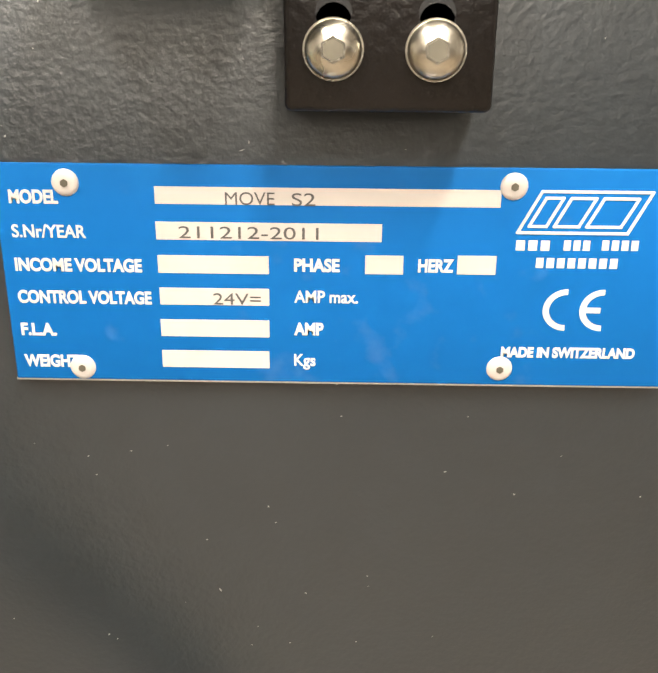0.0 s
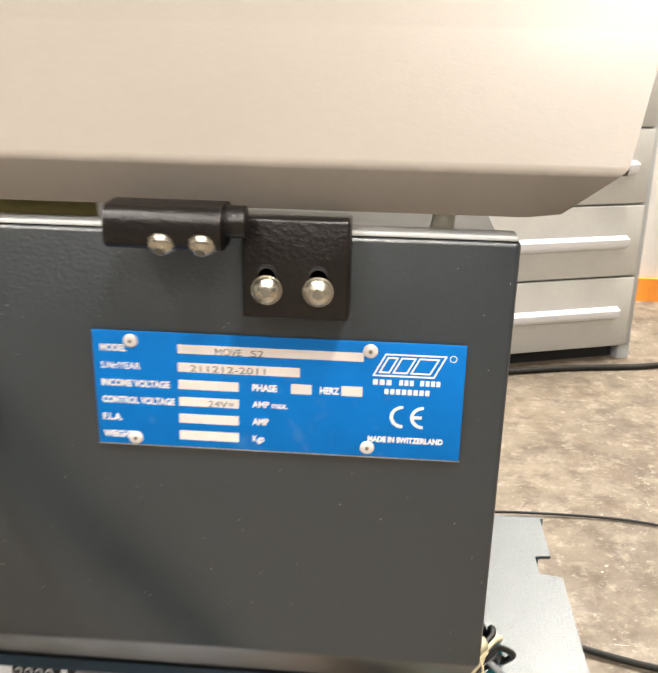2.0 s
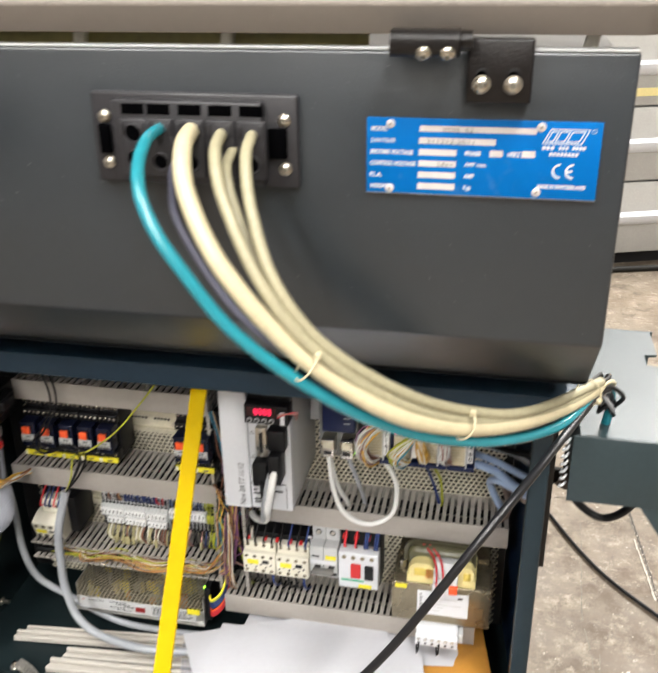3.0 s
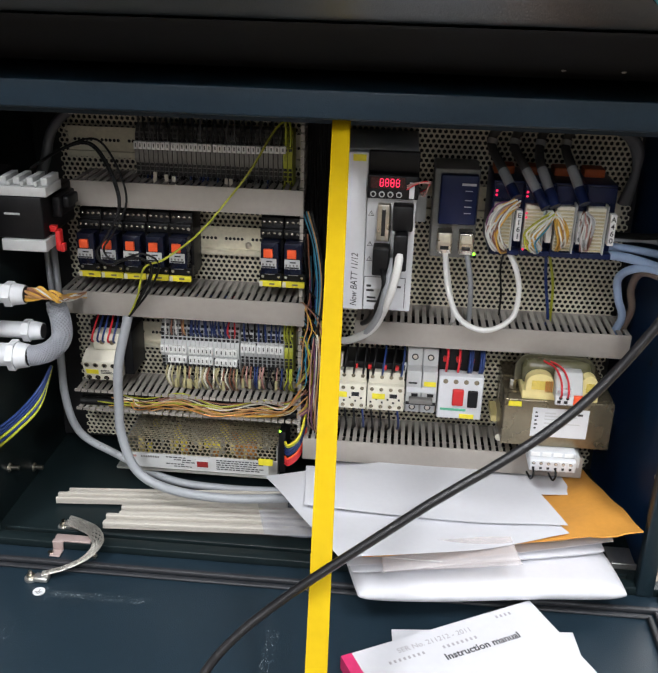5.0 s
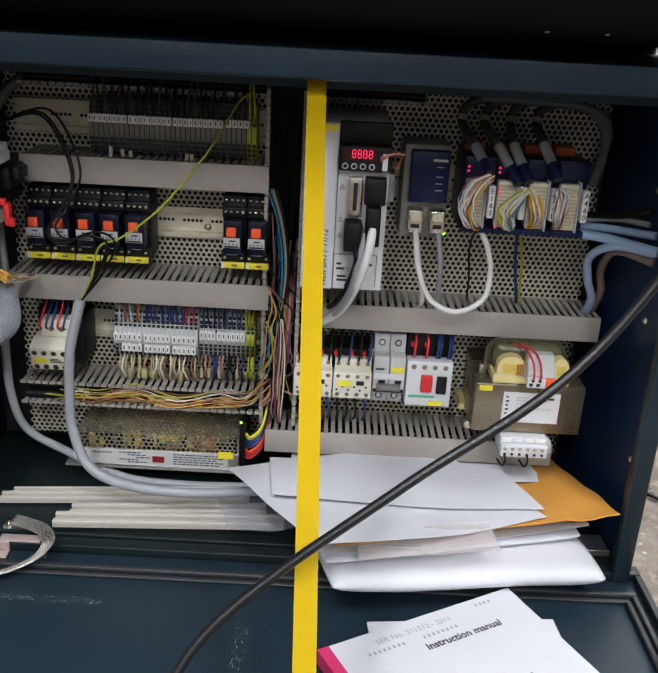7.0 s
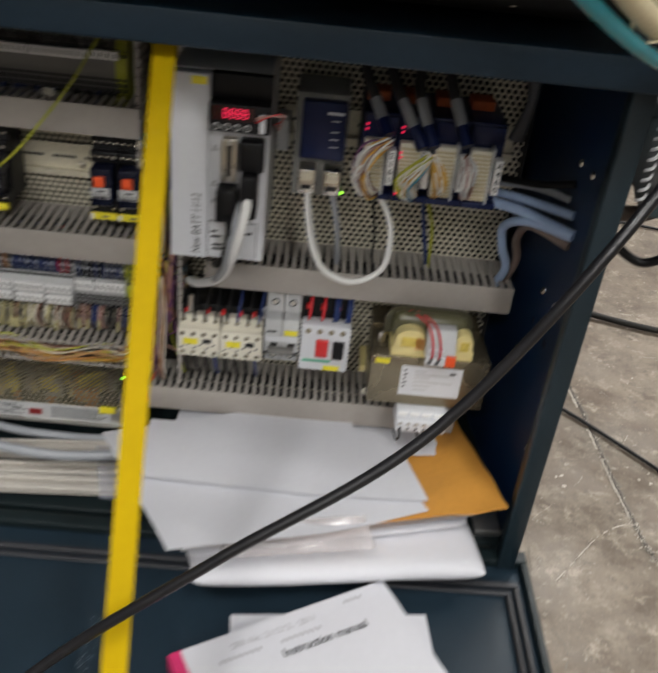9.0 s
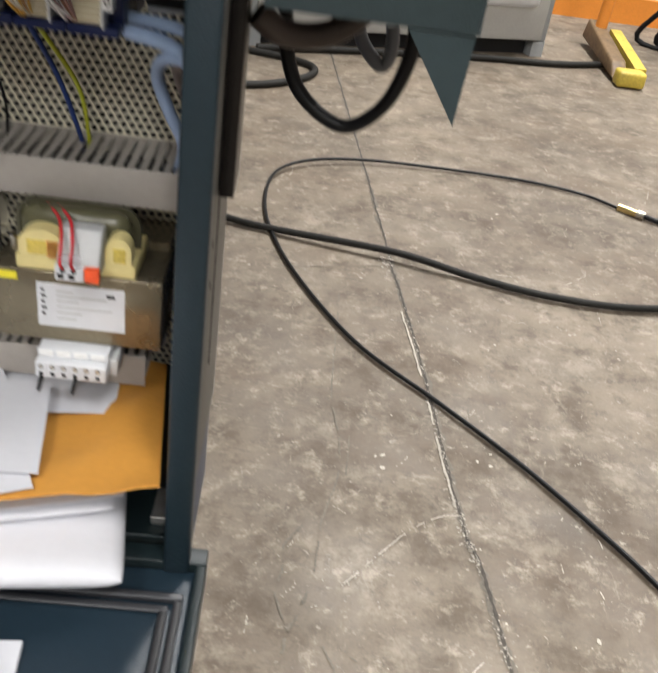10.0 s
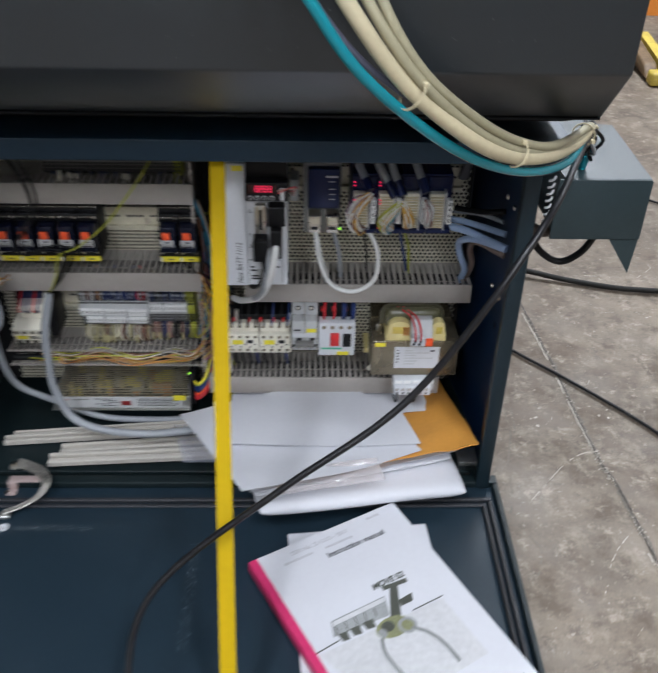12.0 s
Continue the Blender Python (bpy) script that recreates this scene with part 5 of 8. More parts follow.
def slanted_contactor(x, z, w=0.043):
    """A contactor whose lower front block stands forward and leans up, with round wire wells."""
    t = thing("contactor", "ivory plastic contactor with a forward lower block and yellow tag", "contactor", (x, PANEL_Y, z - 0.03), "contactors")
    part("base", box(x - w / 2, x + w / 2 + 0.004, 0.326, PANEL_Y - 0.009, z - 0.028, z + 0.036, bev=0.001), M_BLACKPL, t, "dark base")
    bm = extrude(bmesh.new(), [(0.326, z - 0.028), (0.296, z - 0.028), (0.288, z + 0.001), (0.304, z + 0.008), (0.326, z + 0.008)], "x", x - w / 2, x + w / 2)
    bmesh.ops.bevel(bm, geom=list(bm.edges), offset=0.0012, segments=2, profile=0.5, affect="EDGES")
    f = part("front", bm, M_IVORY, t)
    up = part("upper_block", box(x - w / 2 + 0.009, x + w / 2, 0.306, 0.3258, z + 0.0082, z + 0.029, bev=0.0012), M_IVORY, t)
    d = Vector((0, -0.008, 0.029)).normalized()
    n = Vector((0, -d.z, d.y))
    o = Vector((x, 0.296, z - 0.028))
    for k in range(4):
        for s_ in (0.0045, 0.0235):
            c = o + Vector((w * ((k + 0.5) / 4 - 0.5), 0, 0)) + d * s_
            part("screw_well", cyl(bmesh.new(), c + n * 0.0002, n, 0.0033, 0.0004, 14), M_OLIVE, f)
            part("screw", cyl(bmesh.new(), c + n * 0.0006, n, 0.0017, 0.0003, 10), M_DARK, f)
    for k in range(2):
        part("screw_well", cyl(bmesh.new(), (x - 0.001 + 0.012 * k, 0.3058, z + 0.018), (0, -1, 0), 0.0030, 0.0004, 14), M_OLIVE, up)
    q = Matrix((Vector((1, 0, 0)), d, n)).transposed().to_4x4()
    q.translation = o + d * 0.0105
    part("tag", bx(bmesh.new(), -w * 0.42, -0.003, 0, 0.0062, 0.0003, 0.0010, m=q), M_YTAG, t, "yellow name tag")
    for k in range(3):
        part("print", bx(bmesh.new(), 0.000, 0.016 - 0.003 * k, 0.0008 + 0.0022 * k, 0.0014 + 0.0022 * k, 0.0003, 0.0008, m=q), M_INK, f)
    for k, m_ in enumerate((M_WRED, M_WBLUE, M_WBLUE, M_WRED, M_WBLUE, M_IVORY)):
        xx = x - w * 0.36 + w * 0.15 * k
        cable("wire", [(xx + 0.004, 0.309, z + 0.016), (xx + 0.004, 0.302, z + 0.024), (xx + 0.006, 0.318, z + 0.042), (xx + 0.007 - 0.002 * k, 0.344, z + 0.056)], 0.0012, m_, "", parent=t, sides=8, n=5)


def contactor(x, z, w=0.0445, h=0.046, tag=True, seed=0, wires=()):
    """A small contactor: base, stepped ivory front with screw wells, yellow tag, wires in."""
    t = thing("contactor", "ivory plastic contactor with screw terminals and a yellow tag", "contactor", (x, PANEL_Y, z - h / 2), "contactors")
    bm = bmesh.new()
    bx(bm, x - w / 2, x + w / 2, 0.318, PANEL_Y - 0.009, z - h / 2 - 0.004, z + h / 2 + 0.008, bev=0.001)
    bd = part("base", bm, M_BLACKPL, t, "dark base")
    bm = bmesh.new()
    bx(bm, x - w / 2 + 0.0004, x + w / 2 - 0.0004, 0.300, 0.3182, z - h / 2, z + h / 2 - 0.014, bev=0.001)
    bx(bm, x - w / 2 + 0.0015, x + w / 2 - 0.0015, 0.308, 0.3183, z + h / 2 - 0.0142, z + h / 2, bev=0.0008)
    f = part("front", bm, M_IVORY, t)
    for k in range(4):
        xx = x - w / 2 + w * (k + 0.5) / 4
        for zz, yy in ((z - h / 2 + 0.005, 0.2998), (z + h / 2 - 0.0185, 0.2998), (z + h / 2 - 0.006, 0.3078)):
            part("screw_well", cyl(bmesh.new(), (xx, yy, zz), (0, -1, 0), 0.0024, 0.0003, 12), M_OLIVE, f)
    for k in range(6):
        part("small_window", box(x - w * 0.42 + w * 0.15 * k, x - w * 0.42 + w * 0.15 * k + 0.0022, 0.2994, 0.3001, z - 0.0135 + 0.004 * (k % 2), z - 0.0113 + 0.004 * (k % 2)), M_DARK, f)
    part("arming_window", box(x + w * 0.10, x + w * 0.30, 0.2992, 0.3002, z - 0.006, z - 0.001), M_DARK, f)
    if tag:
        part("tag", box(x - w * 0.36, x - w * 0.02, 0.2992, 0.3002, z - 0.008, z - 0.001), M_YTAG, t, "yellow name tag")
    for k, m_ in enumerate(wires):
        xx = x - w / 2 + w * (k + 0.5) / len(wires)
        cable("wire", [(xx, 0.311, z + h / 2 - 0.006), (xx + 0.001, 0.303, z + h / 2 + 0.006), (xx + 0.003, 0.318, z + h / 2 + 0.024), (xx + 0.002, 0.345, z + h / 2 + 0.032)], 0.0014, m_, "", parent=t, sides=6, n=4)
    return t


slanted_contactor(-0.519, 0.431)
part("suppressor", box(-0.4965, -0.4850, 0.312, PANEL_Y - 0.01, 0.405, 0.462, bev=0.001), M_BLACKPL)
tagged(bpy.data.objects["suppressor"], "black narrow suppressor module beside the contactor", "module")
contactor(-0.2225, 0.408, wires=(M_CBLACK, M_CBLACK, M_CBLACK, M_CBLACK))
contactor(-0.1775, 0.408, wires=(M_CBLACK, M_WBLUE, M_CBLACK, M_WBLUE))
rnd_ = random.Random(21)
for k in range(8):
    x = -0.237 + 0.0105 * k
    cable("lead", [(x, 0.305, 0.388), (x + 0.002, 0.300, 0.376), (x + 0.003, 0.312, 0.358), (x + 0.002, 0.335, 0.342)], 0.0014, (M_CBLACK, M_CBLACK, M_CBLACK, M_WBLUE)[k % 4], "dark lead running down into the wire duct", "wire", sides=6, n=4, group="leads below the contactors")
for x, m_ in ((-0.238, M_RED), (-0.216, M_RED), (-0.200, M_RED), (-0.182, M_RED), (-0.168, M_RED)):
    tagged(part("marker_sleeve", box(x, x + 0.004, 0.304, 0.309, 0.436, 0.441, bev=0.0005), m_), "small red marker sleeve on a wire", "marker", "marker sleeves")
tagged(part("inline_fuse", cyl(bmesh.new(), (-0.232, 0.305, 0.438), (0.05, 0, 1), 0.0026, 0.018, 10), M_STEEL), "small metal inline component on a wire", "component")


def breaker():
    t = thing("circuit_breaker", "grey two-pole circuit breaker with a double toggle", "circuit breaker", (-0.1335, PANEL_Y, 0.375))
    for k in range(2):
        x0 = -0.1545 + 0.0185 * k
        bm = bmesh.new()
        bx(bm, x0 + 0.0004, x0 + 0.0181, 0.322, PANEL_Y - 0.009, 0.374, 0.459, bev=0.001)
        bx(bm, x0 + 0.0004, x0 + 0.0181, 0.304, 0.3222, 0.392, 0.437, bev=0.001)
        p = part("pole", bm, M_LGREY, t)
        for z in (0.448, 0.3815):
            part("screw_well", cyl(bmesh.new(), (x0 + 0.0092, 0.3216, z), (0, -1, 0), 0.0040, 0.0004, 14), M_DARK, p)
            part("screw", cyl(bmesh.new(), (x0 + 0.0092, 0.3212, z), (0, -1, 0), 0.0026, 0.0004, 12), M_STEEL, p)
        part("printing", box(x0 + 0.003, x0 + 0.013, 0.3034, 0.3041, 0.421, 0.423), M_INK, p)
    part("toggle", box(-0.1500, -0.1225, 0.2950, 0.3042, 0.3985, 0.4045, bev=0.001), M_DGREY, t, "dark grey toggle bar")
    for x in (-0.1475, -0.1290):
        part("toggle_slot", box(x, x + 0.0075, 0.3028, 0.3041, 0.4050, 0.4085), M_DARK, t)
    part("label_field", box(-0.1535, -0.1190, 0.3034, 0.3041, 0.4100, 0.4165), M_WHITEPL, t)
    part("strip", box(-0.1535, -0.1185, 0.3032, 0.3041, 0.3935, 0.3975), M_DARK, t)
    part("tag", box(-0.1335, -0.1195, 0.3032, 0.3042, 0.4185, 0.4245), M_YTAG, t, "yellow name tag")
    part("side_marker", box(-0.1605, -0.1550, 0.318, 0.322, 0.428, 0.440, bev=0.0005), M_WHITEPL, t, "white side marker")


def motor_starter():
    x0, x1 = -0.1165, -0.0640
    t = thing("motor_starter", "white manual motor starter with red and black push buttons", "motor starter", ((x0 + x1) / 2, PANEL_Y, 0.37))
    part("base", box(x0 + 0.0005, x1, 0.322, PANEL_Y - 0.009, 0.370, 0.462, bev=0.001), M_BLACKPL, t, "black base")
    bm = bmesh.new()
    bx(bm, x0 + 0.0005, x1, 0.303, 0.3222, 0.3785, 0.434, bev=0.0015)
    f = part("front", bm, M_WHITEPL, t)
    for k in range(4):
        part("screw_well", cyl(bmesh.new(), (x0 + 0.008 + 0.012 * k, 0.3028, 0.4275), (0, -1, 0), 0.0030, 0.0004, 12), M_OLIVE, f)
    part("stop_button", box(x0 + 0.017, x0 + 0.0300, 0.298, 0.3032, 0.398, 0.4185, bev=0.0012), M_RED, t, "red stop button")
    part("start_button", box(x0 + 0.035, x0 + 0.0465, 0.299, 0.3032, 0.396, 0.4175, bev=0.0012), M_BLACKPL, t, "black start button")
    part("print", box(x0 + 0.004, x0 + 0.034, 0.3025, 0.3031, 0.3895, 0.3925), mat("green_print", (0.1, 0.4, 0.25), 0.5), f)
    part("tag", box(x0 + 0.027, x0 + 0.044, 0.3022, 0.3032, 0.3800, 0.3855), M_YTAG, t, "yellow name tag")
    for k in range(3):
        part("screw_well", cyl(bmesh.new(), (x0 + 0.010 + 0.015 * k, 0.3218, 0.3735), (0, -1, 0), 0.0034, 0.0005, 12), M_OLIVE, f)
    for k, (dx, m_) in enumerate(((0.008, M_WRED), (0.022, M_WRED), (0.034, M_WBLUE), (0.037, M_WBLUE), (0.047, M_WBLUE), (0.050, M_WBLUE))):
        cable("wire", [(x0 + dx, 0.318, 0.432), (x0 + dx, 0.308, 0.443), (x0 + dx + 0.001, 0.316, 0.458), (x0 + dx, 0.345, 0.470)], 0.0016, m_, "", parent=t, sides=6, n=4)
    for k in range(3):
        part("jumper", box(x0 + 0.004 + 0.015 * k, x0 + 0.010 + 0.015 * k, 0.314, 0.3215, 0.447, 0.452, bev=0.0006), M_RED, t)


breaker()
motor_starter()


def transformer():
    t = thing("transformer", "olive laminated control transformer with cream coil former and label", "transformer", (0.018, PANEL_Y, 0.36))
    bm = bmesh.new()
    bx(bm, -0.0420, 0.0800, 0.272, 0.330, 0.367, 0.4255, bev=0.0012)
    core = part("core", bm, M_OLIVE, t)
    part("coil_former", box(-0.024, 0.060, 0.2735, 0.324, 0.4257, 0.4370, bev=0.001), M_CREAM, t)
    for xa, xb in ((-0.021, 0.0095), (0.0388, 0.0575)):
        bm = bmesh.new()
        arch = [(xb, 0.4372), (xa, 0.4372)] + [((xa + xb) / 2 - (xb - xa) / 2 * math.cos(q * math.pi / 10), 0.4470 + 0.0115 * math.sin(q * math.pi / 10)) for q in range(11)]
        extrude(bm, arch, "y", 0.2720, 0.2850)
        part("coil_cheek", bm, M_CREAM, t, "cream translucent cheek")
        part("cheek_window", box(xa + 0.006, xb - 0.004, 0.2714, 0.2721, 0.4390, 0.4500, bev=0.0003), M_AMBER, t)
    w = part("winding", box(-0.025, 0.053, 0.2852, 0.3000, 0.4372, 0.4680, bev=0.009), mat("winding_tape", (0.10, 0.095, 0.05), 0.3, vary=0.2), t, "dark taped winding")
    outline = []
    for cx, cz, a0 in ((0.043, 0.4525, 0), (-0.015, 0.4525, 90)):
        for k in range(7):
            q = radians(a0 + 15 * k)
            outline.append((cx + 0.016 * math.cos(q), cz + 0.016 * math.sin(q)))
    outline += [(-0.031, 0.4372), (0.059, 0.4372)]
    part("coil_flange", extrude(bmesh.new(), outline, "y", 0.3002, 0.3040), mat("translucent_cream", (0.065, 0.060, 0.034), 0.35, vary=0.2, scale=50), t, "dull olive arched flange behind the winding")
    for k in range(4):
        part("copper_lead", cyl(bmesh.new(), (0.0005 + 0.0022 * k, 0.2690, 0.4385), (0, 0, 1), 0.0008, 0.013, 8), M_COPPER, w)
    bm = extrude(bmesh.new(), [(0.2560, 0.4340), (0.2560, 0.4440), (0.2690, 0.4640), (0.2810, 0.4640), (0.2810, 0.4340)], "x", 0.0095, 0.0385)
    bmesh.ops.bevel(bm, geom=list(bm.edges), offset=0.0012, segments=2, profile=0.5, affect="EDGES")
    tb = part("terminal_block", bm, M_LGREY, t, "grey terminal block with an orange end")
    part("orange_end", box(0.0290, 0.0390, 0.2520, 0.2575, 0.4315, 0.4425, bev=0.0006), M_ORANGE, tb)
    part("white_end", box(0.0090, 0.0285, 0.2520, 0.2575, 0.4315, 0.4425, bev=0.0006), M_WHITEPL, tb)
    part("white_marker", box(0.0110, 0.0260, 0.2558, 0.2600, 0.4445, 0.4490, bev=0.0006), M_WHITEPL, tb)
    for dx in (0.0130, 0.0205):
        part("test_slot", box(dx - 0.002, dx + 0.002, 0.2516, 0.2521, 0.4335, 0.4370), M_DARK, tb)
        part("wire_hole", cyl(bmesh.new(), (dx + 0.0015, 0.2518, 0.4400), (0, -1, 0), 0.0019, 0.0004, 10), M_DARK, tb)
        cable("red_lead", [(dx + 0.0015, 0.2530, 0.4400), (dx + 0.001, 0.2480, 0.4480), (dx, 0.2580, 0.4600), (dx - 0.006, 0.2760, 0.4670), (dx - 0.022, 0.304, 0.4640)], 0.0012, M_WRED, "", parent=t, sides=6, n=5)
    lb = part("label", box(-0.010, 0.053, 0.2714, 0.2722, 0.380, 0.4165), M_WHITEPL, t, "white printed label")
    for z, a, b in ((0.4100, 0.004, 0.016), (0.4060, 0.004, 0.040), (0.4020, 0.004, 0.020), (0.3970, 0.004, 0.044), (0.3920, 0.004, 0.022), (0.3870, 0.004, 0.018)):
        part("print", box(a, b, 0.2709, 0.2715, z, z + 0.0014), M_LGREY, lb)
    part("print", box(0.040, 0.046, 0.2709, 0.2715, 0.4090, 0.4115), M_INK, lb)
    for k in range(5):
        part("print", box(-0.0070, -0.0045 + 0.0012 * (k % 2), 0.2709, 0.2715, 0.3900 + 0.0050 * k, 0.3918 + 0.0050 * k), M_INK, lb)
    part("tag", box(-0.038, -0.0235, 0.2712, 0.2722, 0.4170, 0.4230), M_YTAG, t, "yellow name tag")
    for x, z in ((-0.0315, 0.4340), (0.076, 0.3635)):
        part("bolt", cyl(bmesh.new(), (x, 0.300, z - 0.008), (0, 0, 1), 0.004, 0.012, 6), M_STEEL, t)
    part("fixing_screw", dome(bmesh.new(), (-0.040, 0.2985, 0.3605), (0, -1, -0.3), 0.0055, 0.004, 14, 4), M_IVORY, t)
    part("foot", box(-0.048, 0.080, 0.330, PANEL_Y - 0.0006, 0.364, 0.372), M_CREAM, t)
    part("core_frame", box(-0.040, 0.076, 0.330, PANEL_Y - 0.001, 0.372, 0.428), M_OLIVE, t)


def clamp_block():
    t = thing("terminal_block", "white six-way terminal block on the transformer's lower edge", "terminal block", (0.017, 0.27, 0.345))
    bm = bmesh.new()
    bx(bm, -0.0090, 0.0430, 0.2610, 0.2900, 0.3595, 0.3660, bev=0.001)
    bx(bm, -0.0090, 0.0430, 0.2530, 0.2900, 0.3455, 0.3594, bev=0.001)
    b = part("body", bm, M_WHITEPL, t)
    part("foot_ledge", box(0.0431, 0.0490, 0.2640, 0.2900, 0.3455, 0.3600, bev=0.001), M_LGREY, t)
    for k in range(6):
        x = -0.0065 + 0.0083 * k
        part("screw_well", cyl(bmesh.new(), (x + 0.0018, 0.2532, 0.3555), (0, -1, 0), 0.0019, 0.0006, 14), M_DGREY, b)
        part("screw", cyl(bmesh.new(), (x + 0.0018, 0.2528, 0.3555), (0, -1, 0), 0.0012, 0.0006, 10), M_STEEL, b)
        part("wire_entry", box(x + 0.0003, x + 0.0033, 0.2525, 0.2532, 0.3478, 0.3508, bev=0.0003), M_DARK, b)
        part("way_rib", box(x + 0.0055, x + 0.0062, 0.2518, 0.2529, 0.3460, 0.3590), M_WHITEPL, b)
    for k in range(4):
        x = -0.0075 + 0.0126 * k
        part("marker", box(x, x + 0.0100, 0.2600, 0.2612, 0.3602, 0.3655, bev=0.0004), M_MARK, b)
    for x in (-0.0046, 0.0204):
        cable("wire", [(x, 0.254, 0.350), (x, 0.247, 0.344), (x - 0.002, 0.250, 0.336), (x - 0.004, 0.268, 0.334)], 0.0012, M_CBLACK, "", parent=t, sides=6, n=4)


transformer()
clamp_block()


def servo_drive():
    t = thing("servo_drive", "tall white servo drive with dark display and red digits", "servo drive", (-0.19, PANEL_Y, 0.535))
    bm = bmesh.new()
    bx(bm, -0.2400, -0.1580, 0.252, PANEL_Y - 0.001, 0.535, 0.703, bev=0.0015)
    bd = part("housing", bm, M_LGREY, t)
    bm = bmesh.new()
    bx(bm, -0.2398, -0.2075, 0.2385, 0.2522, 0.536, 0.702, bev=0.0012)
    part("left_cover", bm, M_WHITEPL, t)
    bm = bmesh.new()
    bx(bm, -0.2070, -0.1575, 0.2410, 0.2522, 0.536, 0.657, bev=0.001)
    fr = part("front", bm, M_WHITEPL, t)
    bm = bmesh.new()
    bx(bm, -0.2070, -0.1565, 0.2300, 0.2521, 0.6585, 0.6820, bev=0.001)
    bx(bm, -0.2070, -0.1565, 0.2430, 0.2521, 0.6822, 0.7030, bev=0.001)
    hd = part("display_head", bm, M_BLACKPL, t, "black display head")
    part("window", box(-0.2040, -0.1700, 0.2292, 0.2302, 0.6690, 0.6805), mat("smoked_window", (0.03, 0.004, 0.006), 0.15), hd)
    seg = bmesh.new()
    for k in range(4):
        x = -0.1950 + 0.0053 * k
        for z in (0.6710, 0.6747, 0.6784):
            bx(seg, x + 0.0007, x + 0.0030, 0.2286, 0.2293, z, z + 0.0007)
        bx(seg, x, x + 0.0006, 0.2286, 0.2293, 0.6718, 0.6783)
        bx(seg, x + 0.0031, x + 0.0037, 0.2286, 0.2293, 0.6718, 0.6783)
    part("digits", seg, M_LED, hd, "glowing red digits")
    for k in range(4):
        part("key", cyl(bmesh.new(), (-0.2010 + 0.0085 * k, 0.2299, 0.6632), (0, -1, 0), 0.0030, 0.0008, 16), M_LGREY, hd, "black key in a pale ring")
        part("key_cap", cyl(bmesh.new(), (-0.2010 + 0.0085 * k, 0.2292, 0.6632), (0, -1, 0), 0.0019, 0.0007, 12), M_BLACKPL, hd)
    part("side_tag", box(-0.1655, -0.1605, 0.2293, 0.2301, 0.6600, 0.6760), M_WHITEPL, hd)
    # connectors
    bm = bmesh.new()
    bx(bm, -0.1960, -0.1830, 0.2320, 0.2412, 0.6140, 0.6520, bev=0.001)
    c = part("ribbon_socket", bm, M_STEEL, t, "metal framed ribbon socket")
    for z in (0.6170, 0.6490):
        part("jack_screw", cyl(bmesh.new(), (-0.1895, 0.2319, z), (0, -1, 0), 0.0021, 0.0022, 6), M_ALU, c)
    part("socket_core", box(-0.1915, -0.1875, 0.2310, 0.2322, 0.6200, 0.6470), M_DARK, c)
    bm = bmesh.new()
    bx(bm, -0.1805, -0.1600, 0.2250, 0.2412, 0.6270, 0.6530, bev=0.0015)
    bx(bm, -0.1780, -0.1640, 0.2150, 0.2412, 0.5880, 0.6265, bev=0.002)
    part("plug", bm, M_BLACKPL, t, "black plug")
    bm = bmesh.new()
    bx(bm, -0.1985, -0.1815, 0.2200, 0.2412, 0.5810, 0.6100, bev=0.0015)
    part("plug", bm, M_BLACKPL, t, "black plug")
    # rating panel with triangles and bars
    pl = part("rating_label", box(-0.2065, -0.1640, 0.2400, 0.2411, 0.5400, 0.5730), M_WHITEPL, t)
    for a, b, z0, z1 in ((-0.2066, -0.1640, 0.5728, 0.5733), (-0.2068, -0.2064, 0.5400, 0.5730), (-0.1642, -0.1637, 0.5400, 0.5730)):
        part("border_line", box(a, b, 0.2396, 0.2401, z0, z1), M_INK, pl)
    part("grey_panel", box(-0.2000, -0.1830, 0.2396, 0.2401, 0.5440, 0.5600), M_LGREY, pl)
    for z, a, b in ((0.5620, -0.204, -0.199), (0.5570, -0.204, -0.196), (0.5450, -0.203, -0.192), (0.5490, -0.203, -0.194), (0.5620, -0.178, -0.168)):
        part("print", box(a, b, 0.2394, 0.2401, z, z + 0.0022), M_INK, pl)
    for z in (0.6380, 0.5900, 0.6060):
        bm = bmesh.new()
        out = [bm.verts.new(p) for p in ((-0.2055, 0.24085, z), (-0.1995, 0.24085, z), (-0.2025, 0.24085, z + 0.0052))]
        inn = [bm.verts.new(p) for p in ((-0.2047, 0.24085, z + 0.0005), (-0.2003, 0.24085, z + 0.0005), (-0.2025, 0.24085, z + 0.0043))]
        for k in range(3):
            bm.faces.new((out[k], out[(k + 1) % 3], inn[(k + 1) % 3], inn[k]))
        bx(bm, -0.2027, -0.2023, 0.24080, 0.24095, z + 0.0012, z + 0.0032)
        part("warning_mark", bm, M_INK, fr)
    part("tag", box(-0.2225, -0.2095, 0.2378, 0.2386, 0.6935, 0.7000), M_YTAG, t, "yellow name tag")
    # marker-pen note, written upwards
    ob = words("handwriting", "New BATT 11/12", 0.0100, front(-0.2140, 0.2382, 0.540, 90) @ Matrix(((1, 0.18, 0, 0), (0, 1, 0, 0), (0, 0, 1, 0), (0, 0, 0, 1))), M_INK, t, 0.0, squeeze=0.80)


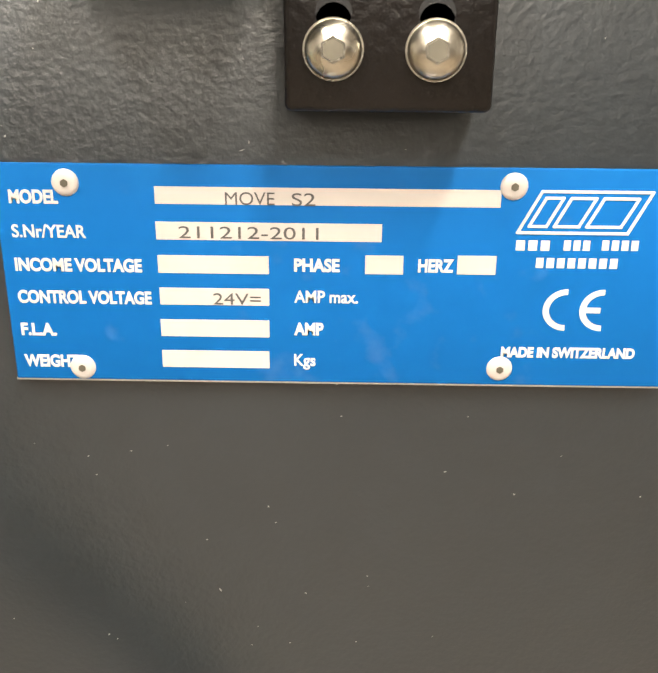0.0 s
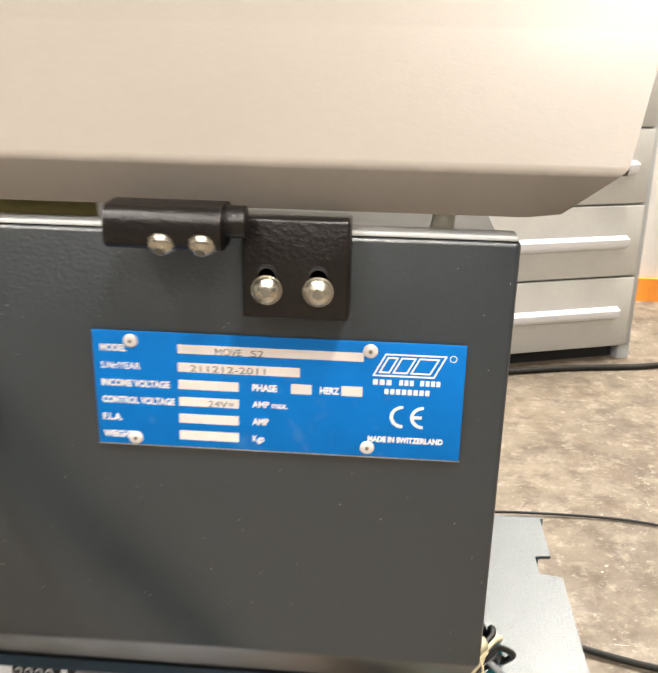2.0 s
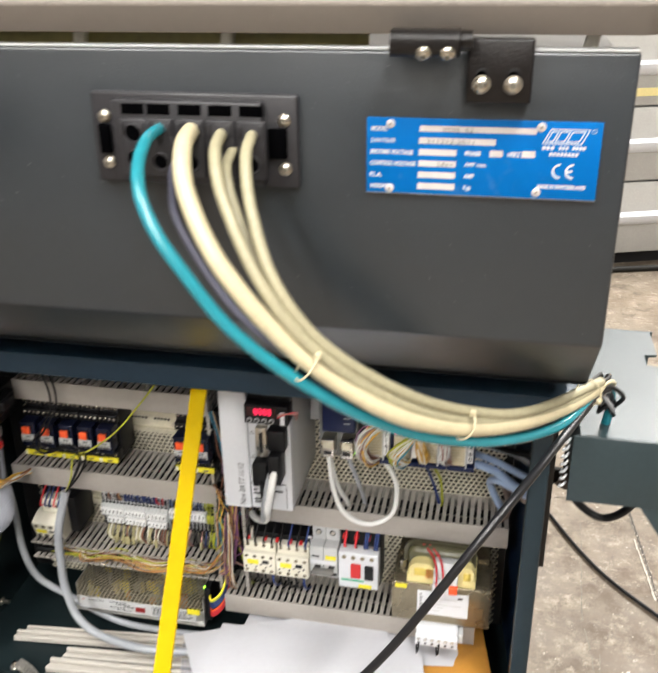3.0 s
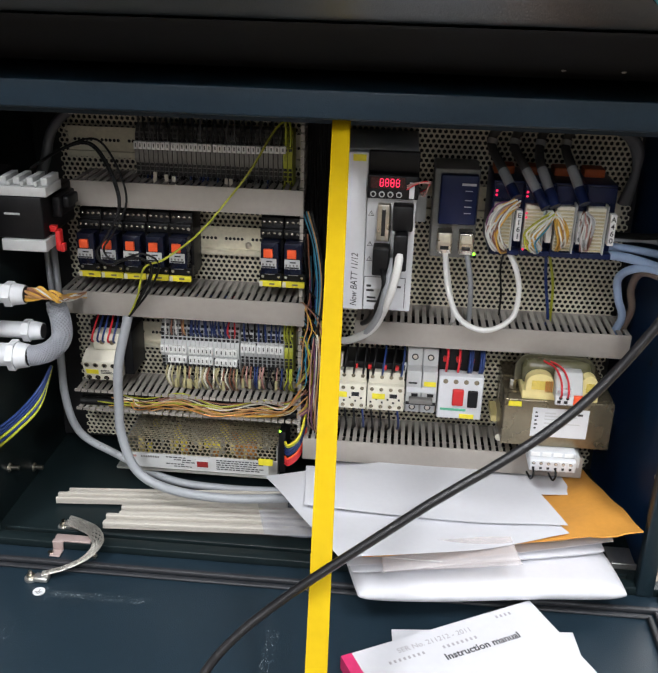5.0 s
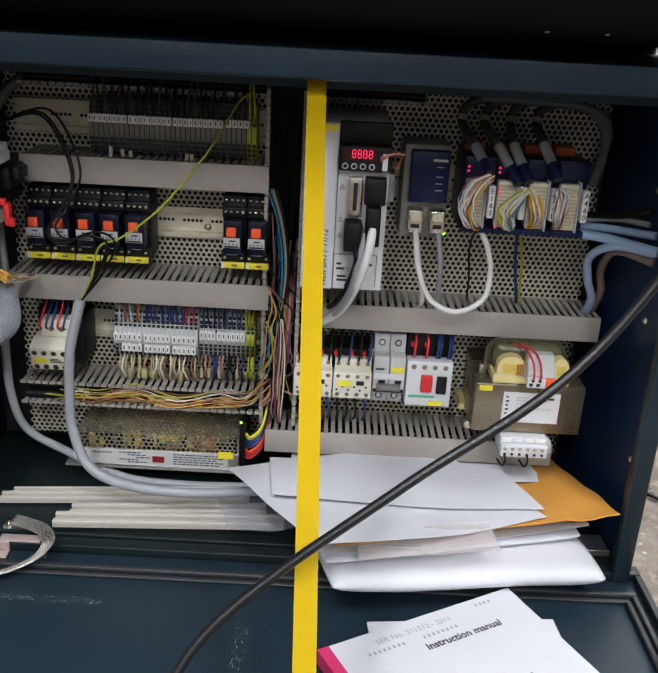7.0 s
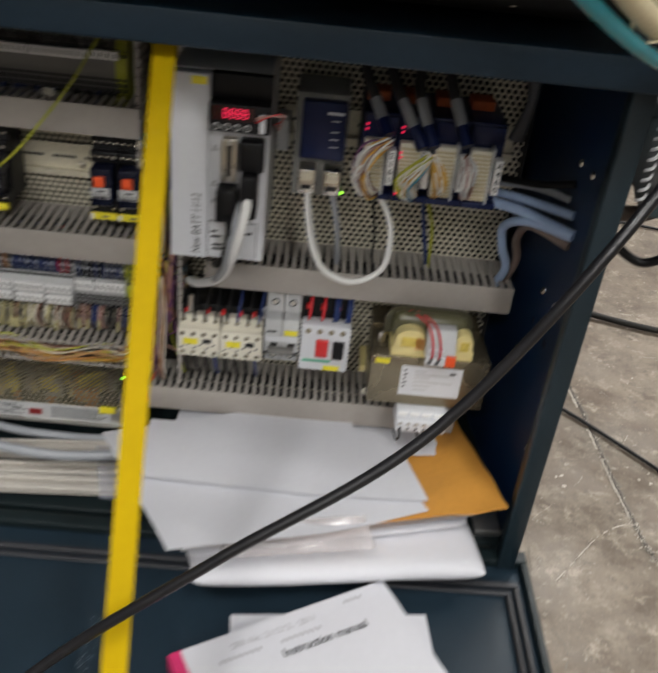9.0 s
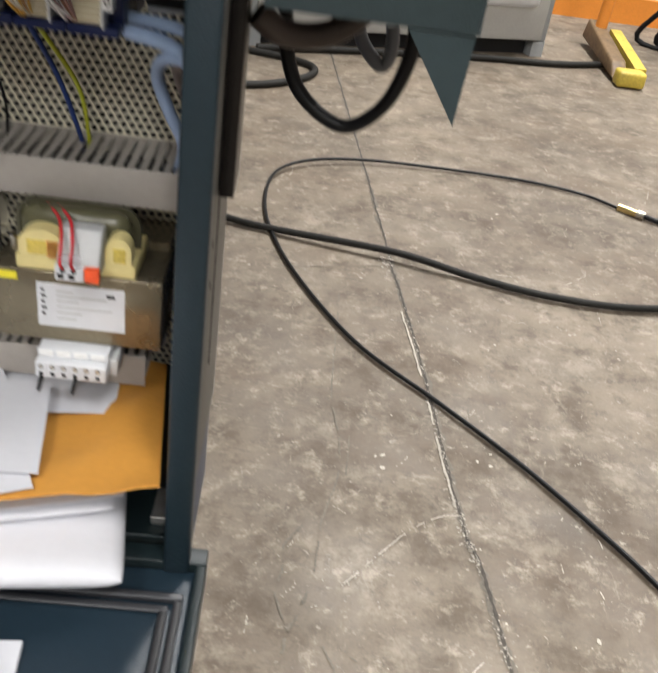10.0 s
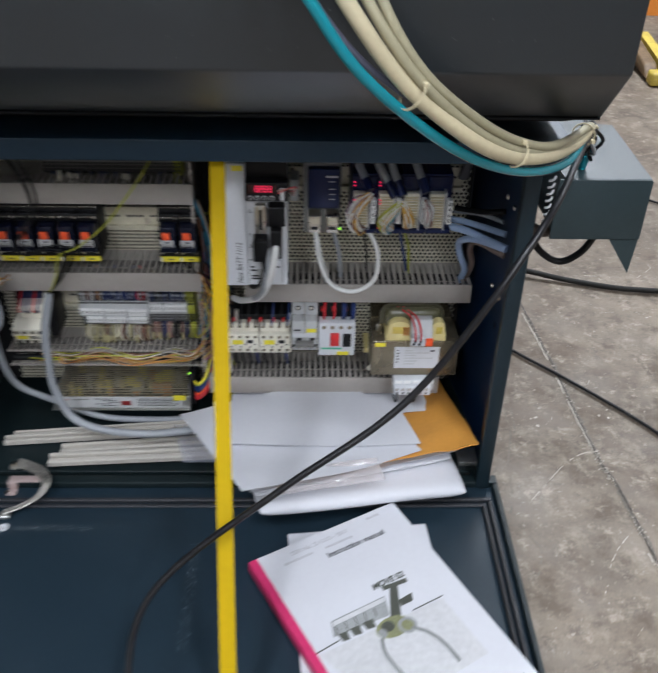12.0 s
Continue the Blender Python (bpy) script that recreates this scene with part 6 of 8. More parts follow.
def gateway():
    t = thing("bus_gateway", "grey interface module with a dark blue front and two plugs", "interface module", (-0.112, PANEL_Y, 0.58))
    part("housing", box(-0.1385, -0.0905, 0.3050, PANEL_Y - 0.009, 0.578, 0.676, bev=0.0015), mat("dark_grey_plastic", (0.21, 0.21, 0.195), 0.45), t)
    f = part("front", box(-0.1325, -0.0925, 0.2930, 0.3052, 0.618, 0.6720, bev=0.002), M_NAVY, t, "dark blue front")
    part("print", box(-0.1100, -0.0950, 0.2922, 0.2932, 0.6610, 0.6635), M_LGREY, f)
    for z in (0.655, 0.645, 0.638, 0.631):
        part("mark", box(-0.1060, -0.0985, 0.2922, 0.2932, z, z + 0.0008), M_LGREY, f)
    for x in (-0.1315, -0.1085):
        bm = bmesh.new()
        bx(bm, x - 0.0005, x + 0.0155, 0.2840, 0.3050, 0.588, 0.6115, bev=0.0012)
        p = part("plug", bm, M_STEEL, t, "metal plug shell")
        part("socket_top", box(x + 0.0020, x + 0.0130, 0.2832, 0.2842, 0.6010, 0.6090), M_ZINC, p)
        part("contacts", box(x + 0.0030, x + 0.0120, 0.2832, 0.2842, 0.5930, 0.5970), M_DARK, p)
    part("status_light", dome(bmesh.new(), (-0.0905, 0.3040, 0.5835), (0, -1, 0), 0.0018, 0.001, 10, 3), M_LEDG, t, "green status light")
    part("side_clip", box(-0.1560, -0.1445, 0.335, PANEL_Y - 0.001, 0.608, 0.638, bev=0.001), M_LGREY, t)


M_CLIP = mat("orange_brown_plastic", (0.42, 0.085, 0.018), 0.5)


def io_module(x0, text, leds=False, w=0.0313):
    t = thing("io_module", "dark blue input-output module with a white marking strip", "io module", (x0 + w / 2, PANEL_Y, 0.592), "io modules on the rail")
    bm = bmesh.new()
    bx(bm, x0, x0 + w, 0.286, PANEL_Y - 0.009, 0.594, 0.670, bev=0.001)
    bx(bm, x0, x0 + w, 0.273, 0.2862, 0.594, 0.6000, bev=0.001)
    bx(bm, x0 + 0.001, x0 + w - 0.001, 0.283, 0.2862, 0.652, 0.668, bev=0.0006)
    part("housing", bm, M_NAVY, t)
    part("back_clip", box(x0 + 0.002, x0 + w - 0.008, 0.318, 0.342, 0.6702, 0.6790, bev=0.001), M_CLIP, t, "orange-brown locking clip")
    c = part("connector", box(x0 + 0.002, x0 + w * 0.66, 0.275, 0.2859, 0.6005, 0.648, bev=0.001), M_IVORY, t, "cream plug-in connector")
    for k in range(12):
        part("contact", box(x0 + 0.003, x0 + w * 0.62, 0.2734, 0.2751, 0.6020 + k * 0.0037, 0.6038 + k * 0.0037), M_CBEIGE, c)
    part("connector_edge", box(x0 + w * 0.665, x0 + w * 0.725, 0.272, 0.2859, 0.599, 0.651, bev=0.0006), M_LGREY, t)
    s = part("marking_strip", box(x0 + w - 0.0080, x0 + w - 0.0018, 0.2640, 0.2742, 0.6120, 0.6445, bev=0.0006), M_MARK, t, "white marking strip")
    for k, ch in enumerate(text):
        words("lettering", ch, 0.0076, front(x0 + w - 0.0049, 0.2637, 0.6372 - 0.0074 * k), M_INK, s, 0.00010, align="CENTER")
    if leds:
        for z in (0.6600, 0.6555, 0.6400, 0.6355, 0.6010):
            part("status_light", dome(bmesh.new(), (x0 + 0.0032, 0.2738 if z < 0.65 else 0.2828, z), (0, -1, 0), 0.0013, 0.0008, 8, 2), M_LED, t, "red status light")
    return t


servo_drive()
gateway()
io_module(-0.0777, "E161", True)
io_module(-0.0460, "", True)
io_module(-0.0144, "A440")
io_module(0.0173, "A460")


def fan_wires(name, P, n, mats_, spread, r, seed, label):
    """A fan of fine strands along a line."""
    t = thing(name, label, "wire bundle", P[0], "wire bundles")
    rnd = random.Random(seed)
    for k in range(n):
        o = Vector((rnd.uniform(-1, 1), rnd.uniform(-1, 1), rnd.uniform(-1, 1))) * spread
        Q = [Vector(p) + o * (0.35 + 0.65 * math.sin(math.pi * i / (len(P) - 1))) + Vector((rnd.uniform(-1, 1), rnd.uniform(-1, 1), rnd.uniform(-1, 1))) * spread * 0.3 for i, p in enumerate(P)]
        cable("strand", Q, r, mats_[k % len(mats_)], "", parent=t, sides=5, n=4)


STR = (M_CWHITE, M_WGOLD, M_WBROWN, M_LGREY, M_WPURPLE, M_CWHITE, M_IVORY, M_WPINK)
STR2 = (M_WGY, M_CWHITE, M_WGOLD, M_IVORY, M_CWHITE, M_WTEAL)
fan_wires("wire_bundle", [(-0.056, 0.259, 0.654), (-0.071, 0.251, 0.646), (-0.079, 0.251, 0.628), (-0.072, 0.256, 0.610), (-0.062, 0.272, 0.602)], 44, STR, 0.0066, 0.0010, 1, "fan of fine white and violet strands into a module")
fan_wires("wire_bundle", [(-0.020, 0.259, 0.641), (-0.030, 0.251, 0.633), (-0.040, 0.251, 0.621), (-0.033, 0.256, 0.609), (-0.028, 0.272, 0.602)], 38, STR2, 0.0065, 0.0010, 2, "fan of fine yellow-green and white strands into a module")
fan_wires("wire_bundle", [(-0.014, 0.259, 0.643), (-0.010, 0.251, 0.635), (-0.006, 0.251, 0.621), (-0.006, 0.272, 0.604)], 26, (M_WGOLD, M_IVORY, M_CWHITE, M_WORANGE, M_WGOLD), 0.0058, 0.0010, 3, "fan of fine orange and white strands into a module")
fan_wires("wire_bundle", [(0.013, 0.259, 0.645), (0.016, 0.251, 0.638), (0.016, 0.251, 0.625), (0.020, 0.272, 0.605)], 28, (M_CWHITE, M_WPINK, M_CWHITE, M_LGREY, M_WBROWN), 0.0058, 0.0010, 4, "fan of fine white strands into a module")
g = "screened cables to the modules"
for k, P in enumerate(([(-0.062, 0.337, 0.7215), (-0.076, 0.335, 0.7130), (-0.080, 0.330, 0.698), (-0.071, 0.296, 0.682), (-0.056, 0.266, 0.657)], [(-0.042, 0.339, 0.7190), (-0.052, 0.337, 0.7125), (-0.056, 0.330, 0.698), (-0.048, 0.296, 0.684), (-0.025, 0.266, 0.648)],
          [(-0.014, 0.339, 0.7195), (-0.025, 0.337, 0.7130), (-0.029, 0.330, 0.698), (-0.031, 0.296, 0.686), (-0.016, 0.266, 0.650)], [(0.014, 0.339, 0.7185), (0.002, 0.337, 0.7130), (-0.002, 0.330, 0.699), (-0.001, 0.296, 0.688), (0.013, 0.266, 0.654)])):
    c = cable("signal_cable", P, 0.0050, M_CLOOM, "dark grey screened signal cable with a dark heat-shrink end", group=g, n=6)
    C = spline(P, 8)
    part("bare_screen", tube(bmesh.new(), C[-8:-3], 0.0052, 12, 1), M_CGREY, c, "pale grey bared screen")
    part("heat_shrink", tube(bmesh.new(), C[-4:], 0.0057, 12, 1), M_NAVY, c, "dark blue heat-shrink sleeve")
    part("shield_clamp", cyl(bmesh.new(), Vector(P[2]) + Vector((0, 0.0005, 0.001)), Vector(P[1]) - Vector(P[2]), 0.0056, 0.006, 12), M_ALU, c, "bare metal shield clamp")
    cable("supply_cable", [P[0], (P[0][0] + 0.010, 0.337, 0.7225 - 0.0008 * k), (0.030, 0.334 + 0.003 * k, 0.7215 - 0.0010 * k), (0.056 + 0.002 * k, 0.337, 0.7150), (0.073 + 0.002 * k, 0.346, 0.698), (0.080, 0.350, 0.672), (0.076 - 0.002 * k, 0.352, 0.635)], 0.0046, M_CDGREY, "dark grey cable arching along the top of the cabinet", group="arching cables", n=6)
cable("usb_cable", [(-0.1225, 0.2855, 0.589), (-0.1165, 0.278, 0.550), (-0.101, 0.273, 0.518), (-0.072, 0.272, 0.507), (-0.045, 0.276, 0.522), (-0.040, 0.283, 0.552), (-0.046, 0.284, 0.576), (-0.055, 0.280, 0.594)], 0.0030, M_CWHITE, "white data cable hanging in a loop", n=8)
cable("usb_cable", [(-0.1220, 0.2880, 0.589), (-0.114, 0.292, 0.545), (-0.106, 0.312, 0.508), (-0.107, 0.335, 0.480)], 0.0027, M_CWHITE, "white data cable running into the duct", n=8)
cable("usb_cable", [(-0.0990, 0.2870, 0.589), (-0.091, 0.300, 0.550), (-0.087, 0.325, 0.508), (-0.086, 0.335, 0.478)], 0.0030, M_CGREY, "grey data cable running into the duct", n=8)
cable("motor_cable", [(-0.171, 0.218, 0.606), (-0.174, 0.210, 0.585), (-0.182, 0.218, 0.551), (-0.197, 0.258, 0.506), (-0.222, 0.300, 0.474), (-0.236, 0.325, 0.462)], 0.0044, M_CWHITE, "thick white cable from the drive's plug", n=8)
cable("motor_cable", [(-0.177, 0.222, 0.600), (-0.183, 0.214, 0.570), (-0.190, 0.228, 0.534), (-0.207, 0.278, 0.489), (-0.228, 0.312, 0.466)], 0.0036, M_CGREY, "grey cable from the drive's plug", n=8)
cable("encoder_cable", [(-0.189, 0.224, 0.590), (-0.185, 0.214, 0.575), (-0.190, 0.232, 0.548), (-0.202, 0.282, 0.507), (-0.214, 0.325, 0.484)], 0.0030, M_CBLACK, "black cable from the drive's plug", n=8)
for k in range(3):
    cable("brake_lead", [(-0.168, 0.2290, 0.6690 + 0.002 * k), (-0.160 + 0.001 * k, 0.2262, 0.6750 + 0.001 * k), (-0.150 + 0.002 * k, 0.2275, 0.6785 - 0.001 * k), (-0.146, 0.2350, 0.6740 + 0.001 * k), (-0.150, 0.2440, 0.6660 - 0.003 * k), (-0.1545, 0.2500, 0.6620)], 0.0007, M_WPINK if k else M_WRED, "thin red lead beside the display", "wire", n=6, sides=6, group="brake leads")
for nm, P, r, m_, lb in (
        ("side_cable", [(0.050, 0.294, 0.594), (0.072, 0.282, 0.594), (0.093, 0.258, 0.594), (0.115, 0.236, 0.593)], 0.0050, M_CLBLUE, "pale blue-grey cable along the cabinet side"),
        ("side_cable", [(0.050, 0.305, 0.600), (0.076, 0.286, 0.603), (0.115, 0.250, 0.606)], 0.0042, M_CLBLUE, "pale blue-grey cable along the cabinet side"),
        ("side_cable", [(0.115, 0.240, 0.590), (0.082, 0.268, 0.589), (0.068, 0.300, 0.568), (0.074, 0.315, 0.539), (0.084, 0.322, 0.513), (0.080, 0.332, 0.488)], 0.0045, M_CLBLUE, "pale blue-grey cable bending down into the duct"),
        ("side_cable", [(0.115, 0.242, 0.580), (0.086, 0.275, 0.582), (0.086, 0.312, 0.551), (0.093, 0.322, 0.523), (0.089, 0.335, 0.490)], 0.0042, mat("brown_grey_sheath", (0.16, 0.12, 0.10), 0.5), "brown-grey cable bending down into the duct"),
        ("side_cable", [(0.060, 0.315, 0.610), (0.090, 0.292, 0.616), (0.115, 0.270, 0.628)], 0.0035, M_CBLACK, "black cable along the cabinet side"),
        ("side_cable", [(0.060, 0.318, 0.604), (0.090, 0.296, 0.611), (0.115, 0.272, 0.612)], 0.0030, M_CGREY, "grey cable along the cabinet side"),
        ("earth_lead", [(-0.014, 0.298, 0.592), (-0.004, 0.330, 0.546), (0.006, 0.345, 0.500), (0.006, 0.350, 0.488)], 0.0018, M_WBLUE, "dark blue lead in front of the perforated plate"),
        ("earth_lead", [(-0.010, 0.300, 0.592), (0.006, 0.340, 0.540), (0.010, 0.352, 0.500), (0.010, 0.352, 0.488)], 0.0016, M_WGY, "green-yellow earth lead in front of the perforated plate"),
        ("earth_lead", [(-0.058, 0.298, 0.592), (-0.056, 0.335, 0.560), (-0.050, 0.352, 0.520), (-0.050, 0.352, 0.486)], 0.0012, M_CBLACK, "thin black lead in front of the perforated plate"),
        ("control_sheath", [(-0.4785, 0.285, 0.493), (-0.488, 0.268, 0.440), (-0.490, 0.264, 0.390), (-0.489, 0.262, 0.350), (-0.470, 0.252, 0.307), (-0.427, 0.240, 0.292), (-0.356, 0.232, 0.2905), (-0.274, 0.246, 0.2895)], 0.0056, M_CGREY, "pale grey cable hanging from the duct onto the cabinet floor"),
        ("supply_cable", [(-0.575, 0.296, 0.500), (-0.571, 0.300, 0.444), (-0.570, 0.300, 0.374), (-0.556, 0.302, 0.324), (-0.512, 0.304, 0.295), (-0.443, 0.299, 0.2665), (-0.374, 0.298, 0.2605), (-0.310, 0.300, 0.2605), (-0.262, 0.304, 0.2605)], 0.0048, M_CGREY, "grey printed supply cable running across the cabinet floor"),
        ("supply_cable", [(-0.588, 0.300, 0.620), (-0.577, 0.325, 0.655), (-0.5715, 0.338, 0.688), (-0.557, 0.345, 0.7085), (-0.536, 0.348, 0.7195), (-0.500, 0.350, 0.7240), (-0.450, 0.352, 0.7260)], 0.0056, M_CDGREY, "dark cable bending along the cabinet's upper corner")):
    cob = cable(nm, P, r, m_, lb, n=8, sides=14)
    if "printed" in lb:
        for k, c in enumerate(spline(P, 8)[4:40]):
            if k % 3:
                q = Matrix.Translation((c.x, c.y - r * 0.72, c.z + r * 0.72)) @ Matrix.Rotation(radians(-45), 4, "X")
                part("print", bx(bmesh.new(), -0.0012, 0.0012, -0.0016, 0.0016, -0.0002, 0.0002, m=q), M_DGREY, cob)
for k, off in enumerate(((0, 0, 0), (0.006, 0.004, 0.003), (-0.004, 0.006, -0.003))):
    o = Vector(off)
    cable("control_lead", [Vector(p) + o for p in ((-0.553, 0.238, 0.672), (-0.532, 0.275, 0.686), (-0.510, 0.296, 0.688), (-0.490, 0.294, 0.662), (-0.478, 0.284, 0.625), (-0.492, 0.276, 0.592), (-0.503, 0.270, 0.573), (-0.490, 0.268, 0.561), (-0.460, 0.270, 0.570), (-0.442, 0.272, 0.558), (-0.457, 0.278, 0.524))] + [Vector((-0.4785, 0.285, 0.491))],
          0.0013, M_CBLACK, "thin black lead looping in front of the relays", "wire", n=6, sides=6, group="looping control leads")
cable("earth_lead", [(-0.299, 0.336, 0.717), (-0.313, 0.318, 0.706), (-0.334, 0.294, 0.669), (-0.361, 0.286, 0.633), (-0.392, 0.278, 0.597), (-0.429, 0.276, 0.568), (-0.453, 0.276, 0.556), (-0.463, 0.279, 0.523), (-0.478, 0.285, 0.491)], 0.0012, M_WGY, "green-yellow lead crossing in front of the relays", "wire", n=8, sides=6)
for k in range(9):
    rr = random.Random(50 + k)
    x0 = -0.548 + 0.05 * rr.random()
    m_ = (M_WGOLD, M_WGY, M_IVORY, M_WBROWN, M_WORANGE, M_CBLACK)[k % 6]
    cable("duct_wire", [(x0, 0.318 + 0.003 * (k % 7), 0.357 + 0.0008 * k), (-0.495 + 0.02 * rr.random(), 0.312 + 0.008 * rr.random(), 0.356 + 0.012 * rr.random()), (-0.43 + 0.02 * rr.random(), 0.311 + 0.008 * rr.random(), 0.356 + 0.013 * rr.random()), (-0.36 + 0.02 * rr.random(), 0.311 + 0.008 * rr.random(), 0.355 + 0.012 * rr.random()), (-0.300, 0.312, 0.362 + 0.006 * rr.random()), (-0.281, 0.320, 0.372 + 0.01 * rr.random())],
          0.0010, m_, "coloured wire lying in the open duct", "wire", n=5, sides=5, group="wires in the open duct")


def power_supply():
    t = thing("power_supply", "perforated metal power supply with a printed front strip", "power supply", (-0.405, 0.33, 0.283))
    x0, x1, zb, zm, zt = -0.497, -0.306, 0.283, 0.3045, 0.3250
    m = Matrix.Translation((0, 0.2990, zt)) @ Matrix.Rotation(radians(-90), 4, "X") @ Matrix.Translation((0, -0.300, -0.300))
    grille = mat("bright_grille", (0.58, 0.53, 0.42), 0.32, 0.85, vary=0.2, scale=60)
    part("front_strip", box(x0, x1, 0.2985, 0.3000, zb, zm, bev=0.0005), M_ALU, t)
    perforated("perforated_front", x0 + 0.001, x1 - 0.002, zm, zt + 0.001, 0.2985, 0.0058, 0.00262, grille, t)
    perforated("perforated_top", x0 + 0.001, x1 - 0.002, 0.300, 0.366, 0.300, 0.0058, 0.00262, grille, t, m)
    part("inner_board", box(x0 + 0.003, x1 - 0.003, 0.304, 0.364, 0.292, 0.293), mat("circuit_board", (0.025, 0.03, 0.01), 0.4, vary=0.5, scale=90), t)
    rnd = random.Random(8)
    gold = mat("component_varnish", (0.85, 0.72, 0.10), 0.3, vary=0.2)
    for k in range(46):
        x, y = rnd.uniform(x0 + 0.008, x1 - 0.020), rnd.uniform(0.304, 0.356)
        part("component", box(x, x + rnd.uniform(0.004, 0.013), y, y + rnd.uniform(0.003, 0.008), 0.2932, 0.2932 + rnd.uniform(0.012, 0.029), bev=0.0005), (gold, gold, M_CREAM, M_BLACKPL, M_COPPER, M_ALU)[k % 6], t)
    part("end_plate", box(x1 - 0.002, x1, 0.3002, 0.366, zb, zt - 0.0002), M_ALU, t)
    part("end_plate", box(x0, x0 + 0.002, 0.3002, 0.366, zb, zt - 0.0002), M_ALU, t)
    part("base_plate", box(x0 - 0.014, x1, 0.296, 0.366, zb - 0.003, zb - 0.0005), M_ALU, t)
    s = part("printed_label", box(x0 + 0.004, x1 - 0.012, 0.2978, 0.2986, zb + 0.0015, zm - 0.001), M_LGREY, t, "grey-white printed label")
    for k in range(8):
        part("print", box(x0 + 0.018 + 0.0030 * k, x0 + 0.0200 + 0.0030 * k, 0.2973, 0.2979, zm - 0.0062, zm - 0.0038), M_DGREY, s)
    part("print", box(x0 + 0.008, x0 + 0.012, 0.2973, 0.2979, zm - 0.0065, zm - 0.0040), M_WPINK, s)
    for k in range(10):
        z = zm - 0.0045 - 0.0031 * (k % 5)
        a = (x0 + 0.050 + 0.010 * (k % 3)) if k < 5 else (x0 + 0.114)
        e = a + (0.022 if k < 5 else 0.058 - 0.008 * (k % 2))
        while a < e:
            w = rnd.uniform(0.002, 0.006)
            part("print", box(a, a + w, 0.2973, 0.2979, z, z + 0.0011), M_INK, s)
            a += w + 0.0012
    f = part("switch_frame", box(x0 + 0.087, x0 + 0.106, 0.2970, 0.2979, zb + 0.005, zb + 0.0165), M_LGREY, t)
    part("voltage_switch", box(x0 + 0.0895, x0 + 0.1035, 0.2960, 0.2971, zb + 0.007, zb + 0.0145), mat("dark_red_plastic", (0.22, 0.012, 0.012), 0.4), t, "dark red voltage switch")
    part("tag", box(x1 - 0.024, x1 - 0.006, 0.2970, 0.2979, zm - 0.006, zm + 0.003), M_YTAG, t, "yellow name tag")
    part("terminal_end", box(x1 + 0.0005, x1 + 0.009, 0.304, 0.350, 0.286, 0.343, bev=0.001), M_BLACKPL, t, "black terminal end")
    part("status_light", dome(bmesh.new(), (x1 + 0.002, 0.3038, 0.3445), (0, -1, 0.4), 0.0016, 0.001, 8, 3), M_LEDG, t, "green status light")
    for k, (m_, dz) in enumerate(((M_WRED, 0), (M_WRED, 0.004), (M_WRED, 0.007), (M_ORANGE, 0.010), (M_WBLUE, 0.016), (M_WBLUE, 0.020), (M_WBLUE, 0.024), (M_WGY, 0.028), (M_YTAG, 0.031))):
        cable("wire", [(x1 + 0.008, 0.305, 0.299 + dz), (x1 + 0.014, 0.297, 0.302 + dz * 0.9), (x1 + 0.026, 0.304, 0.312 + dz * 0.9), (x1 + 0.032, 0.322, 0.333 + dz)], 0.0015, m_, "", parent=t, sides=6, n=4)


power_supply()


def isolator():
    t = thing("main_switch", "black main switch with white terminal covers, greyed for dim light, and red lever", "main switch", (-0.57, 0.23, 0.59))
    part("body", box(-0.600, -0.540, 0.222, 0.310, 0.600, 0.6450, bev=0.002), M_BLACKPL, t)
    part("mount", box(-0.6215, -0.600, 0.230, 0.300, 0.590, 0.660), M_BLACKPL, t)
    # white covers in a grey plastic: the dim light here is put into the colour
    bm = bmesh.new()
    bx(bm, -0.594, -0.533, 0.220, 0.262, 0.6455, 0.6555, bev=0.001)
    tc = part("terminal_cover", bm, M_LGREY, t, "white terminal cover, greyed for dim light")
    for k in range(4):
        part("fin", box(-0.5895 + 0.0145 * k, -0.5855 + 0.0145 * k, 0.222, 0.260, 0.6556, 0.6605, bev=0.0008), M_LGREY, tc)
        part("fin", box(-0.5845 + 0.0145 * k, -0.5775 + 0.0145 * k, 0.228, 0.260, 0.6556, 0.6635, bev=0.0008), M_LGREY, tc)
    part("terminal_cover", box(-0.586, -0.538, 0.2195, 0.262, 0.5870, 0.5995, bev=0.001), M_LGREY, t, "white terminal cover, greyed for dim light")
    part("name_strip", box(-0.580, -0.564, 0.2212, 0.2221, 0.6255, 0.6275), M_LGREY, t)
    bm = bmesh.new()
    bx(bm, -0.5335, -0.5275, 0.232, 0.242, 0.5850, 0.6080, bev=0.002)
    bx(bm, -0.5395, -0.5315, 0.234, 0.240, 0.6050, 0.6120, bev=0.0012)
    bx(bm, -0.5290, -0.5245, 0.233, 0.241, 0.5840, 0.5930, bev=0.0012)
    part("lever", bm, M_RED, t, "red lever")
    bm = bmesh.new()
    bx(bm, -0.5398, -0.5300, 0.2460, 0.2900, 0.6180, 0.6400, bev=0.002)
    bx(bm, -0.5298, -0.5225, 0.2520, 0.2800, 0.6270, 0.6390, bev=0.002)
    part("side_block", bm, M_BLACKPL, t)


isolator()


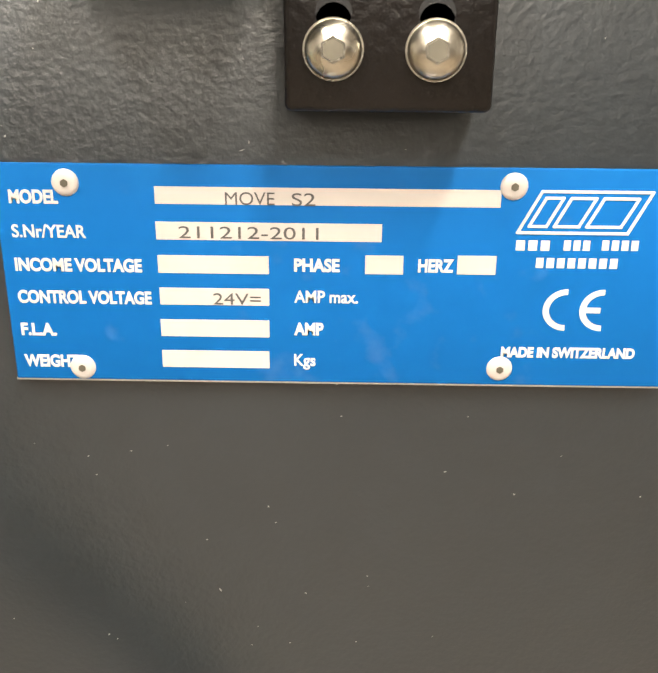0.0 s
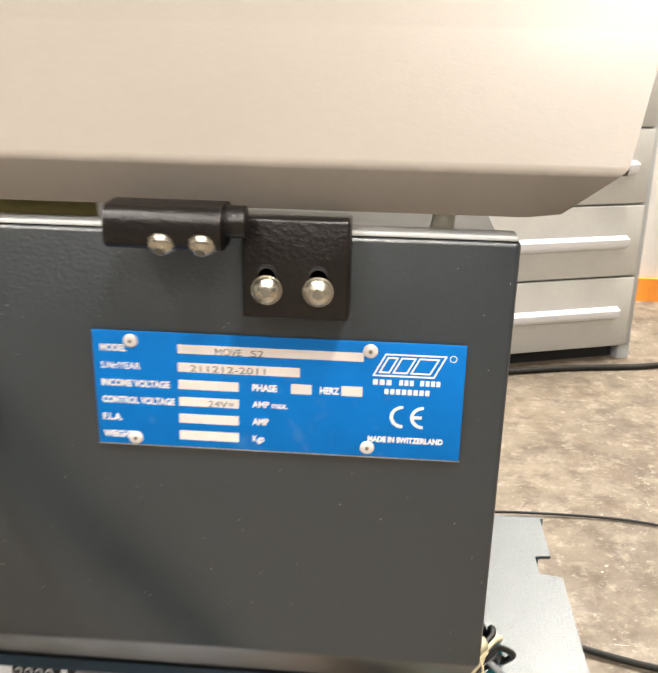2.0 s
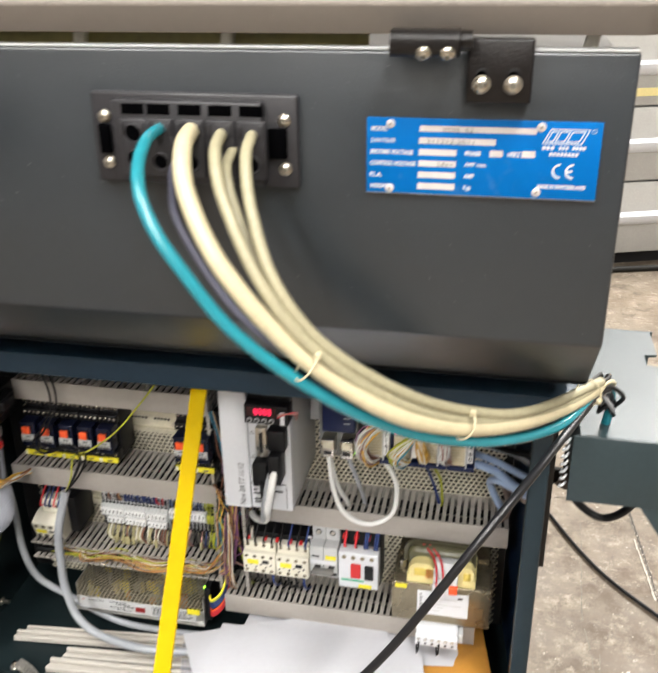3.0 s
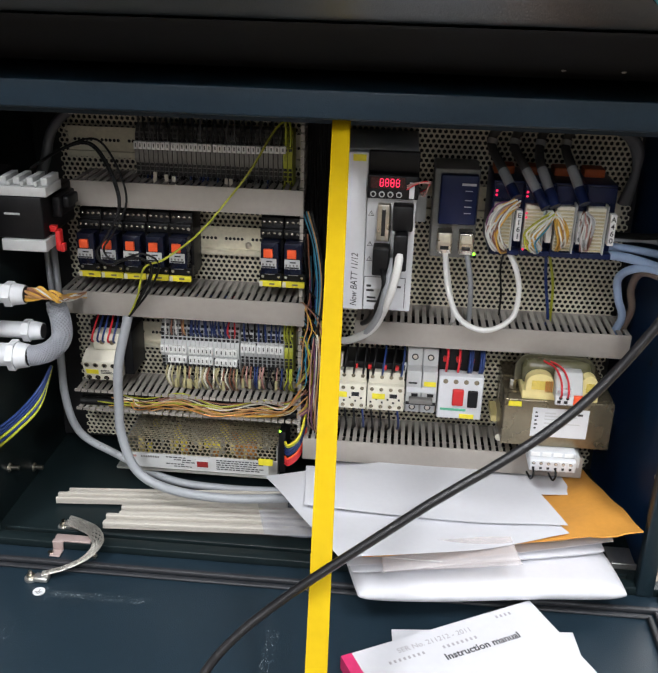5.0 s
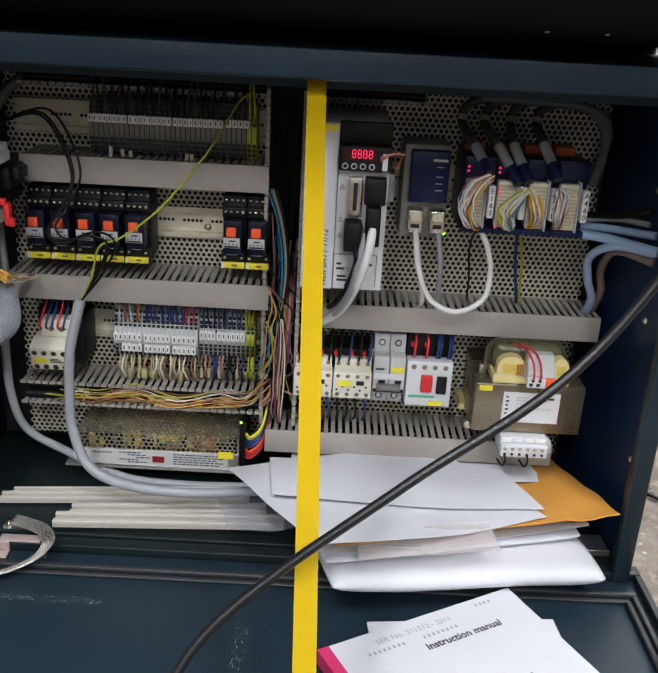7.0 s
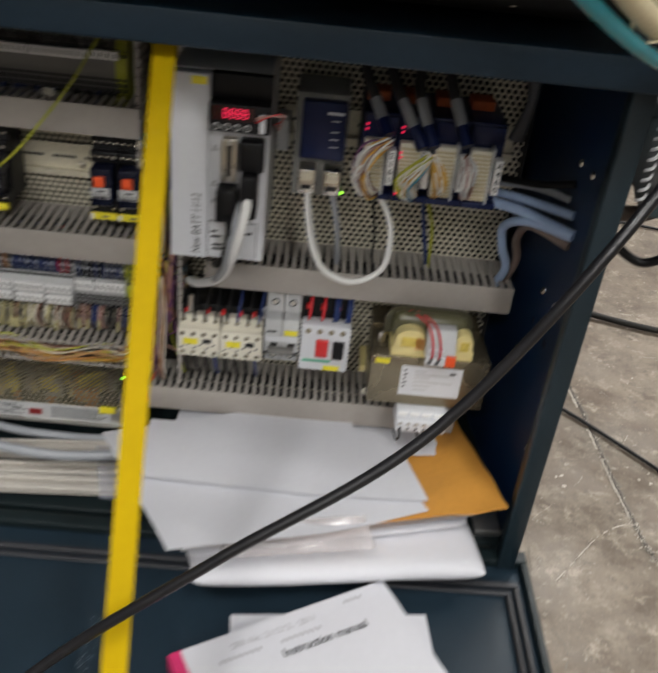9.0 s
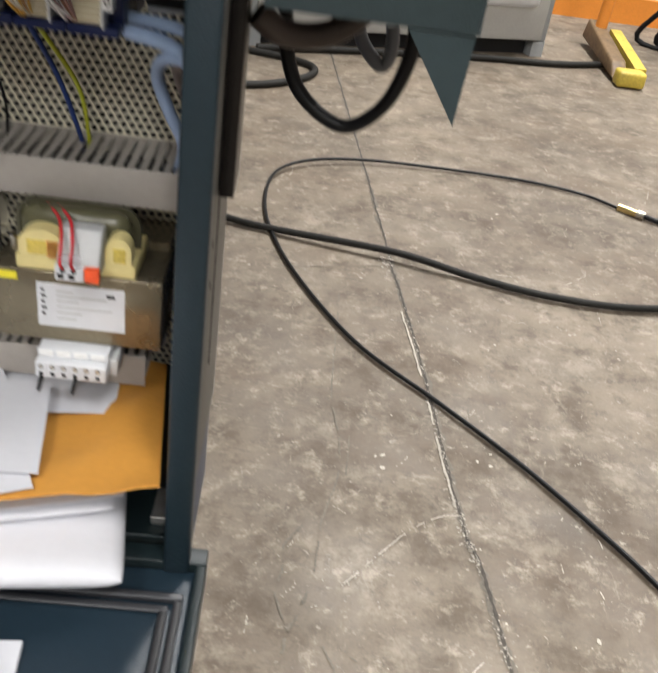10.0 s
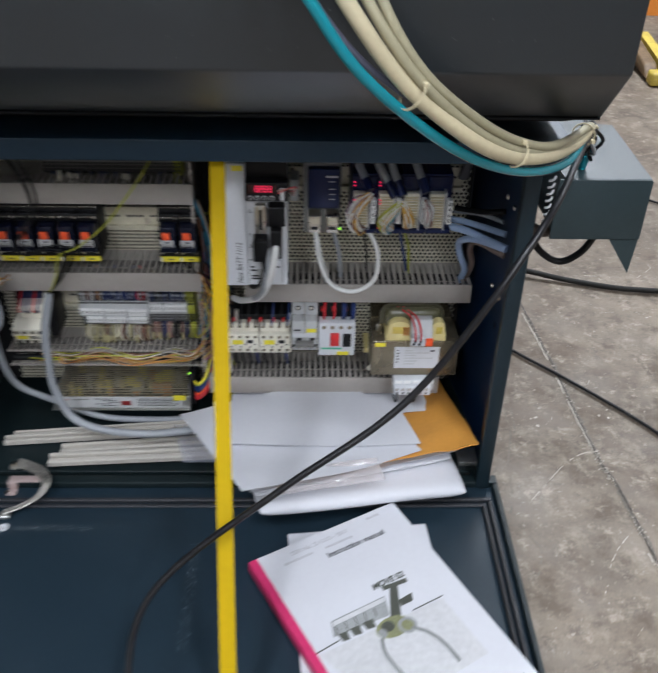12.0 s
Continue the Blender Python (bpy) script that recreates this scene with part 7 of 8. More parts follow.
def twisted_bundle():
    """Gold, white and brown wires twisted round each other, then spreading into the duct."""
    t = thing("wire_bundle", "twisted bundle of gold, white and brown wires from a side entry", "wire bundle", (-0.566, 0.2145, 0.540), "wire bundles")
    rnd = random.Random(9)
    for k in range(18):
        a0, r = rnd.uniform(0, 6.283), rnd.uniform(0.003, 0.0088)
        P = []
        for i in range(12):
            u = i / 11
            c = Vector((-0.566 + 0.030 * u, 0.2145 + 0.022 * u, 0.5400 + 0.006 * math.sin(u * 2.6) - 0.014 * u))
            w = a0 + u * 4.4
            q = r * (1.0 - 0.45 * u)
            P.append(c + Vector((0.2 * q * math.cos(w), q * math.cos(w), q * math.sin(w))))
        P.append(Vector((-0.535 + rnd.uniform(-0.004, 0.004), 0.264, 0.524 - 0.006 * rnd.random())))
        P.append(Vector((-0.530, 0.294, 0.516 - 0.006 * rnd.random())))
        cable("strand", P, 0.0015, (M_WGOLD, M_WGOLD, M_CWHITE, M_WBROWN, M_WGOLD, M_WORANGE)[k % 6], "", parent=t, sides=8, n=3)


twisted_bundle()


def cable_gland(c, r, L):
    """A plastic gland on the side wall: body, hexagon nut, domed cap with a dark mouth."""
    t = thing("cable_gland", "white plastic cable gland in the cabinet's side wall", "cable gland", c, "cable glands")
    c, d = Vector(c), Vector((1, 0.02, 0))
    part("body", cyl(bmesh.new(), c, d, r * 0.86, L, 20), M_WHITEPL, t)
    part("nut", cyl(bmesh.new(), c + d * (L - 0.020), d, r * 1.16, 0.008, 6), M_WHITEPL, t)
    part("cap", cyl(bmesh.new(), c + d * (L - 0.0115), d, r, 0.0125, 20, r2=r * 0.84), M_WHITEPL, t)
    part("mouth", cyl(bmesh.new(), c + d * (L + 0.0011), d, r * 0.74, 0.0006, 16), M_DARK, t, "dark rubber mouth")


cable_gland((-0.6215, 0.2135, 0.5405), 0.0120, 0.056)
cable_gland((-0.6215, 0.2370, 0.4890), 0.0110, 0.060)
cable_gland((-0.6215, 0.2130, 0.4690), 0.0150, 0.052)


def braided_sleeve():
    P = [(-0.5685, 0.214, 0.4690), (-0.558, 0.217, 0.4700), (-0.546, 0.223, 0.4740), (-0.538, 0.233, 0.4840), (-0.542, 0.245, 0.5000), (-0.550, 0.256, 0.5120)]
    t = thing("braided_sleeve", "pale grey braided sleeve round a cable bunch", "cable sleeve", P[0])
    m = mat("grey_braid", (0.17, 0.18, 0.20), 0.55, vary=0.25, scale=220, bump=0.6, bump_scale=600)
    part("sleeve", tube(bmesh.new(), P, 0.0105, 20, 10), m, t)
    C = spline(P, 10)
    # raised threads wound both ways
    thread = mat("braid_thread", (0.25, 0.26, 0.29), 0.5)
    for k in range(16):
        for way in (1, -1):
            Q = []
            for i, c in enumerate(C):
                d = (C[min(i + 1, len(C) - 1)] - C[max(i - 1, 0)]).normalized()
                a = (Vector((0.3, 0.2, 1)) - d * Vector((0.3, 0.2, 1)).dot(d)).normalized()
                b = d.cross(a)
                w = 6.283 * k / 16 + way * i * 0.20
                Q.append(c + (a * math.cos(w) + b * math.sin(w)) * 0.0106)
            cable("thread", Q, 0.0009, thread, "", parent=t, sides=4, n=1)
    for k in range(2):
        cable("sleeve_cable", [(-0.552 + 0.008 * k, 0.254, 0.508), (-0.556 + 0.008 * k, 0.262, 0.530), (-0.560 + 0.008 * k, 0.270, 0.556), (-0.566 + 0.008 * k, 0.280, 0.590), (-0.578 + 0.008 * k, 0.29, 0.61)], 0.0036, M_CDGREY, "dark grey cable leaving the braided sleeve", group="sleeve cables", n=6)
    for k, m_ in enumerate((M_WBLUE, M_WBLUE, M_WBLUE, M_WGY, M_WBLUE, M_WGY)):
        cable("side_lead", [(-0.620, 0.195 + 0.002 * k, 0.375 - 0.005 * k), (-0.590, 0.208, 0.397 - 0.004 * k), (-0.566, 0.220, 0.424 - 0.004 * k), (-0.556, 0.240, 0.446)], 0.0017, m_, "blue or green-yellow lead at the side wall", "wire", n=6, group="side leads")


braided_sleeve()


# tangle of thin wires between the two lower ducts, and violet wires in the upright duct
for k, (z, dy, ms) in enumerate(((0.3835, 0.0, (M_WORANGE, M_IVORY, M_WBROWN, M_WGY, M_COPPER)), (0.3800, -0.006, (M_COPPER, M_WORANGE, M_WBROWN, M_IVORY)), (0.3770, 0.004, (M_WGY, M_WORANGE, M_IVORY, M_WPINK)))):
    fan_wires("wire_bundle", [(-0.520 + 0.03 * k, 0.322 + dy, z - 0.012), (-0.475, 0.316 + dy, z - 0.018), (-0.430, 0.320 + dy, z - 0.008), (-0.380, 0.313 + dy, z - 0.017), (-0.330, 0.318 + dy, z - 0.008), (-0.298, 0.310 + dy, z - 0.004), (-0.276, 0.306, z + 0.022)], 4, ms, 0.0080, 0.0009, 30 + k, "loose orange, cream and copper wires between the ducts")
fan_wires("wire_bundle", [(-0.262, 0.312, 0.345), (-0.263, 0.296, 0.368), (-0.263, 0.292, 0.400), (-0.262, 0.294, 0.440), (-0.262, 0.300, 0.475)], 14, (M_WPURPLE, M_WPINK, M_CBLACK, M_WBROWN, M_WORANGE, M_CBLACK, M_IVORY), 0.0075, 0.0008, 41, "violet and pink wires running up the duct")


def duct_crossings():
    """Wires that leave the open ducts, bend and run down the upright duct."""
    t = thing("wire_bundle", "orange, teal and brown wires bending into the upright duct", "wire bundle", (-0.275, 0.306, 0.44), "wire bundles")
    rnd = random.Random(77)
    kinds = (M_WGOLD, M_CBLACK, M_WBROWN, M_WGY, M_WTEAL, M_CBLACK, M_WORANGE, M_WPURPLE, M_CBLACK)
    for k in range(18):
        z0, x1 = rnd.uniform(0.455, 0.515), rnd.uniform(-0.275, -0.250)
        y, z1 = rnd.uniform(0.298, 0.310), rnd.uniform(0.385, 0.435)
        P = [(-0.284, y + 0.016, z0), (-0.276, y + 0.004, z0 + 0.004), (x1, y, z0 - 0.018), (x1 + rnd.uniform(-0.006, 0.006), y, (z0 + z1) / 2), (x1 + rnd.uniform(-0.010, 0.004), y + 0.004, z1), (-0.286, y + 0.014, z1 - 0.022)]
        cable("wire", P, 0.0009, kinds[k % 9], "", parent=t, sides=6, n=5)


duct_crossings()


# ---- papers and loose things in the cabinet and on its door ----
def sheet(name, corners, material, label="", thick=0.0004, wave=0.002, sag=0.0, seed=0, parent=None, n=14, category="paper", roll=None, group=""):
    """A sheet of paper between four corners (back left, back right, front right, front left), gently waved."""
    bl, br, fr, fl = [Vector(c) for c in corners]
    bm = bmesh.new()
    grid = []
    for i in range(n + 1):
        u = i / n
        row = []
        for j in range(n + 1):
            v = j / n
            p = (bl * (1 - u) + br * u) * (1 - v) + (fl * (1 - u) + fr * u) * v
            p.z += wave * noise.noise(Vector((u * 2.3 + seed * 7.1, v * 2.3, seed))) - sag * math.sin(math.pi * u) * v
            if roll:
                p.z += roll(u, v)
            row.append(bm.verts.new(p))
        grid.append(row)
    for i in range(n):
        for j in range(n):
            bm.faces.new((grid[i][j], grid[i + 1][j], grid[i + 1][j + 1], grid[i][j + 1]))
    bmesh.ops.recalc_face_normals(bm, faces=bm.faces)
    if bm.faces[0].normal.z < 0:
        bmesh.ops.reverse_faces(bm, faces=bm.faces)
    bmesh.ops.solidify(bm, geom=list(bm.faces), thickness=thick)
    if parent:
        return part(name, bm, material, parent, label)
    return tagged(part(name, bm, material), label, category, group)


def papers():
    # thick folded drawing set at the bottom, then sheets, envelope and loose pages
    C = thing("drawing_set", "thick soft bundle of folded white drawings over the cabinet sill", "paper stack", (-0.05, 0.15, 0.265), "papers in the cabinet")
    bundle("folded_drawing", [(-0.235, 0.235, 0.284), (0.062, 0.240, 0.284), (0.083, 0.119, 0.2865), (-0.1925, 0.073, 0.2925)], 0.024, M_PAPER, C, seed=20, wave=0.004)
    bundle("folded_drawing", [(-0.236, 0.235, 0.299), (0.060, 0.245, 0.298), (0.067, 0.168, 0.3035), (-0.200, 0.086, 0.3110)], 0.009, M_PAPER, C, seed=21, wave=0.004)
    sheet("printed_sheet", [(-0.232, 0.22, 0.307), (0.078, 0.24, 0.306), (0.073, 0.169, 0.3165), (-0.204, 0.083, 0.3250)], M_PAPER, "white printed sheet on the bundle of drawings", seed=4, sag=0.004, group="papers in the cabinet")
    pr = bmesh.new()
    for k in range(6):
        a = Vector((-0.186 + 0.004 * k, 0.0925 + 0.009 * k, 0.3302 - 0.0016 * k))
        bx(pr, a.x, a.x + 0.075 - 0.006 * k, a.y, a.y + 0.0012, a.z, a.z + 0.0003)
    tagged(part("printed_table", pr, M_LGREY), "grey printed lines on a sheet", "printing")
    m = mat("clear_plastic_sleeve", (0.62, 0.57, 0.56), 0.10, vary=0.05, alpha=0.34)
    sheet("plastic_sleeve", [(-0.172, 0.108, 0.3385), (-0.0414, 0.130, 0.3400), (-0.0307, 0.104, 0.3260), (-0.169, 0.078, 0.3240)], m, "clear plastic sleeve between the papers", seed=6, category="sleeve")
    E = thing("envelope", "creased orange-brown manila envelope lying under white sheets", "envelope", (-0.05, 0.2, 0.29))
    sheet("envelope_body", [(-0.235, 0.290, 0.292), (0.073, 0.356, 0.291), (0.0985, 0.160, 0.3390), (-0.190, 0.088, 0.3370)], M_ENVELOPE, "", 0.0016, 0.006, 0.004, 9, E, n=20, roll=lambda u, v: 0.012 * math.exp(-((u - 0.92) / 0.07) ** 2) * (1 - v) + 0.0022 * math.exp(-((u - 0.88) / 0.14) ** 2) * math.sin(31 * u + 9 * v) + 0.0015 * v * math.sin(17 * v + 8 * u))
    sheet("flap", [(-0.232, 0.292, 0.2945), (0.071, 0.357, 0.2935), (0.0735, 0.335, 0.2975), (-0.229, 0.268, 0.3010)], M_ENVELOPE, "", 0.0006, 0.003, 0, 9, E)
    sheet("loose_sheet", [(-0.245, 0.345, 0.2955), (0.036, 0.360, 0.2945), (0.0470, 0.259, 0.3130), (-0.240, 0.200, 0.328)], M_PAPER, "white sheet on the manila envelope", seed=2, wave=0.003, group="papers in the cabinet")
    sheet("loose_sheet", [(-0.3120, 0.2370, 0.3240), (-0.075, 0.357, 0.3020), (0.0200, 0.1450, 0.3375), (-0.2113, 0.0530, 0.3570)], M_PAPER, "white sheet sticking out of the paper pile", seed=3, wave=0.004, sag=0.006, group="papers in the cabinet")
    sheet("loose_sheet", [(-0.2670, 0.2660, 0.3230), (-0.0060, 0.2820, 0.3185), (0.0200, 0.1560, 0.3405), (-0.2560, 0.1560, 0.3425)], M_PAPER, "white sheet on top of the paper pile", seed=3, wave=0.002, sag=0.003, group="papers in the cabinet", roll=lambda u, v: -0.0012 * math.sin(math.pi * u) * v)


def manual():
    u, v = Vector((0.879, 0.477, 0)), Vector((0.477, -0.879, 0))
    o = Vector((-0.203, 0.010, 0.2625))
    sheet("back_sheet", [Vector((-0.157, 0.072, 0.2590)), Vector((0.025, 0.0895, 0.2590)), Vector((0.052, -0.20, 0.2590)), Vector((-0.130, -0.215, 0.2590))], M_PAPER, "white sheets under the instruction manual on the door", 0.003, 0.0006, seed=11, category="paper")
    t = thing("instruction_manual", "white instruction manual with a magenta spine lying on the door", "manual", tuple(o))

    def at(a, b, z=0.0):
        return o + u * a + v * b + Vector((0, 0, z))

    def flat(a0, a1, b0, b1, z0, z1):
        bm = bmesh.new()
        lo = [bm.verts.new(at(a, b, z0)) for a, b in ((a0, b0), (a1, b0), (a1, b1), (a0, b1))]
        hi = [bm.verts.new(at(a, b, z1)) for a, b in ((a0, b0), (a1, b0), (a1, b1), (a0, b1))]
        bm.faces.new(hi)
        bm.faces.new(list(reversed(lo)))
        for k in range(4):
            bm.faces.new((lo[k], lo[(k + 1) % 4], hi[(k + 1) % 4], hi[k]))
        bmesh.ops.recalc_face_normals(bm, faces=bm.faces)
        return bm
    part("pages", flat(0.002, 0.210, 0.0, 0.297, 0.0, 0.0135), M_PAPER, t)
    part("spine", flat(-0.0005, 0.0105, -0.0005, 0.2975, 0.0, 0.0150), M_SPINE, t, "magenta spine strip")
    c = part("cover_sheet", flat(0.0108, 0.2115, -0.001, 0.298, 0.0136, 0.0141), M_PAPER, t)
    z = 0.0142
    R = Matrix((u, -v, Vector((0, 0, 1)))).transposed().to_4x4()

    def text(s, a, b, size, bold=0.0, m_=M_INK):
        m = R.copy()
        m.translation = at(a, b, z)
        words("lettering", s, size, m, m_, c, bold)
    text("Instruction manual", 0.0905, 0.040, 0.0110, 0.00025)
    pen = mat("pencil_grey", (0.35, 0.34, 0.36), 0.6)
    text("SER No. 211212 - 2011", 0.052, 0.0155, 0.0085, 0.0, pen)
    for a, b, w in ((0.038, 0.022, 0.040), (0.095, 0.0225, 0.040), (0.165, 0.006, 0.020)):
        k = 0.0
        while k < w - 0.003:
            part("handwriting", flat(a + k, a + k + 0.0022, b, b + 0.0035, 0.0141, 0.0143), pen, c)
            k += 0.0050
    grey, dk = mat("print_grey", (0.30, 0.31, 0.31), 0.6, vary=0.25, scale=120), mat("print_dark", (0.07, 0.075, 0.06), 0.6, vary=0.4, scale=120)
    lt, mid = mat("print_light", (0.56, 0.56, 0.57), 0.6, vary=0.12), mat("print_olive", (0.24, 0.25, 0.13), 0.6, vary=0.4, scale=150)
    level = [0]

    def patch(name, pts, m_):
        """A printed patch: an outline on the cover, each a hair above the last."""
        level[0] += 1
        bm = bmesh.new()
        bm.faces.new([bm.verts.new(at(x, y, 0.0141 + 0.00003 * level[0])) for x, y in pts])
        bmesh.ops.recalc_face_normals(bm, faces=bm.faces)
        if bm.faces[:][0].normal.z < 0:
            bmesh.ops.reverse_faces(bm, faces=bm.faces)
        part(name, bm, m_, c)

    def oval(cx, cy, rx, ry, n=18):
        return [(cx + rx * math.cos(6.283 * k / n), cy + ry * math.sin(6.283 * k / n)) for k in range(n)]

    def stroke(x0, y0, x1, y1, w):
        d = Vector((x1 - x0, y1 - y0)).normalized() * w / 2
        return [(x0 - d.y, y0 + d.x), (x0 + d.y, y0 - d.x), (x1 + d.y, y1 - d.x), (x1 - d.y, y1 + d.x)]
    m = R @ Matrix(((1, 0.22, 0, 0), (0, 1, 0, 0), (0, 0, 1, 0), (0, 0, 0, 1)))
    m.translation = at(0.1130, 0.1085, z)
    words("lettering", "MOVE S2", 0.0112, m, dk, c, 0.0005)
    patch("picture", [(0.0109, 0.1542), (0.1787, 0.1576), (0.1800, 0.2434), (0.0484, 0.2500)], lt)
    patch("picture", [(0.0457, 0.1221), (0.1197, 0.1216), (0.1107, 0.1478), (0.0386, 0.1423)], grey)
    patch("picture", [(0.0470, 0.1240), (0.1180, 0.1232), (0.1165, 0.1285), (0.0455, 0.1295)], lt)
    for k in range(5):
        patch("picture", stroke(0.047 + 0.013 * k, 0.1300, 0.044 + 0.013 * k, 0.1425, 0.0012), dk)
    for x0, x1 in ((0.0440, 0.0560), (0.0590, 0.0720), (0.0760, 0.0900)):
        patch("picture", [(x0, 0.1415), (x1, 0.1425), (x1 - 0.002, 0.1540), (x0 + 0.001, 0.1520)], dk)
    patch("picture", [(0.1330, 0.1120), (0.1430, 0.1133), (0.1210, 0.1560), (0.1090, 0.1518)], dk)
    patch("picture", stroke(0.1230, 0.1120, 0.1560, 0.1150, 0.0060), dk)
    patch("picture", [(0.1311, 0.1350), (0.1505, 0.1336), (0.1455, 0.1440), (0.1286, 0.1440)], dk)
    patch("picture", oval(0.1050, 0.1630, 0.0215, 0.0135), mid)
    patch("picture", oval(0.1000, 0.1600, 0.0085, 0.0070), dk)
    patch("picture", oval(0.1210, 0.1690, 0.0115, 0.0110), grey)
    patch("picture", oval(0.1210, 0.1690, 0.0075, 0.0070), mid)
    patch("picture", oval(0.0900, 0.1650, 0.0050, 0.0060), grey)
    for x0, y0, x1, y1, w in ((0.0067, 0.1519, 0.0420, 0.1491, 0.0016), (0.1370, 0.1554, 0.1805, 0.1551, 0.0016)):
        patch("picture", stroke(x0, y0, x1, y1, w), dk)
    # curved legs of the stand
    for leg in (((0.0850, 0.1700), (0.0800, 0.1800), (0.0775, 0.1920), (0.0785, 0.2080), (0.0820, 0.2300)), ((0.1230, 0.1740), (0.1340, 0.1850), (0.1410, 0.1990), (0.1445, 0.2150), (0.1450, 0.2360))):
        for (x0, y0), (x1, y1) in zip(leg, leg[1:]):
            patch("picture", stroke(x0, y0, x1, y1 + 0.0006, 0.0042), grey)
            patch("picture", stroke(x0 + 0.0012, y0, x1 + 0.0012, y1 + 0.0006, 0.0014), dk)
    patch("picture", stroke(0.150, 0.286, 0.196, 0.286, 0.0075), dk)


papers()
manual()


def spare_ducts():
    g = "spare duct covers"
    for a, b, w, lab in (((-0.562, 0.262, 0.2575), (-0.300, 0.288, 0.2575), 0.010, "short length of grey duct cover lying on the cabinet floor"),
                         ((-0.572, 0.250, 0.2575), (-0.290, 0.276, 0.2575), 0.014, "short length of grey duct cover lying on the cabinet floor"),
                         ((-0.486, 0.230, 0.2580), (-0.268, 0.250, 0.2580), 0.018, "short length of grey duct cover lying on the cabinet floor"),
                         ((-0.496, 0.2035, 0.2630), (-0.246, 0.220, 0.2630), 0.020, "short length of grey duct cover lying on the cabinet sill")):
        a, b = Vector(a), Vector(b)
        d = (b - a).normalized()
        s = Vector((d.y, -d.x, 0))
        m = Matrix((d, -s, Vector((0, 0, 1)))).transposed().to_4x4()
        m.translation = a
        L = (b - a).length
        t = thing("spare_duct_cover", lab, "duct cover", tuple((a + b) / 2), g)
        bm = bmesh.new()
        bx(bm, 0, L, -w / 2, w / 2, 0.0, 0.0016, m=m)
        bx(bm, 0, L, -w / 2, -w / 2 + w * 0.27, 0.0016, 0.008, bev=0.0006, m=m)
        bx(bm, 0, L, w / 2 - w * 0.27, w / 2, 0.0016, 0.008, bev=0.0006, m=m)
        part("profile", bm, M_DUCTL, t)
        part("rib", bx(bmesh.new(), 0.0, L, -w * 0.08, w * 0.08, 0.0017, 0.0050, bev=0.0005, m=m), M_DUCTL, t)
    m = mat("clear_plastic_bag", (0.6, 0.62, 0.72), 0.08, vary=0.1, alpha=0.17)
    sheet("plastic_bag", [(-0.33, 0.275, 0.272), (-0.245, 0.280, 0.272), (-0.235, 0.196, 0.2745), (-0.305, 0.190, 0.2745)], m, "clear plastic bag over the ends of the duct covers", 0.0006, 0.006, seed=13, category="plastic bag")


def sill_strip():
    t = thing("steel_strip", "short bare steel strip lying on the cabinet floor by the post", "metal strip", (0.10, 0.222, CZ0 + 0.0196))
    part("strip", box(0.0860, 0.1145, 0.2060, 0.2400, CZ0 + 0.0197, CZ0 + 0.0235, bev=0.0008), M_ALU, t)
    part("fold", box(0.0860, 0.1145, 0.2036, 0.2058, CZ0 + 0.0197, CZ0 + 0.0275, bev=0.0008), M_ALU, t)


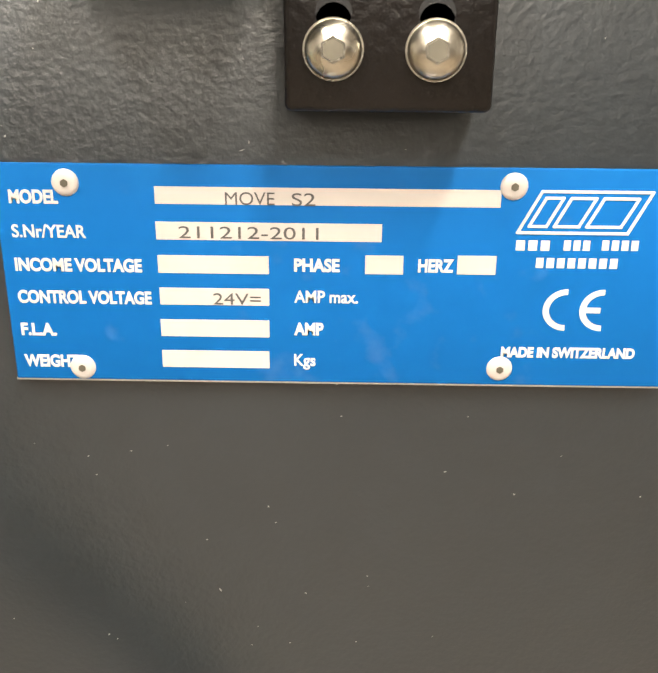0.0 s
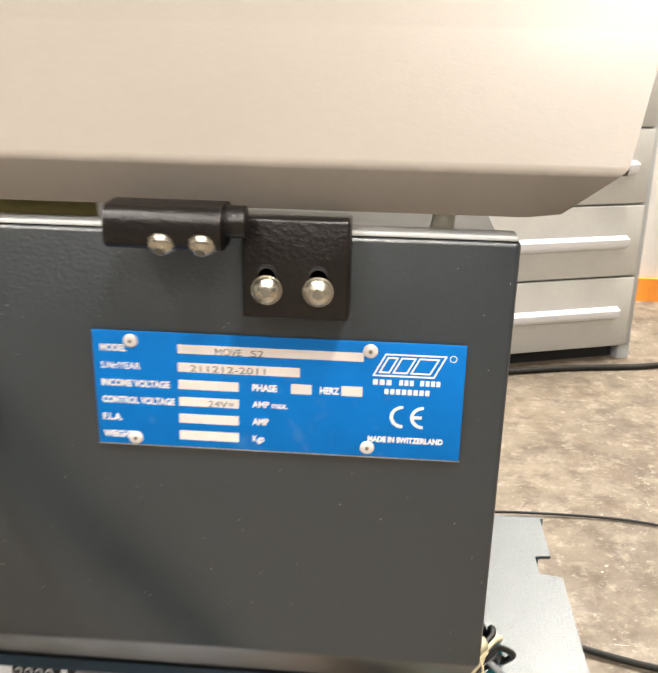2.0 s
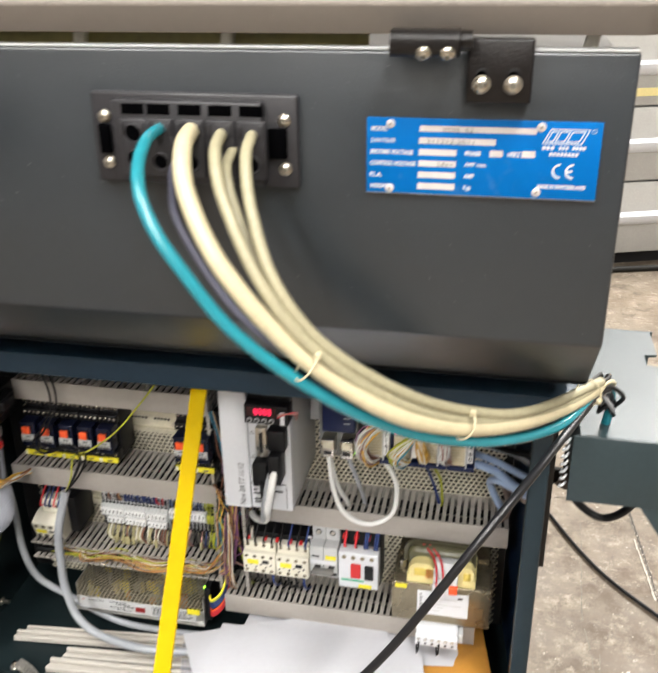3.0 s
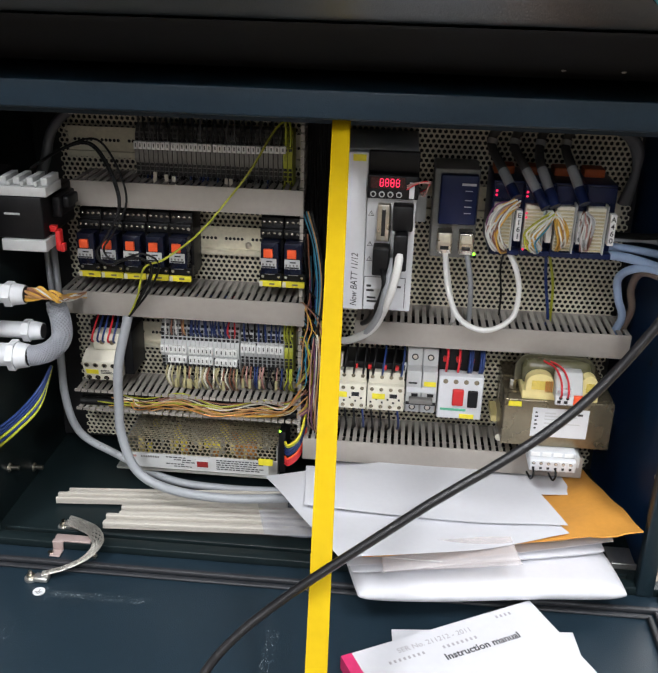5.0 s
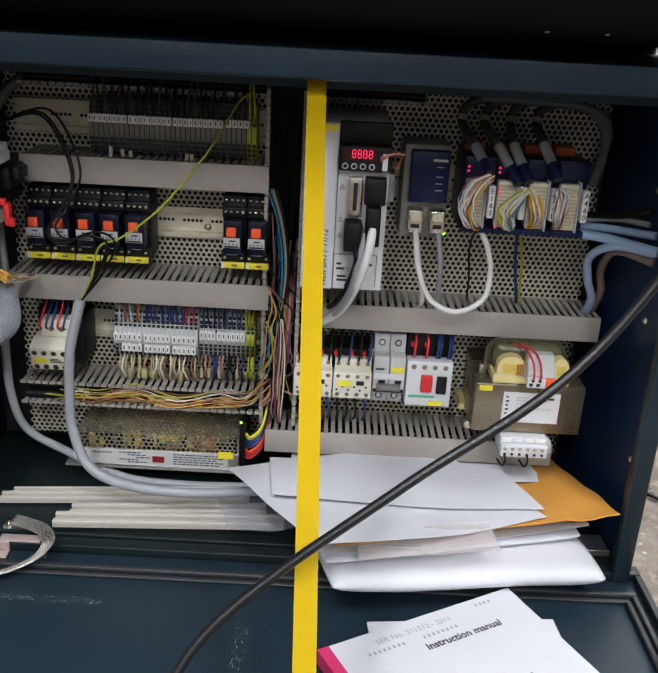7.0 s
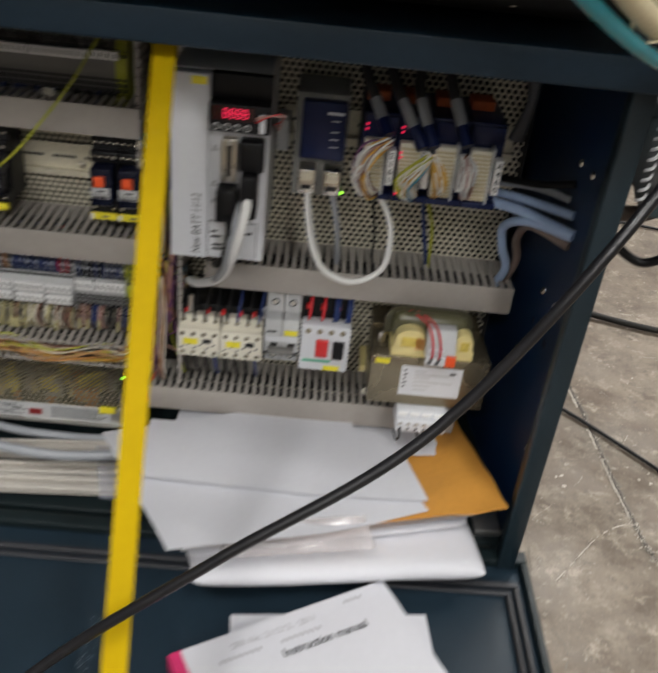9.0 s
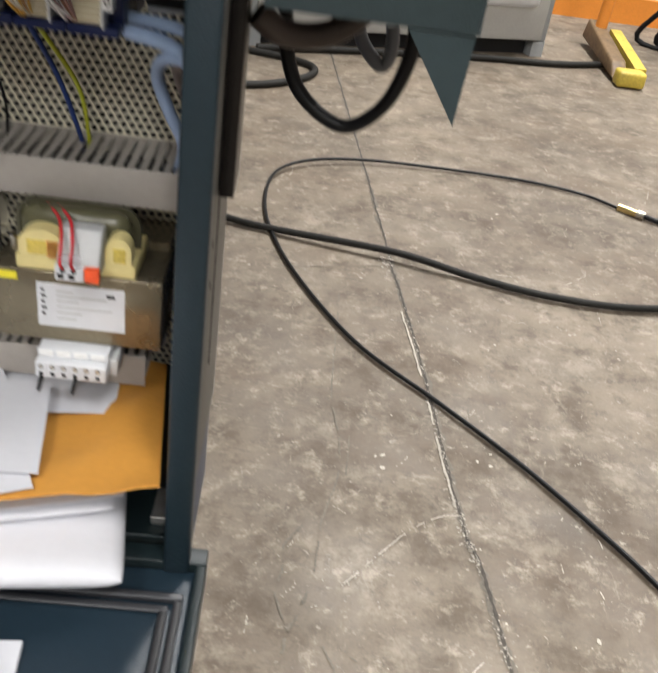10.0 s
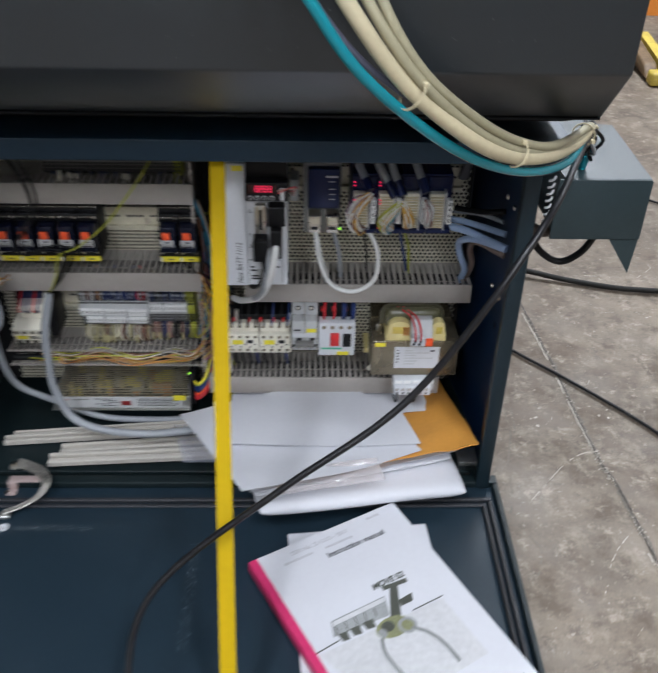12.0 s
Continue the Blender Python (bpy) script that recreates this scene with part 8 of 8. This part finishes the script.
def earth_braid():
    t = thing("earth_braid", "flat tinned copper earth braid from cabinet floor to door", "earth strap", (-0.50, 0.15, 0.26))
    tin = mat("tinned_braid", (0.50, 0.48, 0.44), 0.38, 0.8, vary=0.3, scale=400)
    C = spline([(-0.538, 0.197, 0.268), (-0.520, 0.188, 0.270), (-0.498, 0.171, 0.275), (-0.485, 0.149, 0.276), (-0.492, 0.131, 0.270), (-0.512, 0.118, 0.264), (-0.534, 0.110, 0.2605)], 8)
    # flat plait: strands swing across the strap and over one another
    for k in range(18):
        P = []
        for i, c in enumerate(C):
            d = (C[min(i + 1, len(C) - 1)] - C[max(i - 1, 0)]).normalized()
            side = Vector((-d.y, d.x, 0.35)).normalized()
            w = i * 0.20 * (1 if k % 2 else -1) + 6.283 * k / 18
            P.append(c + side * 0.0066 * math.sin(w) + Vector((0, 0, 0.0010 * math.cos(w))))
        cable("braid_strand", P, 0.00075, tin, "", parent=t, sides=5, n=2)
    for c, e in (((-0.545, 0.200, 0.2550), (-0.531, 0.193, 0.2665)), ((-0.545, 0.106, DOOR_Z + 0.0005), (-0.528, 0.112, 0.2600))):
        part("lug", cyl(bmesh.new(), c, (0, 0, 1), 0.0068, 0.0028, 18), M_ALU, t)
        part("nut", cyl(bmesh.new(), Vector(c) + Vector((0, 0, 0.0029)), (0, 0, 1), 0.0044, 0.0042, 6), M_STEEL, t)
        part("stud", cyl(bmesh.new(), Vector(c) + Vector((0, 0, 0.0072)), (0, 0, 1), 0.0022, 0.0040, 10), M_STEEL, t)
        part("ferrule", box(min(c[0], e[0]) + 0.004, e[0] + 0.003, c[1] - 0.0055, c[1] + 0.0055, c[2] + 0.0004, c[2] + 0.0062, bev=0.0015), M_ALU, t, "crimped tin ferrule")
    b = thing("hinge_bracket", "small pinkish bare-metal hinge bracket on the door sill", "bracket", (-0.525, 0.16, 0.255))
    bm = bmesh.new()
    bx(bm, -0.541, -0.498, 0.1600, 0.1720, 0.2649, 0.2672, bev=0.0006)
    bx(bm, -0.541, -0.529, 0.1570, 0.1599, 0.2551, 0.2672, bev=0.0006)
    bx(bm, -0.541, -0.529, 0.1450, 0.1569, 0.2551, 0.2570, bev=0.0006)
    part("angle", bm, mat("primed_metal", (0.42, 0.33, 0.31), 0.5, 0.3), b)
    for x in (-0.541, -0.490):
        part("bolt", cyl(bmesh.new(), (x, 0.150, 0.2555), (0, 0, 1), 0.0032, 0.003, 8), M_STEEL, b)


def door_marks():
    faint, bright = mat("rubbed_paint", (0.055, 0.078, 0.095), 0.6, vary=0.4, scale=300), mat("chalky_scuff", (0.36, 0.40, 0.42), 0.7, vary=0.4, scale=300)
    rnd = random.Random(17)
    door = bpy.data.objects["door"]
    # rubbed streaks: many short slivers along a line, over a haze of finer ones
    for x0, x1, y0, y1, n in ((-0.515, -0.415, 0.082, 0.092, 70), (-0.282, -0.268, -0.10, 0.060, 80), (-0.555, -0.530, -0.06, 0.05, 50), (-0.2, 0.1, -0.28, 0.06, 24)):
        along = 0.0 if x1 - x0 > y1 - y0 else 1.5708
        for m, z, share, L0, w0 in ((faint, 0.0003, 2.2, 0.0042, 0.00045), (bright, 0.0006, 0.55, 0.0026, 0.00028)):
            bm = bmesh.new()
            for k in range(int(n * share)):
                c = Vector((rnd.uniform(x0, x1), rnd.uniform(y0, y1), DOOR_Z + z))
                a = along + rnd.gauss(0, 0.55)
                d, q = Vector((math.cos(a), math.sin(a), 0)) * L0 * rnd.uniform(0.2, 1.0), Vector((-math.sin(a), math.cos(a), 0)) * w0 * rnd.uniform(0.4, 1.0)
                bm.faces.new([bm.verts.new(c - d), bm.verts.new(c - q), bm.verts.new(c + d), bm.verts.new(c + q)])
            tagged(part("scuff", bm, m, door), "pale scuffs in the paint", kind="stuff")
    bm = cyl(bmesh.new(), (-0.529, 0.088, DOOR_Z + 0.0004), (0, 0, 1), 0.0065, 0.0006, 20)
    st = tagged(part("earth_sticker", bm, M_WHITEPL), "round white earth sticker on the door", "sticker")
    bm = bmesh.new()
    for k, w in enumerate((0.0040, 0.0028, 0.0015)):
        bx(bm, -0.529 - w, -0.529 + w, 0.0868 - 0.0014 * k, 0.0873 - 0.0014 * k, DOOR_Z + 0.0010, DOOR_Z + 0.0012)
    bx(bm, -0.5293, -0.5287, 0.0874, 0.0915, DOOR_Z + 0.0010, DOOR_Z + 0.0012)
    part("symbol", bm, M_DGREY, st)


def front_marks():
    m = mat("pale_scratch", (0.40, 0.40, 0.38), 0.6, vary=0.3, scale=300)
    rnd = random.Random(23)
    bm = bmesh.new()
    for k in range(150):
        x, z = rnd.uniform(-0.35, 0.132), rnd.uniform(0.895, 1.078)
        if -0.034 < x < 0.119 and 0.991 < z < 1.044:
            continue
        a, L, w = rnd.uniform(-1.5, 1.5), rnd.choice((0.0002, 0.0003, 0.0003, 0.0004, 0.0008)), rnd.uniform(0.0001, 0.00025)
        y = (1.084 - z) / 0.197 * 0.004 - 0.00025
        d, s = Vector((math.cos(a), 0, math.sin(a))) * L, Vector((-math.sin(a), 0, math.cos(a))) * w
        c = Vector((x, y, z))
        bm.faces.new([bm.verts.new(c - d), bm.verts.new(c - s), bm.verts.new(c + d), bm.verts.new(c + s)])
    tagged(part("nicks", bm, m, bpy.data.objects["bar_feeder_body"]), "pale nicks in the paint", kind="stuff")


spare_ducts()
sill_strip()
earth_braid()
door_marks()
front_marks()


# ---- beside and behind the machine ----
def side_box():
    t = thing("side_housing", "grey-green sheet-steel housing on the machine's end, notched at the edge", "housing", (0.187, 0.28, 0.655))
    top = [(0.1465, 0.160), (0.2420, 0.160), (0.2440, 0.318), (0.2250, 0.322), (0.2250, 0.348), (0.2390, 0.350), (0.2390, 0.412), (0.1465, 0.412)]
    part("top_sheet", extrude(bmesh.new(), top, "z", 0.7205, 0.7235), M_TEAL, t)
    part("front_sheet", box(0.1400, 0.2420, 0.1570, 0.1598, 0.6505, 0.7235, bev=0.0008), M_TEAL, t)
    part("back_sheet", box(0.1465, 0.2420, 0.4122, 0.4150, 0.6505, 0.7235), M_TEAL, t)
    part("end_sheet", box(0.2422, 0.2440, 0.1600, 0.318, 0.6505, 0.7204), M_TEAL, t)
    part("bottom_sheet", box(0.1465, 0.2420, 0.1600, 0.412, 0.6505, 0.6530), M_TEAL, t)
    # folded triangular foot
    bm = bmesh.new()
    a = [(0.2090, 0.1580, 0.6500), (0.2420, 0.1580, 0.6500), (0.2400, 0.1600, 0.6050)]
    b = [(0.2090, 0.1605, 0.6500), (0.2420, 0.1605, 0.6500), (0.2400, 0.1625, 0.6050)]
    A, B = [bm.verts.new(p) for p in a], [bm.verts.new(p) for p in b]
    bm.faces.new(A)
    bm.faces.new(list(reversed(B)))
    for k in range(3):
        bm.faces.new((A[k], B[k], B[(k + 1) % 3], A[(k + 1) % 3]))
    vs = [bm.verts.new(p) for p in ((0.2420, 0.1606, 0.6500), (0.2420, 0.200, 0.6500), (0.2405, 0.1626, 0.6050))]
    bm.faces.new(vs)
    bmesh.ops.recalc_face_normals(bm, faces=bm.faces)
    part("gusset", bm, M_TEAL, t)
    # pale spiral wrap along the edge, seen as separate turns
    for q in range(8):
        z = 0.657 + 0.0082 * q
        cable("spiral_turn", [(0.1345, 0.1745, z), (0.1330, 0.1690, z + 0.002), (0.1360, 0.1660, z + 0.005), (0.1385, 0.1690, z + 0.0075)], 0.0013, M_WHITEPL, "", parent=t, sides=8, n=4)
    cable("hose_loop", [(0.148, 0.262, 0.648), (0.150, 0.264, 0.610), (0.162, 0.262, 0.580), (0.190, 0.257, 0.5640), (0.212, 0.248, 0.582), (0.222, 0.238, 0.615), (0.222, 0.236, 0.6500)], 0.0045, M_CBLACK, "black hose looping below the side housing", "hose", n=8)
    cable("hose_loop", [(0.1958, 0.33, 0.6088), (0.2004, 0.33, 0.5981), (0.2094, 0.33, 0.5878), (0.2159, 0.33, 0.5842), (0.2199, 0.33, 0.5921), (0.22, 0.33, 0.6036), (0.2185, 0.33, 0.6118)], 0.0048, M_CDGREY, "grey hose loop hanging below the side housing", "hose", n=8)
    cable("hose_loop", [(0.134, 0.225, 0.632), (0.150, 0.230, 0.622), (0.175, 0.236, 0.624), (0.195, 0.240, 0.640), (0.200, 0.240, 0.6500)], 0.0075, mat("brown_rubber", (0.05, 0.035, 0.028), 0.5), "thick brown hose below the side housing", "hose", n=8)


def floor_cables():
    cable("floor_cable", [(0.760, 0.20, 0.006), (0.649, 0.411, 0.006), (0.602, 0.489, 0.006), (0.518, 0.609, 0.006), (0.415, 0.731, 0.006), (0.294, 0.869, 0.006), (0.192, 1.067, 0.006), (0.136, 1.241, 0.006), (0.119, 1.378, 0.008), (0.135, 1.500, 0.012), (0.206, 1.582, 0.014), (0.331, 1.630, 0.012), (0.500, 1.649, 0.008), (0.702, 1.645, 0.006), (0.846, 1.607, 0.006), (0.921, 1.548, 0.006)],
          0.0036, M_CBLACK, "thin black air hose curling over the concrete floor", "hose", n=8)
    cable("floor_cable", [(-0.30, 1.36, 0.010), (0.021, 1.257, 0.010), (0.136, 1.223, 0.010), (0.375, 1.169, 0.018), (0.528, 1.120, 0.010), (0.676, 1.080, 0.010), (0.864, 1.085, 0.010), (1.25, 1.20, 0.010)],
          0.0070, mat("dusty_rubber", (0.014, 0.013, 0.011), 0.65, spec=0.25, vary=0.35, scale=30), "thick dusty black cable lying across the floor", "cable", n=8)
    t = thing("hose_coupling", "brass and steel quick coupling on the air hose", "coupling", (0.94, 1.53, 0.006))
    d = Vector((0.75, -0.55, 0)).normalized()
    c = Vector((0.921, 1.548, 0.0085))
    part("sleeve", cyl(bmesh.new(), c, d, 0.0085, 0.045, 16), M_BRASS, t)
    part("collar", cyl(bmesh.new(), c + d * 0.045, d, 0.0105, 0.018, 16), M_STEEL, t)
    cable("floor_cable", [c + d * 0.063, c + d * 0.12, c + d * 0.22 + Vector((0.02, 0, 0)), (1.30, 1.30, 0.007)], 0.006, M_CBLACK, "black hose beyond the coupling", "hose", n=6)
    for P in ([(-0.10, 2.05, 0.010), (0.06, 2.10, 0.010), (0.18, 2.22, 0.010), (0.20, 2.33, 0.010), (0.10, 2.40, 0.010), (-0.1, 2.44, 0.010)],
              [(0.02, 2.46, 0.012), (0.35, 2.58, 0.012), (0.75, 2.70, 0.012), (1.05, 2.76, 0.012), (1.25, 2.85, 0.012)]):
        cable("floor_cable", P, 0.011, bpy.data.materials["dusty_rubber"], "dusty cable lying on the floor by the drawer cabinet", "cable", n=8)


def drawer_cabinet():
    t = thing("drawer_cabinet", "grey steel drawer cabinet with pale grip rails on a dark base", "drawer cabinet", (0.5, 2.9, 0))
    ang = math.atan2(0.36, 1.0)
    m = pose(1.0, 2.86, 0, 0, 0, math.degrees(ang)) @ pose(-1.08, 0, 0)
    W, D, H = 1.105, 0.55, 1.18
    part("carcass", bx(bmesh.new(), 0, W, 0.012, D, 0.055, H, bev=0.004, m=m), M_GREY, t)
    part("plinth", bx(bmesh.new(), 0.055, W - 0.055, 0.05, D - 0.02, 0, 0.0548, m=m), M_DARK, t)
    for x in (0.0, W - 0.05):
        part("foot", bx(bmesh.new(), x, x + 0.05, 0.012, D, 0.0, 0.0546, m=m), M_GREY, t)
    for z0, z1, rail in ((0.060, 0.330, 0.190), (0.337, 0.600, 0.461), (0.607, 0.870, 0.731), (0.877, 1.165, 1.002)):
        d = part("drawer_front", bx(bmesh.new(), 0.030, W - 0.030, -0.006, 0.0118, z0, z1, bev=0.004, m=m), M_PUTTY, t)
        bm = extrude(bmesh.new(), [(-0.0062, rail - 0.020), (-0.030, rail - 0.004), (-0.034, rail + 0.020), (-0.0062, rail + 0.030)], "x", 0.090, W - 0.092)
        bm.transform(m)
        part("grip_rail", bm, M_WHITEPL, d, "pale full-width grip rail")
    part("card_holder", bx(bmesh.new(), 0.40, 0.62, -0.0092, -0.0064, 0.640, 0.668, m=m), M_CREAM, t, "cream card strip")


def far_corner():
    tagged(part("skirting", box(-6, 7, 3.672, 3.699, 0.0, 0.11), M_ORPAINT), "orange painted skirting along the wall", "skirting", kind="structure")
    t = thing("floor_jack", "worn yellow and wooden-brown floor jack leg with an orange upright", "jack", (1.25, 2.9, 0))
    bm = extrude(bmesh.new(), [(2.66, 0.012), (2.72, 0.060), (3.14, 0.105), (3.18, 0.03)], "x", 1.215, 1.270)
    for v in bm.verts:
        v.co.x += (v.co.y - 2.66) * 0.04
    bmesh.ops.bevel(bm, geom=list(bm.edges), offset=0.008, segments=2, profile=0.5, affect="EDGES")
    part("leg", bm, mat("worn_brown_paint", (0.12, 0.075, 0.035), 0.6, vary=0.6, scale=14, stains=0.95, stain_colour=(0.03, 0.02, 0.014), stain_scale=9), t)
    ym = mat("scuffed_yellow", (0.48, 0.36, 0.05), 0.55, vary=0.3, scale=30, stains=0.7, stain_colour=(0.12, 0.08, 0.03), stain_scale=20)
    part("nose", box(1.216, 1.312, 2.595, 2.6590, 0.004, 0.056, bev=0.010), ym, t, "scuffed yellow nose")
    bm = extrude(bmesh.new(), [(2.6595, 0.008), (2.6595, 0.056), (3.02, 0.100), (3.02, 0.03)], "x", 1.2860, 1.3260)
    part("side_plate", bm, ym, t, "scuffed yellow side plate")
    part("upright", cyl(bmesh.new(), (1.262, 3.06, 0.094), (0.03, 0, 1), 0.022, 1.1, 16), M_ORPAINT, t, "orange upright tube")
    for k in range(3):
        cable("hydraulic_hose", [(1.22 + 0.05 * k, 3.15, 0.20), (1.38 + 0.05 * k, 3.10, 0.42 + 0.06 * k), (1.55 + 0.06 * k, 3.2, 0.22), (1.50 + 0.08 * k, 3.3, 0.02), (1.75, 3.1 + 0.1 * k, 0.016)], 0.011, M_CBLACK, "black hose curling beside the floor jack", "hose", n=6, group="hoses by the jack")


side_box()
floor_cables()
drawer_cabinet()
far_corner()
